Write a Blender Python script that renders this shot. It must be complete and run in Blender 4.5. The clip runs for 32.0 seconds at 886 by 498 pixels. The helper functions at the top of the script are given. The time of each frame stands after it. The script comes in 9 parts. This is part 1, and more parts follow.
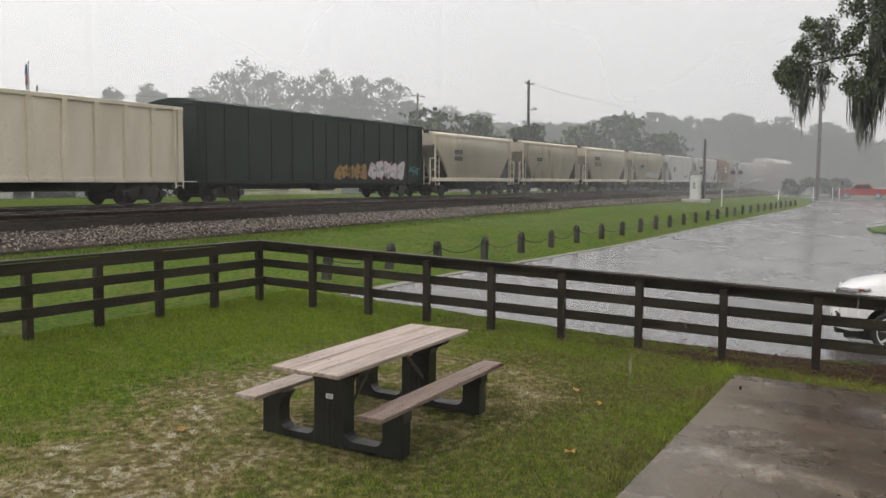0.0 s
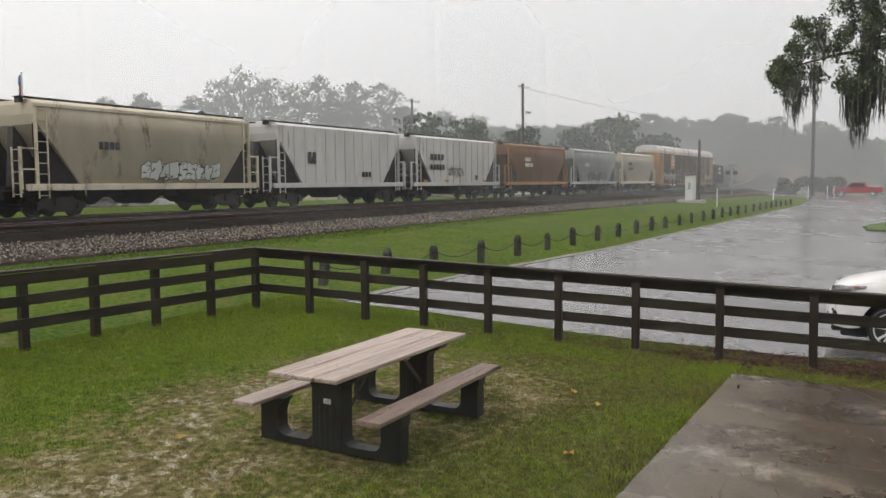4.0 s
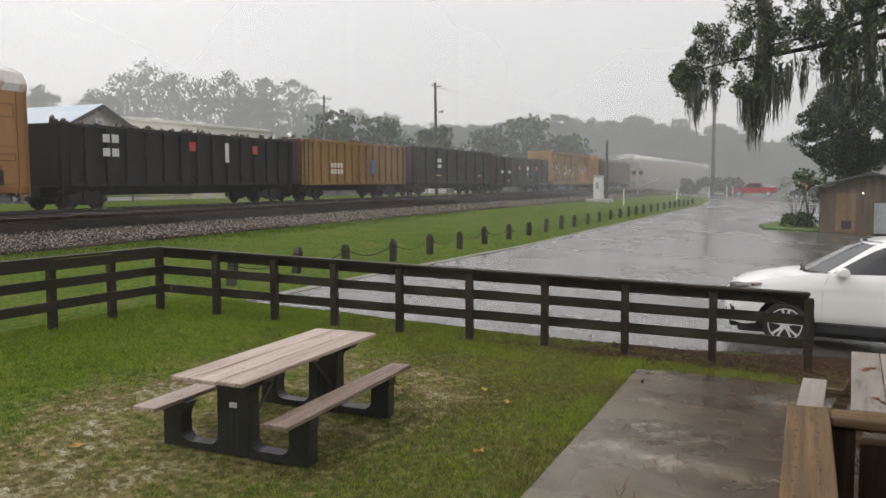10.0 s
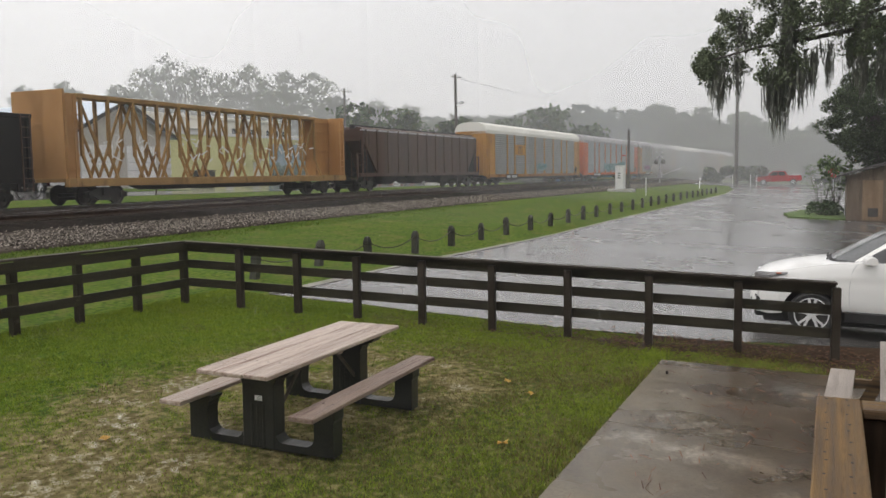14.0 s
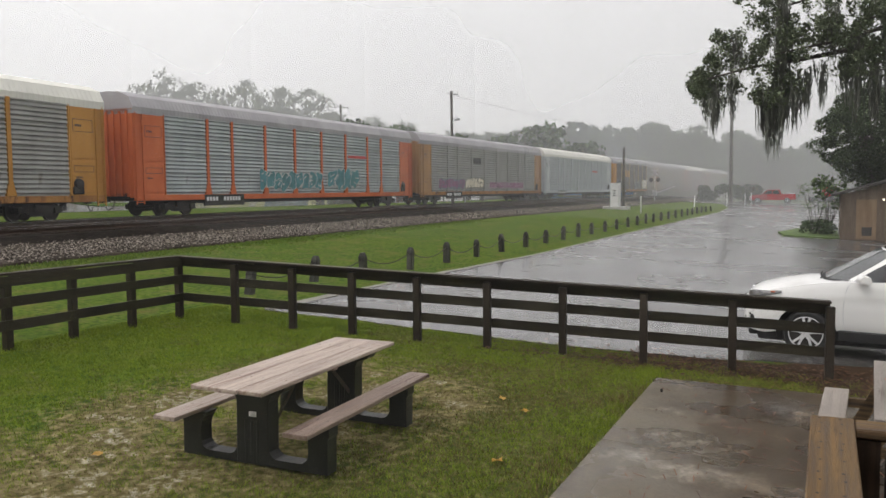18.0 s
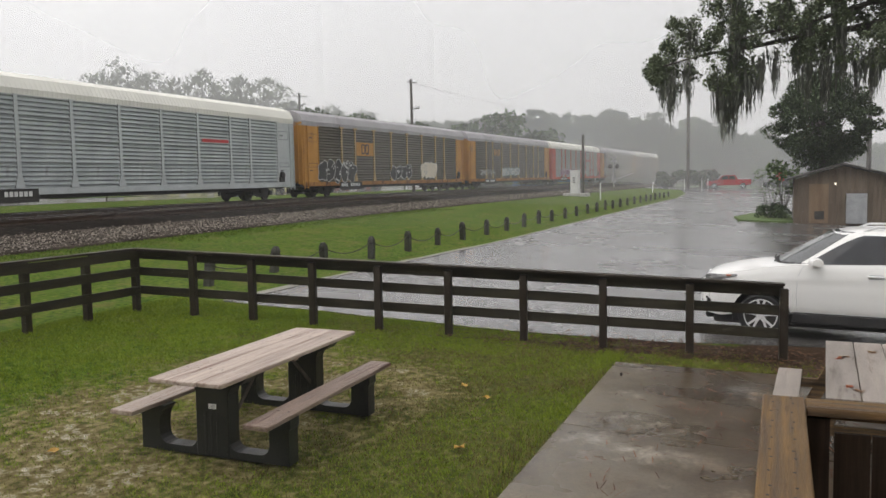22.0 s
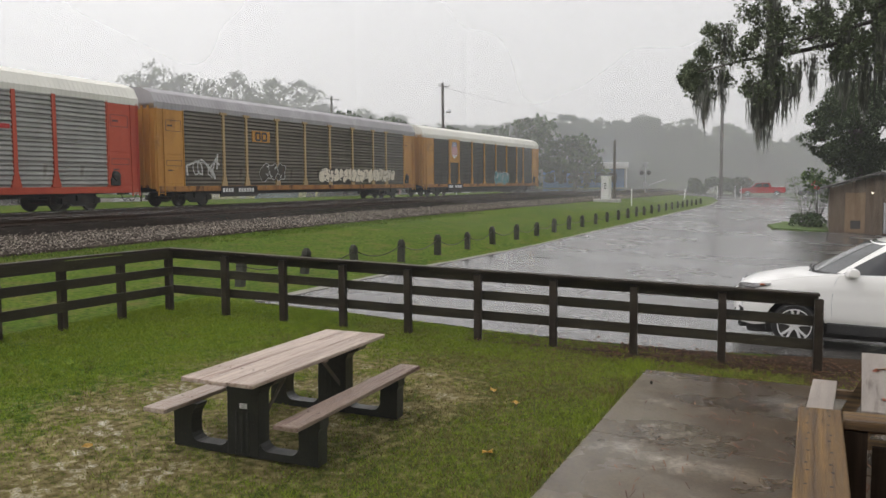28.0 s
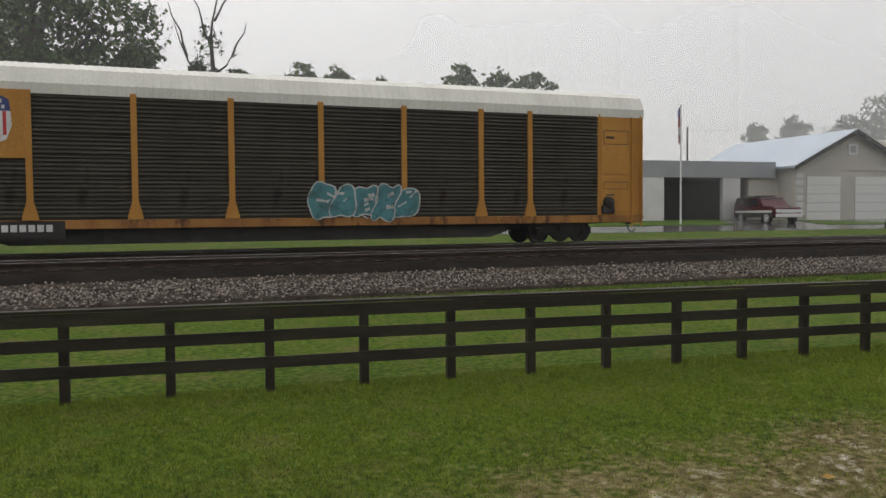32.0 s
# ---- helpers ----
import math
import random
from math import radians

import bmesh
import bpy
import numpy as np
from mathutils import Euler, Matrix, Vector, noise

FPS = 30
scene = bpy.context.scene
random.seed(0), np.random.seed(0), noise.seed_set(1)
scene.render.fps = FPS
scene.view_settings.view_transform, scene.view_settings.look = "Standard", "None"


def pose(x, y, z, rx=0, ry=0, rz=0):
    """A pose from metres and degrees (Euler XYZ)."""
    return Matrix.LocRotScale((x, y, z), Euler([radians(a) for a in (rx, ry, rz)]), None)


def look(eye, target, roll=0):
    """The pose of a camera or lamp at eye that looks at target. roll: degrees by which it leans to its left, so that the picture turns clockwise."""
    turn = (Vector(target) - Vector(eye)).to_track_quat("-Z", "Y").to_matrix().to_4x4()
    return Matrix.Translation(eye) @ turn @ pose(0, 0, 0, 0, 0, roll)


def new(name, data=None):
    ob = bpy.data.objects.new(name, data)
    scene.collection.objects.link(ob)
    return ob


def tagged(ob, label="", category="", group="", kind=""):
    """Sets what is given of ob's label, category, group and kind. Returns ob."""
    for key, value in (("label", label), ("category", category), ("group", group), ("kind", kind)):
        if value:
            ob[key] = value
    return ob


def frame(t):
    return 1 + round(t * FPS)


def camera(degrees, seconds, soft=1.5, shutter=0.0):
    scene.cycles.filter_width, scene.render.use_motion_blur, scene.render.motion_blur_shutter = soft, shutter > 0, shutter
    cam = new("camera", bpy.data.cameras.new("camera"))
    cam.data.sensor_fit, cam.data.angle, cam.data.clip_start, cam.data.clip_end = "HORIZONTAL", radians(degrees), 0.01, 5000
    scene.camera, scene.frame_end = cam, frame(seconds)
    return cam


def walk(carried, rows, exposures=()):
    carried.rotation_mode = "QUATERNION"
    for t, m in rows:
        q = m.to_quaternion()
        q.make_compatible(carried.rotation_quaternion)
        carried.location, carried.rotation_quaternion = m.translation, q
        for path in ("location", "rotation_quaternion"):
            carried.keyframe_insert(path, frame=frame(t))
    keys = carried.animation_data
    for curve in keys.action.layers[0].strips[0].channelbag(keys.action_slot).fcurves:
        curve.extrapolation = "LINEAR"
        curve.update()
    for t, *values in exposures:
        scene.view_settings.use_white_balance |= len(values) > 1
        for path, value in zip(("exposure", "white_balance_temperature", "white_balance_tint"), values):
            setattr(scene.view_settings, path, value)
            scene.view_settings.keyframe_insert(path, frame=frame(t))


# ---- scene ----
# The world: metres, x along the railway, y across it to the north, z up.
cam = camera(56.2, 32.0)
PATH = [
    (0, (0.001, -0.039, 2.089), (17.285, 9.888, 0.439), 0.28),
    (0.5, (0.010, -0.042, 2.080), (17.295, 9.876, 0.387), -0.07),
    (1, (0.003, -0.049, 2.072), (17.191, 10.011, 0.233), -0.20),
    (1.5, (0.006, -0.038, 2.075), (17.110, 10.142, 0.124), -0.11),
    (2, (0.017, -0.039, 2.073), (17.090, 10.200, 0.153), -0.33),
    (2.5, (0.011, -0.031, 2.076), (17.171, 10.096, 0.346), -0.54),
    (3, (0.006, -0.052, 2.075), (17.298, 9.871, 0.486), -0.85),
    (3.5, (0.002, -0.051, 2.075), (17.353, 9.776, 0.530), -0.71),
    (5.5, (0.040, -0.033, 2.086), (16.981, 10.497, 0.626), 0.90),
    (6, (0.109, -0.018, 2.084), (16.498, 11.343, 0.560), 1.10),
    (6.5, (0.156, -0.018, 2.077), (15.986, 12.090, 0.398), 2.27),
    (7, (0.123, -0.049, 2.064), (16.439, 11.399, 0.409), 1.47),
    (7.5, (0.086, -0.047, 2.074), (17.347, 9.899, 0.305), -0.90),
    (8, (0.060, -0.055, 2.076), (17.905, 8.780, 0.204), -1.11),
    (8.5, (0.047, -0.053, 2.081), (18.189, 8.208, 0.457), -0.06),
    (9, (0.029, -0.057, 2.089), (18.247, 8.057, 0.579), 0.43),
    (9.5, (0.036, -0.068, 2.082), (18.265, 8.025, 0.584), 0.06),
    (10, (0.047, -0.067, 2.083), (18.307, 7.934, 0.492), -0.29),
    (10.5, (0.049, -0.055, 2.084), (18.280, 7.991, 0.384), -0.36),
    (11, (0.045, -0.058, 2.083), (18.168, 8.223, 0.364), -0.74),
    (11.5, (0.052, -0.054, 2.084), (18.095, 8.404, 0.373), -1.11),
    (12, (0.037, -0.051, 2.087), (17.973, 8.637, 0.405), -0.93),
    (12.5, (0.044, -0.046, 2.086), (17.888, 8.831, 0.411), -0.89),
    (13, (0.042, -0.043, 2.091), (17.874, 8.850, 0.380), -1.05),
    (13.5, (0.049, -0.045, 2.090), (17.961, 8.679, 0.338), -1.06),
    (14, (0.052, -0.051, 2.088), (18.085, 8.411, 0.299), -0.89),
    (14.5, (0.043, -0.054, 2.092), (18.158, 8.245, 0.361), -0.57),
    (16.5, (0.051, -0.060, 2.089), (18.277, 7.994, 0.370), -0.67),
    (17, (0.041, -0.061, 2.090), (18.251, 8.055, 0.507), -0.41),
    (17.5, (0.038, -0.054, 2.092), (18.198, 8.195, 0.615), -0.41),
    (18, (0.034, -0.055, 2.095), (18.147, 8.311, 0.694), -0.51),
    (18.5, (0.035, -0.056, 2.095), (18.143, 8.319, 0.697), -0.67),
    (19, (0.032, -0.067, 2.096), (18.203, 8.169, 0.690), -1.02),
    (19.5, (0.041, -0.076, 2.099), (18.284, 8.003, 0.721), -1.31),
    (20, (0.037, -0.072, 2.096), (18.303, 7.957, 0.725), -1.18),
    (20.5, (0.038, -0.067, 2.094), (18.298, 7.964, 0.660), -0.95),
    (21, (0.049, -0.059, 2.089), (18.370, 7.816, 0.561), -0.91),
    (21.5, (0.047, -0.070, 2.088), (18.470, 7.542, 0.455), -1.04),
    (22, (0.045, -0.073, 2.089), (18.500, 7.446, 0.403), -1.09),
    (22.5, (0.047, -0.076, 2.091), (18.469, 7.527, 0.410), -1.02),
    (23, (0.050, -0.068, 2.090), (18.465, 7.546, 0.386), -0.89),
    (23.5, (0.048, -0.070, 2.090), (18.451, 7.561, 0.328), -0.83),
    (24, (0.047, -0.071, 2.092), (18.442, 7.570, 0.290), -0.70),
    (24.5, (0.046, -0.068, 2.090), (18.439, 7.581, 0.298), -0.74),
    (25, (0.049, -0.070, 2.095), (18.418, 7.644, 0.345), -0.77),
    (25.5, (0.043, -0.071, 2.094), (18.388, 7.715, 0.413), -0.63),
    (27.5, (0.051, -0.065, 2.089), (18.341, 7.863, 0.470), -0.45),
    (28, (0.032, -0.056, 2.094), (18.222, 8.106, 0.509), -0.38),
    (28.5, (0.043, -0.051, 2.089), (18.163, 8.245, 0.404), -0.51),
    (29, (0.044, -0.056, 2.091), (18.196, 8.162, 0.359), -0.66),
    (29.5, (0.042, -0.070, 2.095), (18.241, 8.072, 0.508), -0.84),
    (30, (0.016, -0.070, 2.097), (17.882, 8.796, 0.613), -0.91),
    (30.5, (0.011, -0.047, 2.098), (16.731, 10.833, 0.657), -0.92),
    (31, (0.051, -0.003, 2.096), (14.092, 14.182, 0.819), -0.71),
    (31.5, (0.058, 0.073, 2.078), (9.839, 17.491, 1.107), -0.07),
    (32, (-0.028, 0.062, 2.076), (6.130, 19.073, 1.265), -0.49),
]
walk(cam, [(t, look(eye, target, roll)) for t, eye, target, roll in PATH], [(0, 0.34), (30.2, 0.34), (31.0, 0.24), (32.0, -0.04)])

# ---- overcast sky and a weak, very soft sun ----
world = bpy.data.worlds.new("overcast_sky")
scene.world = world
world.use_nodes = True
wt = world.node_tree
wt.nodes.clear()
w_out = wt.nodes.new("ShaderNodeOutputWorld")
w_bg = wt.nodes.new("ShaderNodeBackground")
w_sky = wt.nodes.new("ShaderNodeTexSky")
w_sky.sky_type, w_sky.sun_disc = "NISHITA", False
w_sky.sun_elevation, w_sky.sun_rotation = radians(60), radians(-34)
w_sky.air_density, w_sky.dust_density = 1.0, 6.0
w_mul = wt.nodes.new("ShaderNodeMix")
w_mul.data_type = "RGBA"
w_mul.blend_type = "MULTIPLY"
w_mul.inputs["Factor"].default_value = 1.0
w_mul.inputs["B"].default_value = (0.09, 0.09, 0.09, 1)
w_coord = wt.nodes.new("ShaderNodeTexCoord")
w_sep = wt.nodes.new("ShaderNodeSeparateXYZ")
w_ramp = wt.nodes.new("ShaderNodeValToRGB")
w_ramp.color_ramp.elements[0].position, w_ramp.color_ramp.elements[0].color = 0.0, (0.617, 0.606, 0.610, 1)
w_ramp.color_ramp.elements[1].position, w_ramp.color_ramp.elements[1].color = 0.34, (0.878, 0.857, 0.866, 1)
w_noise = wt.nodes.new("ShaderNodeTexNoise")
w_noise.inputs["Scale"].default_value, w_noise.inputs["Detail"].default_value = 1.6, 3.0
w_nr = wt.nodes.new("ShaderNodeMapRange")
w_nr.inputs["To Min"].default_value, w_nr.inputs["To Max"].default_value = 0.94, 1.06
w_cl = wt.nodes.new("ShaderNodeMix")
w_cl.data_type, w_cl.blend_type = "RGBA", "MULTIPLY"
w_cl.inputs["Factor"].default_value = 1.0
w_mix = wt.nodes.new("ShaderNodeMix")
w_mix.data_type = "RGBA"
w_mix.inputs["Factor"].default_value = 0.92
wl = wt.links.new
wl(w_sky.outputs["Color"], w_mul.inputs["A"])
wl(w_coord.outputs["Generated"], w_sep.inputs["Vector"])
wl(w_sep.outputs["Z"], w_ramp.inputs["Fac"])
wl(w_coord.outputs["Generated"], w_noise.inputs["Vector"])
wl(w_noise.outputs["Fac"], w_nr.inputs["Value"])
wl(w_ramp.outputs["Color"], w_cl.inputs["A"])
wl(w_nr.outputs["Result"], w_cl.inputs["B"])
# the cloud is thinner, and brighter, to the north-west
w_dot = wt.nodes.new("ShaderNodeVectorMath")
w_dot.operation = "DOT_PRODUCT"
w_dot.inputs[1].default_value = (-0.6, 0.8, 0.0)
w_side = wt.nodes.new("ShaderNodeMapRange")
w_side.inputs["From Min"].default_value, w_side.inputs["From Max"].default_value = -1.0, 1.0
w_side.inputs["To Min"].default_value, w_side.inputs["To Max"].default_value = 0.70, 1.34
w_bri = wt.nodes.new("ShaderNodeMix")
w_bri.data_type, w_bri.blend_type = "RGBA", "MULTIPLY"
w_bri.inputs["Factor"].default_value = 1.0
wl(w_coord.outputs["Generated"], w_dot.inputs[0])
wl(w_dot.outputs["Value"], w_side.inputs["Value"])
wl(w_cl.outputs["Result"], w_bri.inputs["A"])
wl(w_side.outputs["Result"], w_bri.inputs["B"])
wl(w_mul.outputs["Result"], w_mix.inputs["A"])
wl(w_bri.outputs["Result"], w_mix.inputs["B"])
wl(w_mix.outputs["Result"], w_bg.inputs["Color"])
w_bg.inputs["Strength"].default_value = 1.17
wl(w_bg.outputs["Background"], w_out.inputs["Surface"])

sun = new("sun", bpy.data.lights.new("sun", "SUN"))
sun.data.energy, sun.data.angle, sun.data.color = 0.5, radians(60), (1.0, 0.98, 0.95)
sun.matrix_world = look((-16, 24, 50), (0, 0, 0))

# ---- materials ----
def mat(name, c1, c2, rough=0.6, metal=0.0, scale=3.0, fine=40.0, bump=0.15, stretch=(1, 1, 1), rough2=None, dirt=None, spec=None):
    """Two tones mixed by coarse noise, broken up by fine grain, with relief; dirt: a third tone in patches with a shape of their own."""
    m = bpy.data.materials.new(name)
    m.use_nodes = True
    nt = m.node_tree
    b = nt.nodes["Principled BSDF"]
    co = nt.nodes.new("ShaderNodeTexCoord")
    mp = nt.nodes.new("ShaderNodeMapping")
    mp.inputs["Scale"].default_value = stretch
    nt.links.new(co.outputs["Object"], mp.inputs["Vector"])
    n1 = nt.nodes.new("ShaderNodeTexNoise")
    n1.inputs["Scale"].default_value, n1.inputs["Detail"].default_value = scale, 4
    n2 = nt.nodes.new("ShaderNodeTexNoise")
    n2.inputs["Scale"].default_value, n2.inputs["Detail"].default_value = fine, 3
    for n in (n1, n2):
        nt.links.new(mp.outputs["Vector"], n.inputs["Vector"])
    r1 = nt.nodes.new("ShaderNodeMapRange")
    r1.inputs["From Min"].default_value, r1.inputs["From Max"].default_value = 0.33, 0.67
    nt.links.new(n1.outputs["Fac"], r1.inputs["Value"])
    mx = nt.nodes.new("ShaderNodeMix")
    mx.data_type = "RGBA"
    mx.inputs["A"].default_value, mx.inputs["B"].default_value = (*c1, 1), (*c2, 1)
    nt.links.new(r1.outputs["Result"], mx.inputs["Factor"])
    last = mx.outputs["Result"]
    if dirt:
        n3 = nt.nodes.new("ShaderNodeTexNoise")
        n3.inputs["Scale"].default_value, n3.inputs["Detail"].default_value, n3.inputs["Roughness"].default_value = dirt[1], 6, 0.7
        nt.links.new(mp.outputs["Vector"], n3.inputs["Vector"])
        r3 = nt.nodes.new("ShaderNodeMapRange")
        r3.inputs["From Min"].default_value, r3.inputs["From Max"].default_value = dirt[2], dirt[2] + 0.12
        nt.links.new(n3.outputs["Fac"], r3.inputs["Value"])
        m3 = nt.nodes.new("ShaderNodeMix")
        m3.data_type = "RGBA"
        m3.inputs["B"].default_value = (*dirt[0], 1)
        nt.links.new(r3.outputs["Result"], m3.inputs["Factor"])
        nt.links.new(last, m3.inputs["A"])
        last = m3.outputs["Result"]
    gr = nt.nodes.new("ShaderNodeMix")
    gr.data_type, gr.blend_type = "RGBA", "MULTIPLY"
    gr.inputs["Factor"].default_value = 1.0
    g2 = nt.nodes.new("ShaderNodeMapRange")
    g2.inputs["From Min"].default_value, g2.inputs["From Max"].default_value = 0.25, 0.75
    g2.inputs["To Min"].default_value, g2.inputs["To Max"].default_value = 0.78, 1.16
    nt.links.new(n2.outputs["Fac"], g2.inputs["Value"])
    nt.links.new(last, gr.inputs["A"])
    nt.links.new(g2.outputs["Result"], gr.inputs["B"])
    nt.links.new(gr.outputs["Result"], b.inputs["Base Color"])
    b.inputs["Metallic"].default_value = metal
    if spec is not None:
        b.inputs["Specular IOR Level"].default_value = spec
    rr = nt.nodes.new("ShaderNodeMapRange")
    rr.inputs["To Min"].default_value, rr.inputs["To Max"].default_value = rough, rough if rough2 is None else rough2
    nt.links.new(r1.outputs["Result"], rr.inputs["Value"])
    nt.links.new(rr.outputs["Result"], b.inputs["Roughness"])
    if bump:
        bp = nt.nodes.new("ShaderNodeBump")
        bp.inputs["Strength"].default_value, bp.inputs["Distance"].default_value = bump, 0.02
        nt.links.new(n2.outputs["Fac"], bp.inputs["Height"])
        nt.links.new(bp.outputs["Normal"], b.inputs["Normal"])
    return m


def varied(m):
    """Each board a little lighter or darker than the next."""
    nt = m.node_tree
    b = nt.nodes["Principled BSDF"]
    src = b.inputs["Base Color"].links[0].from_socket
    info = nt.nodes.new("ShaderNodeObjectInfo")
    r = nt.nodes.new("ShaderNodeMapRange")
    r.inputs["To Min"].default_value, r.inputs["To Max"].default_value = 0.82, 1.18
    mx = nt.nodes.new("ShaderNodeMix")
    mx.data_type, mx.blend_type = "RGBA", "MULTIPLY"
    mx.inputs["Factor"].default_value = 1.0
    nt.links.new(info.outputs["Random"], r.inputs["Value"])
    nt.links.new(src, mx.inputs["A"])
    nt.links.new(r.outputs["Result"], mx.inputs["B"])
    nt.links.new(mx.outputs["Result"], b.inputs["Base Color"])
    return m


M = {}
M["fence"] = mat("wet_dark_fence_paint", (0.018, 0.0125, 0.0075), (0.038, 0.028, 0.018), 0.45, 0, 2.5, 60, 0.3, (1, 1, 1), 0.7, ((0.055, 0.042, 0.032), 3.0, 0.64), 0.3)
M["fence_board"] = varied(mat("wet_worn_fence_boards", (0.018, 0.0152, 0.0086), (0.041, 0.0345, 0.0205), 0.45, 0, 1.6, 40, 0.35, (1.2, 1.2, 9), 0.75, ((0.088, 0.076, 0.044), 2.2, 0.61), 0.22))
M["plank"] = varied(mat("weathered_wet_planks", (0.235, 0.165, 0.125), (0.45, 0.375, 0.315), 0.3, 0, 3.2, 38, 0.35, (0.45, 9, 9), 0.55, ((0.15, 0.08, 0.058), 1.8, 0.57)))
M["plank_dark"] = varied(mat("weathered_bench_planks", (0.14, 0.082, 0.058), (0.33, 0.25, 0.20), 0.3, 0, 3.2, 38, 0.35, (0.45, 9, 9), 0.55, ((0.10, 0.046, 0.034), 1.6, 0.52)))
M["black_plastic"] = mat("black_recycled_plastic", (0.012, 0.0135, 0.012), (0.026, 0.027, 0.024), 0.3, 0, 4, 60, 0.1, (1, 1, 1), 0.5)
M["white_label"] = mat("white_label", (0.7, 0.7, 0.7), (0.8, 0.8, 0.8), 0.5, bump=0)
M["deck_wood"] = varied(mat("tan_treated_lumber", (0.058, 0.031, 0.010), (0.20, 0.120, 0.046), 0.45, 0, 2.4, 26, 0.6, (14, 0.7, 14), 0.7, ((0.035, 0.019, 0.009), 1.6, 0.60), 0.35))
M["deck_wood_x"] = varied(mat("tan_treated_lumber_lengthwise", (0.068, 0.036, 0.011), (0.22, 0.132, 0.050), 0.45, 0, 2.4, 26, 0.6, (0.7, 14, 14), 0.7, ((0.040, 0.022, 0.010), 1.6, 0.61), 0.35))
# Darker copy of the deck lumber: shade under the rail put into the colour.
M["deck_dark"] = mat("shade_dark_wet_lumber", (0.022, 0.014, 0.009), (0.05, 0.033, 0.022), 0.6, 0, 2.4, 26, 0.3, (14, 14, 0.7), 0.8, spec=0.2)
M["rail_head"] = mat("polished_rail_head", (0.42, 0.40, 0.38), (0.55, 0.53, 0.51), 0.18, 1.0, 2, 20, 0)
M["grey_wood"] = varied(mat("grey_weathered_lumber", (0.20, 0.17, 0.145), (0.32, 0.28, 0.245), 0.45, 0, 2.0, 32, 0.3, (0.6, 7, 7), 0.65, ((0.12, 0.09, 0.07), 1.6, 0.58), 0.4))
M["asphalt"] = mat("wet_asphalt", (0.060, 0.057, 0.055), (0.10, 0.095, 0.090), 0.12, 0, 0.30, 26, 0.030, (1, 0.7, 1), 0.32, None, 0.75)
M["road"] = mat("wet_road", (0.085, 0.084, 0.082), (0.125, 0.123, 0.12), 0.06, 0, 0.2, 30, 0.03, (1, 1, 1), 0.22)
M["concrete"] = mat("wet_concrete_slab", (0.029, 0.019, 0.0095), (0.070, 0.050, 0.029), 0.12, 0, 0.9, 30, 0.06, (1, 1, 1), 0.40, ((0.150, 0.116, 0.078), 1.1, 0.56), 0.22)


def sheen_tint(m, pale):
    """Paler concrete along the lawn's edge, ragged border: sky sheen put into the colour."""
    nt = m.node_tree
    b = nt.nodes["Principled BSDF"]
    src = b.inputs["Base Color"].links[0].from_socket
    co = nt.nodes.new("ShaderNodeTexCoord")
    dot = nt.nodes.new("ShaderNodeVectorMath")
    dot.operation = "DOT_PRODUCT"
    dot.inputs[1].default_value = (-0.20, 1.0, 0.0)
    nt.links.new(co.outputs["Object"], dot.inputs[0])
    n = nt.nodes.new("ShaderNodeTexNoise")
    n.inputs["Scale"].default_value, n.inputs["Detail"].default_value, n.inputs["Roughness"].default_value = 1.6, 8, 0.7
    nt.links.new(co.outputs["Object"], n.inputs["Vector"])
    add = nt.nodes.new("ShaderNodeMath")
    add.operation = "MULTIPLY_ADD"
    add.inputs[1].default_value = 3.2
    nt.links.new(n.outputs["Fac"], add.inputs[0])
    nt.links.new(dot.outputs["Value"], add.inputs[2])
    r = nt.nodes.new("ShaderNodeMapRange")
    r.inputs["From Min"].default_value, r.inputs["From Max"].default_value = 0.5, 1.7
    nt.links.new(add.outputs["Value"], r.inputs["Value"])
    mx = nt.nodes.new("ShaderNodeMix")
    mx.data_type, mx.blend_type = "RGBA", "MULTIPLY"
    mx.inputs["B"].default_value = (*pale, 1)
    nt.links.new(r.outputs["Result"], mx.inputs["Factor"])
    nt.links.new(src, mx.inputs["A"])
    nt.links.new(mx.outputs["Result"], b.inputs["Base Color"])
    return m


sheen_tint(M["concrete"], (2.2, 2.6, 3.2))
M["ballast"] = mat("grey_ballast", (0.038, 0.030, 0.023), (0.078, 0.063, 0.050), 0.9, 0, 1.2, 14, 0.9, spec=0.08)
M["tie"] = mat("dark_sleeper", (0.022, 0.018, 0.014), (0.04, 0.032, 0.026), 0.8, spec=0.15)
M["trackbed"] = mat("dark_wet_trackbed", (0.010, 0.008, 0.0065), (0.021, 0.0165, 0.0135), 0.95, 0, 1.5, 16, 0.9, spec=0.06)
M["rail"] = mat("dark_rusty_rail", (0.030, 0.019, 0.013), (0.052, 0.034, 0.024), 0.7, 0.0, 3, 30, 0.1, spec=0.15)
M["black_steel"] = mat("grimy_black_steel", (0.012, 0.011, 0.010), (0.028, 0.024, 0.020), 0.6, 0, 2, 20, 0.2)
M["wheel"] = mat("wheel_steel", (0.025, 0.02, 0.017), (0.05, 0.04, 0.035), 0.5, 0.3)
M["post_wood"] = mat("bollard_wood", (0.024, 0.024, 0.018), (0.055, 0.052, 0.042), 0.6, 0, 3, 30, 0.3)
M["chain"] = mat("dark_chain", (0.02, 0.018, 0.016), (0.04, 0.035, 0.03), 0.5, 0.4)
M["pole"] = mat("utility_pole_wood", (0.07, 0.06, 0.055), (0.11, 0.10, 0.09), 0.7, 0, 1, 20, 0.2)
M["white_paint"] = mat("white_paint", (0.66, 0.66, 0.65), (0.76, 0.76, 0.75), 0.45, 0, 1, 20, 0.05)
M["grey_metal"] = mat("galvanised_metal", (0.35, 0.36, 0.37), (0.45, 0.46, 0.47), 0.4, 0.5)
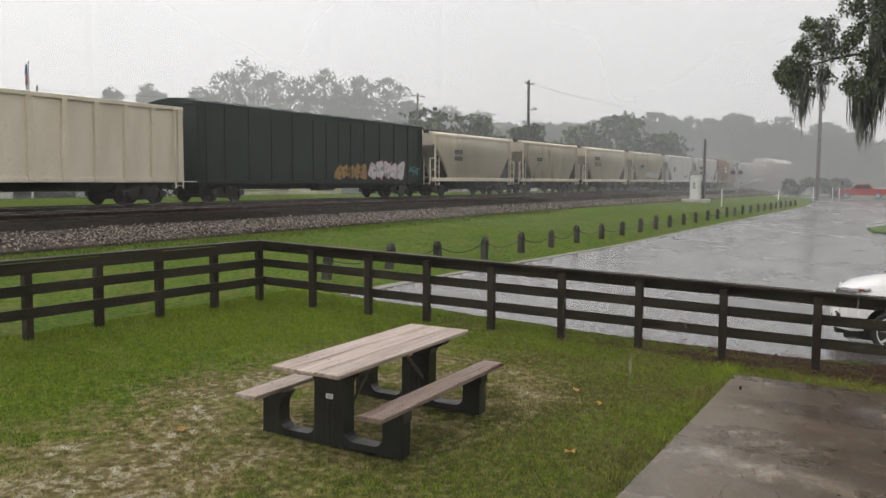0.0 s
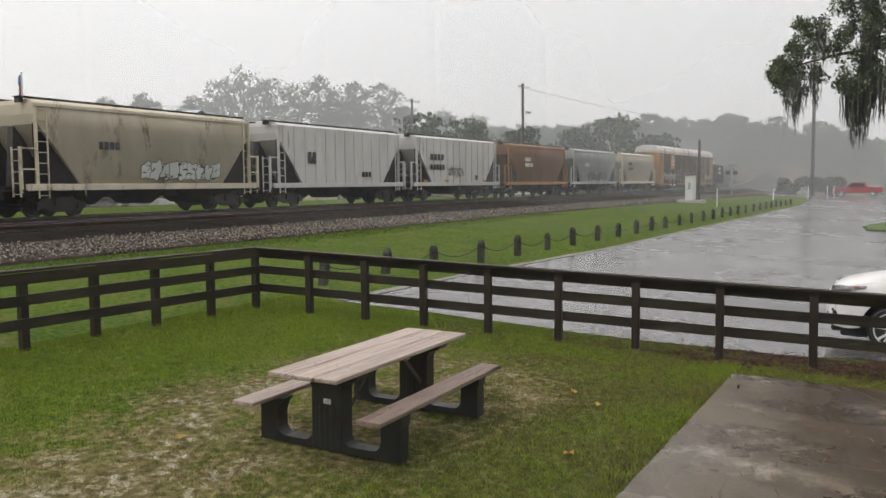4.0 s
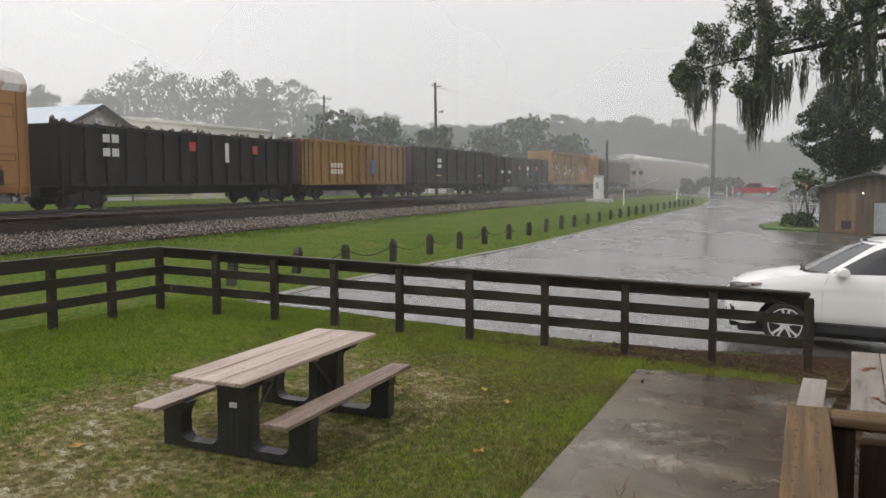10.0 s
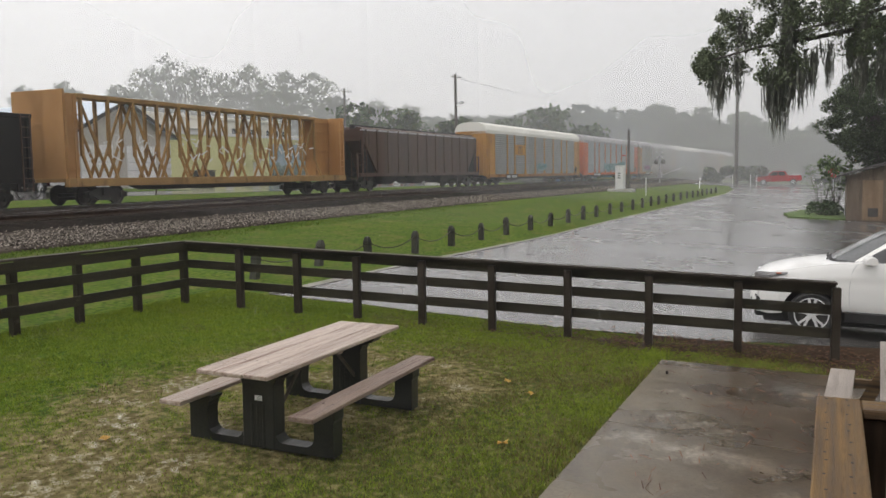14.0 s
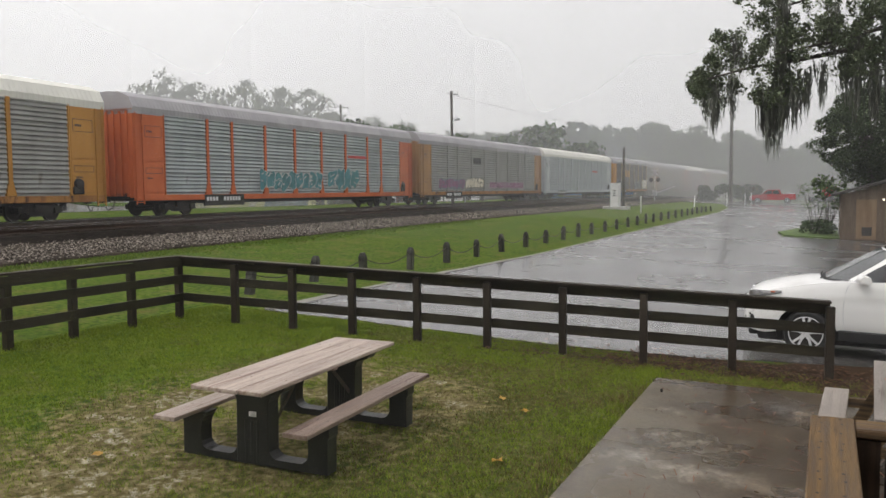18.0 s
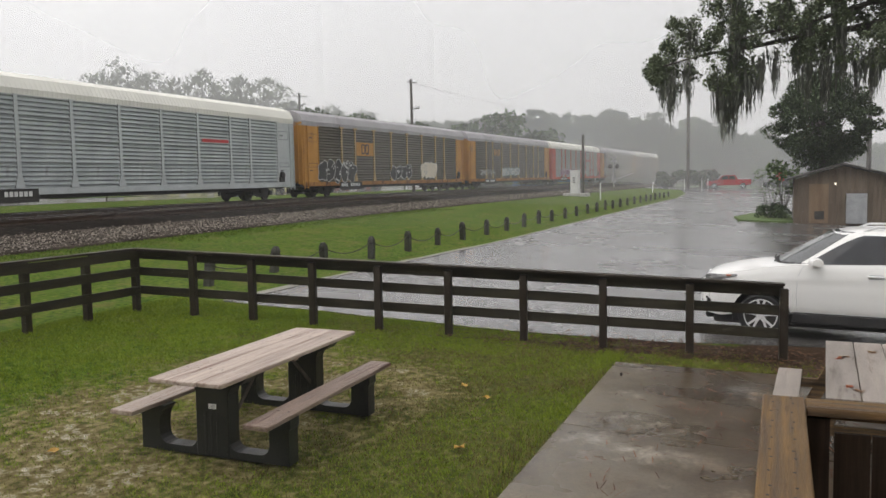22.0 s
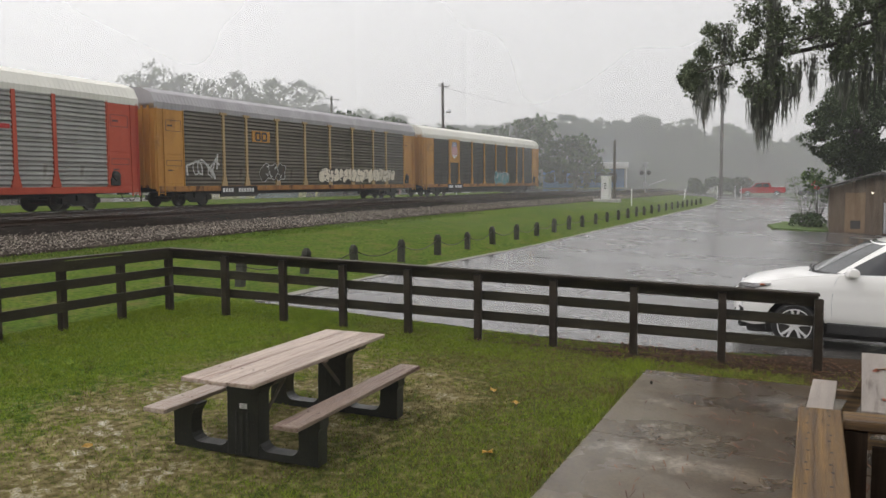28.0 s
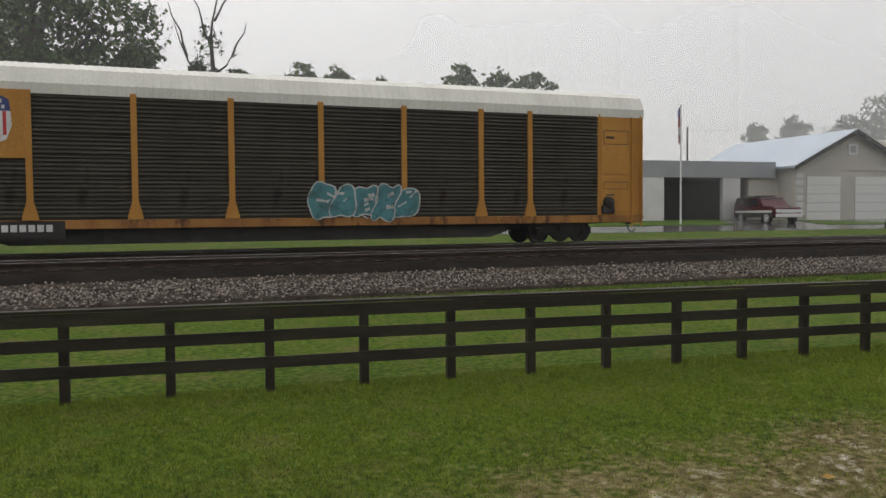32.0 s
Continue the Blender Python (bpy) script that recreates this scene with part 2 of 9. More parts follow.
M["car_white"] = mat("white_car_paint", (0.82, 0.815, 0.79), (0.82, 0.815, 0.79), 0.14, 0, 1, 900, 0)
M["car_red"] = mat("red_truck_paint", (0.34, 0.008, 0.012), (0.38, 0.010, 0.015), 0.15, 0, 1, 5, 0)
M["glass"] = mat("dark_car_glass", (0.015, 0.017, 0.02), (0.02, 0.022, 0.025), 0.05, 0, 1, 5, 0)
M["tyre"] = mat("tyre_rubber", (0.015, 0.015, 0.015), (0.025, 0.025, 0.025), 0.7)
M["chrome"] = mat("alloy_rim", (0.66, 0.66, 0.66), (0.76, 0.76, 0.76), 0.32, 0.2, bump=0)
M["moss"] = mat("spanish_moss", (0.095, 0.098, 0.084), (0.16, 0.165, 0.14), 0.9, 0, 1, 8, 0, spec=0.1)
M["bark"] = mat("bark", (0.05, 0.042, 0.036), (0.09, 0.08, 0.07), 0.8, 0, 3, 20, 0.5)


def plain(name, c, rough=0.5, metal=0.0, emit=0.0):
    """A small painted or glowing surface."""
    m = mat(name, c, tuple(min(1, v * 1.12) for v in c), rough, metal, 3, 30, 0.05)
    if emit:
        b = m.node_tree.nodes["Principled BSDF"]
        b.inputs["Emission Color"].default_value, b.inputs["Emission Strength"].default_value = (*c, 1), emit
    return m


def leaf_material(name, dark, light):
    m = mat(name, dark, light, 0.65, 0, 0.5, 4, 0, spec=0.15)
    nt = m.node_tree
    geo = nt.nodes.new("ShaderNodeNewGeometry")
    ramp = nt.nodes.new("ShaderNodeValToRGB")
    ramp.color_ramp.elements[0].color, ramp.color_ramp.elements[1].color = (*dark, 1), (*light, 1)
    nt.links.new(geo.outputs["Random Per Island"], ramp.inputs["Fac"])
    nt.links.new(ramp.outputs["Color"], nt.nodes["Principled BSDF"].inputs["Base Color"])
    return m

# ---- builders ----
def part(name, bm, material, parent=None, label=""):
    """Links a bmesh as one mesh object under a thing or a part."""
    me = bpy.data.meshes.new(name)
    bm.to_mesh(me)
    bm.free()
    me.materials.append(material)
    ob = new(name, me)
    ob.parent = parent
    if label:
        ob["label"] = label
    return ob


def again(ob, parent, x=0, y=0, z=0, rx=0, ry=0, rz=0, scale=None):
    """One more part on the mesh of ob."""
    o = new(ob.name.split(".")[0], ob.data)
    o.parent = parent
    o.matrix_basis = pose(x, y, z, rx, ry, rz) @ (Matrix.Diagonal((*scale, 1)) if scale else Matrix())
    if "label" in ob:
        o["label"] = ob["label"]
    return o


def thing(name, x, y, z, label, category, group="", rz=0, kind=""):
    ob = new(name)
    ob.empty_display_size = 0.2
    ob.matrix_basis = pose(x, y, z, 0, 0, rz)
    return tagged(ob, label, category, group, kind)


def box(bm, x0, x1, y0, y1, z0, z1, bevel=0.0):
    g = bmesh.ops.create_cube(bm, size=1.0, matrix=Matrix.Translation(((x0 + x1) / 2, (y0 + y1) / 2, (z0 + z1) / 2)) @ Matrix.Diagonal((x1 - x0, y1 - y0, z1 - z0, 1)))
    if bevel:
        es = list({e for v in g["verts"] for e in v.link_edges})
        bmesh.ops.bevel(bm, geom=es, offset=bevel, segments=1, affect="EDGES")
    return bm


def B(*a, bevel=0.0):
    return box(bmesh.new(), *a, bevel=bevel)


def beam(bm, p, q, w, h=None):
    """A square bar from p to q."""
    p, q = Vector(p), Vector(q)
    d = q - p
    rot = d.to_track_quat("X", "Z").to_matrix().to_4x4()
    bmesh.ops.create_cube(bm, size=1.0, matrix=Matrix.Translation((p + q) / 2) @ rot @ Matrix.Diagonal((d.length, w, h or w, 1)))
    return bm


def tube(bm, p, q, r0, r1=None, n=8):
    p, q = Vector(p), Vector(q)
    d = q - p
    rot = d.to_track_quat("Z", "Y").to_matrix().to_4x4()
    bmesh.ops.create_cone(bm, cap_ends=True, segments=n, radius1=r0, radius2=r0 if r1 is None else r1, depth=d.length, matrix=Matrix.Translation((p + q) / 2) @ rot)
    return bm


def prism(bm, pts, y0, y1):
    """A polygon in x and z, extruded across y."""
    a = [bm.verts.new((x, y0, z)) for x, z in pts]
    b = [bm.verts.new((x, y1, z)) for x, z in pts]
    n = len(pts)
    bm.faces.new(a)
    bm.faces.new(b[::-1])
    for i in range(n):
        bm.faces.new((a[i], b[i], b[(i + 1) % n], a[(i + 1) % n]))
    bmesh.ops.recalc_face_normals(bm, faces=bm.faces[:])
    return bm


def prism_x(bm, pts, x0, x1):
    """A polygon in y and z, extruded along x."""
    a = [bm.verts.new((x0, y, z)) for y, z in pts]
    b = [bm.verts.new((x1, y, z)) for y, z in pts]
    n = len(pts)
    bm.faces.new(a)
    bm.faces.new(b[::-1])
    for i in range(n):
        bm.faces.new((a[i], b[i], b[(i + 1) % n], a[(i + 1) % n]))
    bmesh.ops.recalc_face_normals(bm, faces=bm.faces[:])
    return bm


def lathe(bm, prof, n=24, axis="Y", caps=True):
    """Turns a profile of (radius, height) about an axis."""
    rings = []
    for r, hgt in prof:
        ring = []
        for i in range(n):
            a = 2 * math.pi * i / n
            c, s = r * math.cos(a), r * math.sin(a)
            ring.append(bm.verts.new((c, hgt, s) if axis == "Y" else (c, s, hgt)))
        rings.append(ring)
    for a, b in zip(rings, rings[1:]):
        for i in range(n):
            bm.faces.new((a[i], a[(i + 1) % n], b[(i + 1) % n], b[i]))
    if caps:
        bm.faces.new(rings[0])
        bm.faces.new(rings[-1])
    bmesh.ops.recalc_face_normals(bm, faces=bm.faces[:])
    return bm


def raw(name, verts, faces, material, parent=None, smooth=False):
    me = bpy.data.meshes.new(name)
    me.from_pydata(verts, [], faces)
    me.materials.append(material)
    if smooth:
        me.shade_smooth()
    ob = new(name, me)
    ob.parent = parent
    return ob


KY = (-400, -60, -15, 18, 24, 33, 35, 46, 80, 200, 900)
KZ = (-2.0, -1.64, -1.175, 0.327, 0.5, 0.62, 0.85, 1.55, 1.9, 2.0, 2.0)


def ground_z(x, y):
    return float(np.interp(y, KY, KZ))

# ---- ground ----
def mud(x, y):
    """How bare and muddy the lawn is, 0 to 1: worn round the picnic table and where water stands."""
    def blob(cx, cy, rx, ry):
        return math.exp(-(((x - cx) / rx) ** 2 + ((y - cy) / ry) ** 2))
    worn = min(1.0, 0.85 * blob(6.2, 5.2, 2.2, 1.5) + 0.9 * blob(8.6, 4.8, 1.4, 1.3) + 0.9 * blob(3.8, 5.6, 2.2, 1.2) + 0.9 * blob(8.8, 6.1, 1.7, 0.6) + 1.1 * blob(3.3, 5.4, 1.4, 0.55) + 0.7 * blob(8.3, 4.0, 0.9, 0.5) + 0.7 * blob(7.0, 6.6, 1.3, 0.6))
    fine = noise.fractal(Vector((x * 2.4, y * 2.4, 3.1)), 0.7, 2.3, 5)
    return max(0.0, min(1.0, worn * (0.72 + 0.8 * fine) + 0.5 * blob(3.4, 5.35, 1.2, 0.45)))


def soil_and_shade(x, y):
    """Dark leafy earth at the foot of the fence and round the patio's end, with shade beside the car painted in, 0 to
    1.
    """
    fx = 12.45 - 0.137 * (y - 0.5)
    d = abs(x - fx + 0.3) / 0.6
    v = 0.95 - d + 0.5 * noise.noise(Vector((x * 3, y * 3, 1.7)))
    if y > 2.2:
        v -= (y - 2.2) * 0.22
    # Dark ground up to the car, standing in for its shade and dark reflection.
    if 12.2 < x < 14.4 and y < 2.6:
        v += 0.9
    if y < 0.6 and x > 10.6:
        v += (0.6 - y) * 1.2
    return max(0.0, min(1.0, v))


def ground_material():
    m = bpy.data.materials.new("rain_soaked_lawn")
    m.use_nodes = True
    nt = m.node_tree
    b = nt.nodes["Principled BSDF"]
    geo = nt.nodes.new("ShaderNodeNewGeometry")
    at = nt.nodes.new("ShaderNodeAttribute")
    at.attribute_name = "mud"
    big = nt.nodes.new("ShaderNodeTexNoise")
    big.inputs["Scale"].default_value, big.inputs["Detail"].default_value = 0.35, 5
    mid = nt.nodes.new("ShaderNodeTexNoise")
    mid.inputs["Scale"].default_value, mid.inputs["Detail"].default_value = 11.0, 8
    tiny = nt.nodes.new("ShaderNodeTexNoise")
    tiny.inputs["Scale"].default_value, tiny.inputs["Detail"].default_value = 45.0, 3
    for n in (big, mid, tiny):
        nt.links.new(geo.outputs["Position"], n.inputs["Vector"])

    def mix(fac, a, c, blend="MIX"):
        x = nt.nodes.new("ShaderNodeMix")
        x.data_type, x.blend_type = "RGBA", blend
        for key, v in (("Factor", fac), ("A", a), ("B", c)):
            if isinstance(v, (tuple, float)):
                x.inputs[key].default_value = v
            else:
                nt.links.new(v, x.inputs[key])
        return x.outputs["Result"]

    def rng(v, lo, hi, to0=0.0, to1=1.0):
        r = nt.nodes.new("ShaderNodeMapRange")
        for key, q in (("From Min", lo), ("From Max", hi), ("To Min", to0), ("To Max", to1)):
            r.inputs[key].default_value = q
        nt.links.new(v, r.inputs["Value"])
        return r.outputs["Result"]

    lit = nt.nodes.new("ShaderNodeAttribute")
    lit.attribute_name = "soil_and_shade"
    wob = nt.nodes.new("ShaderNodeMath")
    wob.operation = "ADD"
    nt.links.new(at.outputs["Fac"], wob.inputs[0])
    nt.links.new(rng(mid.outputs["Fac"], 0.3, 0.7, -0.30, 0.42), wob.inputs[1])
    bare = wob.outputs["Value"]
    grass = mix(rng(big.outputs["Fac"], 0.35, 0.65), (0.052, 0.110, 0.004, 1), (0.082, 0.134, 0.006, 1))
    grass = mix(rng(mid.outputs["Fac"], 0.45, 0.75), grass, (0.095, 0.120, 0.012, 1))
    sand = mix(rng(mid.outputs["Fac"], 0.30, 0.70), (0.058, 0.046, 0.014, 1), (0.225, 0.19, 0.09, 1))
    grass = mix(rng(mid.outputs["Fac"], 0.55, 0.38), grass, (0.030, 0.060, 0.005, 1))
    patch = nt.nodes.new("ShaderNodeTexNoise")
    patch.inputs["Scale"].default_value, patch.inputs["Detail"].default_value, patch.inputs["Roughness"].default_value = 1.4, 6, 0.65
    nt.links.new(geo.outputs["Position"], patch.inputs["Vector"])
    grass = mix(rng(patch.outputs["Fac"], 0.52, 0.70), grass, (0.115, 0.105, 0.030, 1))
    lawn = nt.nodes.new("ShaderNodeAttribute")
    lawn.attribute_name = "lawn"
    grass = mix(lawn.outputs["Fac"], grass, mix(rng(mid.outputs["Fac"], 0.4, 0.65), (0.046, 0.054, 0.011, 1), (0.090, 0.084, 0.024, 1)))
    col = mix(rng(bare, 0.2, 0.7), grass, sand)
    col = mix(rng(lit.outputs["Fac"], 0.3, 0.7), col, (0.045, 0.028, 0.016, 1))
    col = mix(1.0, col, rng(tiny.outputs["Fac"], 0.25, 0.75, 0.7, 1.2), "MULTIPLY")
    nt.links.new(col, b.inputs["Base Color"])
    nt.links.new(rng(bare, 0.98, 1.25, 0.9, 0.10), b.inputs["Roughness"])
    bp = nt.nodes.new("ShaderNodeBump")
    bp.inputs["Strength"].default_value, bp.inputs["Distance"].default_value = 0.30, 0.012
    nt.links.new(mid.outputs["Fac"], bp.inputs["Height"])
    nt.links.new(bp.outputs["Normal"], b.inputs["Normal"])
    nt.links.new(rng(bare, 0.98, 1.2, 0.08, 0.5), b.inputs["Specular IOR Level"])
    return m


def ground():
    """One sheet: a fine grid near the lawn, growing coarser to the horizon."""
    fine_x = list(np.arange(-2, 14.01, 0.11))
    fine_y = list(np.arange(-2, 13.01, 0.11))
    xs = [-1500, -600, -250, -100, -50, -25, -12, -6] + fine_x + [16, 20, 26, 35, 50, 75, 110, 160, 250, 450, 900, 2500]
    ys = [-2000, -700, -250, -100, -60, -30, -15, -8, -4] + fine_y + [15, 16.5, 18, 20, 22, 24, 27, 30, 33, 34, 35, 38, 42, 46, 60, 80, 120, 200, 400, 900, 2500]
    nx = len(xs)
    verts = [(x, y, ground_z(x, y) + (0.012 * noise.noise(Vector((x * 2.1, y * 2.1, 0))) if -2 <= x <= 14 and -2 <= y <= 13 else 0)) for y in ys for x in xs]
    faces = [(j * nx + i, j * nx + i + 1, (j + 1) * nx + i + 1, (j + 1) * nx + i) for j in range(len(ys) - 1) for i in range(nx - 1)]
    ob = raw("ground", verts, faces, ground_material(), smooth=True)
    at = ob.data.attributes.new("mud", "FLOAT", "POINT")
    at.data.foreach_set("value", [mud(v[0], v[1]) if -2 <= v[0] <= 14 and -2 <= v[1] <= 13 else 0.0 for v in verts])
    at = ob.data.attributes.new("soil_and_shade", "FLOAT", "POINT")
    at.data.foreach_set("value", [soil_and_shade(v[0], v[1]) if -2 <= v[0] <= 14 and -2 <= v[1] <= 13 else 0.0 for v in verts])
    at = ob.data.attributes.new("lawn", "FLOAT", "POINT")
    at.data.foreach_set("value", [float(np.interp(v[1], (3.8, 5.0, 6.0, 7.5), (0.8, 0.6, 0.3, 0.0))) if -2 <= v[0] <= 12.2 and v[1] <= 10.1 else 0.0 for v in verts])
    return tagged(ob, "green wet lawn with bare sandy puddled patches", "ground", kind="structure")


ground()


def sheet(name, outline, lift, material, label, category, step=4.0):
    """A thin paved sheet that follows the ground."""
    bm = bmesh.new()
    vs = [bm.verts.new((x, y, 0)) for x, y in outline]
    bm.faces.new(vs)
    ylo, yhi = min(p[1] for p in outline), max(p[1] for p in outline)
    for k in KY:
        if ylo < k < yhi:
            bmesh.ops.bisect_plane(bm, geom=bm.verts[:] + bm.edges[:] + bm.faces[:], plane_co=(0, k, 0), plane_no=(0, 1, 0))
    g = bmesh.ops.extrude_face_region(bm, geom=bm.faces[:])
    top = [e for e in g["geom"] if isinstance(e, bmesh.types.BMVert)]
    for v in bm.verts:
        v.co.z = ground_z(v.co.x, v.co.y) + (lift if v in top else -0.12)
    bmesh.ops.recalc_face_normals(bm, faces=bm.faces[:])
    return tagged(part(name, bm, material), label, category, kind="structure")


def wavy(points, amp, step, seed):
    """A closed outline with its long sides broken into uneven steps."""
    out, rnd = [], random.Random(seed)
    for (x0, y0), (x1, y1) in zip(points, points[1:] + points[:1]):
        n = max(1, int(math.hypot(x1 - x0, y1 - y0) / step)) if math.hypot(x1 - x0, y1 - y0) < 120 else 1
        for i in range(n):
            f = i / n
            out.append((x0 + (x1 - x0) * f + rnd.uniform(-amp, amp), y0 + (y1 - y0) * f + rnd.uniform(-amp, amp)))
    return out


sheet("parking_lot", wavy([(13.6, -40), (13.75, -6), (13.6, -1.0), (13.1, 0.3), (12.7, 1.4), (12.4, 3.6), (12.4, 9.25), (17.2, 9.2), (27, 8.75), (48, 8.8), (80, 8.7), (95, 9.6), (112, 12), (118, 22), (132, 22), (140, 2), (140, -40)], 0.07, 0.9, 5), 0.012, M["asphalt"], "wet asphalt parking lot with a sheen of rain", "parking lot")


def crossing_road():
    """The street that climbs over both tracks, flush with the rails."""
    bm = bmesh.new()
    rows = ((20.6, 104.5, 131.5, 0.02), (23.2, 104.0, 129.0, 0.30), (24.6, 103.5, 128.0, None), (33.2, 101.5, 125.0, None), (36.4, 98.0, 124.0, 0.06), (46.0, 98.0, 122.0, 0.03), (60.0, 106.0, 121.0, 0.03))
    top = []
    for y, x0, x1, lift in rows:
        z = 1.012 if lift is None else ground_z(100, y) + lift
        top.append([bm.verts.new((x, y - (0.022 * (x - 100) if lift is None else 0), z)) for x in np.linspace(x0, x1, 5)])
    for a, b in zip(top, top[1:]):
        for i in range(4):
            bm.faces.new((a[i], a[i + 1], b[i + 1], b[i]))
    g = bmesh.ops.extrude_face_region(bm, geom=bm.faces[:])
    for v in g["geom"]:
        if isinstance(v, bmesh.types.BMVert):
            v.co.z -= 0.9
    bmesh.ops.recalc_face_normals(bm, faces=bm.faces[:])
    return tagged(part("cross_street", bm, M["road"]), "wet grey street crossing the railway", "road", kind="structure")


crossing_road()
sheet("north_street", wavy([(-60, 39.2), (40, 38.5), (70, 37), (110, 36.5), (110, 45.2), (70, 45.2), (40, 45.6), (-60, 46)], 0.1, 3, 6), 0.015, M["road"], "wet grey street along the far side of the railway", "road")
# Pale colour painted in place of a narrow wet reflection along the lot.
sheet("lot_edge", wavy([(12.5, 9.18), (17.2, 9.13), (27, 8.68), (48, 8.73), (80, 8.63), (95, 9.5), (95, 9.66), (80, 8.82), (48, 8.92), (27, 8.87), (17.2, 9.32), (12.5, 9.37)], 0.03, 0.9, 15), 0.024, mat("pale_wet_edge", (0.13, 0.12, 0.10), (0.22, 0.205, 0.18), 0.4, 0, 1.5, 30, 0.2, (1, 1, 1), 0.7), "pale strip standing in for a wet reflection at the lot's edge", "kerb")

# ---- railway: two tracks on one bed; the train runs on the far one ----
RAIL_Z = 1.0
TRACK_TURN = -1.26
TRACK_Y = 30.1
BEND = 0.0015


def track_bend(u):
    """The railway's gentle curve towards the lawn: its sideways shift and its heading in radians."""
    a, b, c, k = 60.0, -12.0, -84.0, BEND
    if u > a:
        return 0.0, 0.0
    if u > b:
        return -k * (a - u) ** 2 / 2, k * (a - u)
    if u > c:
        return -k * (a - b) ** 2 + k * (u - c) ** 2 / 2, k * (u - c)
    return -k * (a - b) ** 2, 0.0


def track_pose(u, v=0.0, z=RAIL_Z):
    """A pose on the railway: u metres along it, v across it from the far track's middle."""
    shift, turn = track_bend(u)
    return pose(28, TRACK_Y, z, 0, 0, TRACK_TURN) @ pose(u - 28, shift, 0, 0, 0, math.degrees(turn)) @ pose(0, v, 0)


def along_track(bm, pts):
    """A polygon in y and z, swept along the whole railway."""
    stations = [-420.0] + [float(u) for u in np.arange(-84, 61, 3.0)] + [640.0]
    rings = []
    for u in stations:
        shift, turn = track_bend(u)
        rings.append([bm.verts.new((u - y * math.sin(turn), shift + y * math.cos(turn), z)) for y, z in pts])
    n = len(pts)
    bm.faces.new(rings[0])
    bm.faces.new(rings[-1][::-1])
    for p, q in zip(rings, rings[1:]):
        for i in range(n):
            bm.faces.new((p[i], q[i], q[(i + 1) % n], p[(i + 1) % n]))
    bmesh.ops.recalc_face_normals(bm, faces=bm.faces[:])
    return bm


def railway():
    bed = thing("railway", 0, 0, 0, "two rusty railway tracks on dark wet sleepers and grey ballast", "railway", kind="structure")
    bed.matrix_basis = pose(28, TRACK_Y, RAIL_Z, 0, 0, TRACK_TURN) @ pose(-28, 0, 0)
    part("trackbed", along_track(bmesh.new(), [(-8.1, -0.9), (-7.7, -0.42), (-6.6, -0.2), (2.0, -0.2), (3.2, -0.35), (4.0, -0.9)]), M["trackbed"], bed, "dark wet track bed")
    part("ballast_shoulder", along_track(bmesh.new(), [(-10.9, -1.2), (-10.6, -0.60), (-9.5, -0.47), (-7.9, -0.35), (-7.7, -0.9)]), M["ballast"], bed, "grey stone ballast shoulder")
    for v in (0.0, -4.7):
        for s in (-0.7525, 0.7525):
            w = v + s
            r = part("rail", along_track(bmesh.new(), [(w - 0.07, -0.17), (w + 0.07, -0.17), (w + 0.07, -0.155), (w + 0.012, -0.13), (w + 0.012, -0.045), (w + 0.036, -0.035), (w + 0.036, 0.0), (w - 0.036, 0.0), (w - 0.036, -0.035), (w - 0.012, -0.045), (w - 0.012, -0.13), (w - 0.07, -0.155)]), M["rail"], bed)
            part("rail_head", along_track(bmesh.new(), [(w - 0.03, 0.0005), (w + 0.03, 0.0005), (w + 0.028, 0.006), (w - 0.028, 0.006)]), M["rail_head"], r, "polished wet rail top")
    tie = None
    for k in range(150):
        u = -12 + k * 0.55
        shift, turn = track_bend(u)
        m = pose(u, shift, 0, 0, 0, math.degrees(turn)) @ pose(0, -4.7, 0)
        if tie is None:
            tie = part("sleeper", B(-0.115, 0.115, -1.3, 1.3, -0.3, -0.165, bevel=0.01), M["tie"], bed)
            tie.matrix_basis = m
        else:
            again(tie, bed).matrix_basis = m
    rnd = random.Random(4)
    verts, faces = [], []
    for k in range(46000):
        u = rnd.uniform(-16, 40) if k % 3 else rnd.uniform(40, 95)
        v = rnd.triangular(-11.2, -7.7, -9.6) + 0.3 * noise.noise(Vector((u * 0.6, 2.0, 0.5)))
        z = float(np.interp(v, (-11.4, -9.5, -7.7, -6.6), (-0.6, -0.47, -0.33, -0.2)))
        v += track_bend(u)[0]
        r = rnd.uniform(0.015, 0.042)
        n = len(verts)
        for a in range(4):
            t = a * math.pi / 2 + rnd.uniform(-0.5, 0.5)
            verts.append((u + r * math.cos(t), v + r * math.sin(t), z + rnd.uniform(0, 0.01)))
        verts.append((u + rnd.uniform(-0.3, 0.3) * r, v + rnd.uniform(-0.3, 0.3) * r, z + r * rnd.uniform(0.7, 1.3)))
        faces += [(n + a, n + (a + 1) % 4, n + 4) for a in range(4)]
    stones = raw("ballast_stone", verts, faces, stone_material(), bed)
    stones["kind"] = "stuff"
    stones["label"] = "loose grey and white ballast stones"


def stone_material():
    m = mat("ballast_stones", (0.17, 0.16, 0.155), (0.34, 0.32, 0.31), 0.8, 0, 1.5, 20, 0.2, spec=0.15)
    nt = m.node_tree
    geo = nt.nodes.new("ShaderNodeNewGeometry")
    ramp = nt.nodes.new("ShaderNodeValToRGB")
    ramp.color_ramp.elements[0].color, ramp.color_ramp.elements[1].color = (0.022, 0.017, 0.013, 1), (0.34, 0.30, 0.255, 1)
    ramp.color_ramp.elements[0].position = 0.3
    nt.links.new(geo.outputs["Random Per Island"], ramp.inputs["Fac"])
    nt.links.new(ramp.outputs["Color"], nt.nodes["Principled BSDF"].inputs["Base Color"])
    return m


railway()

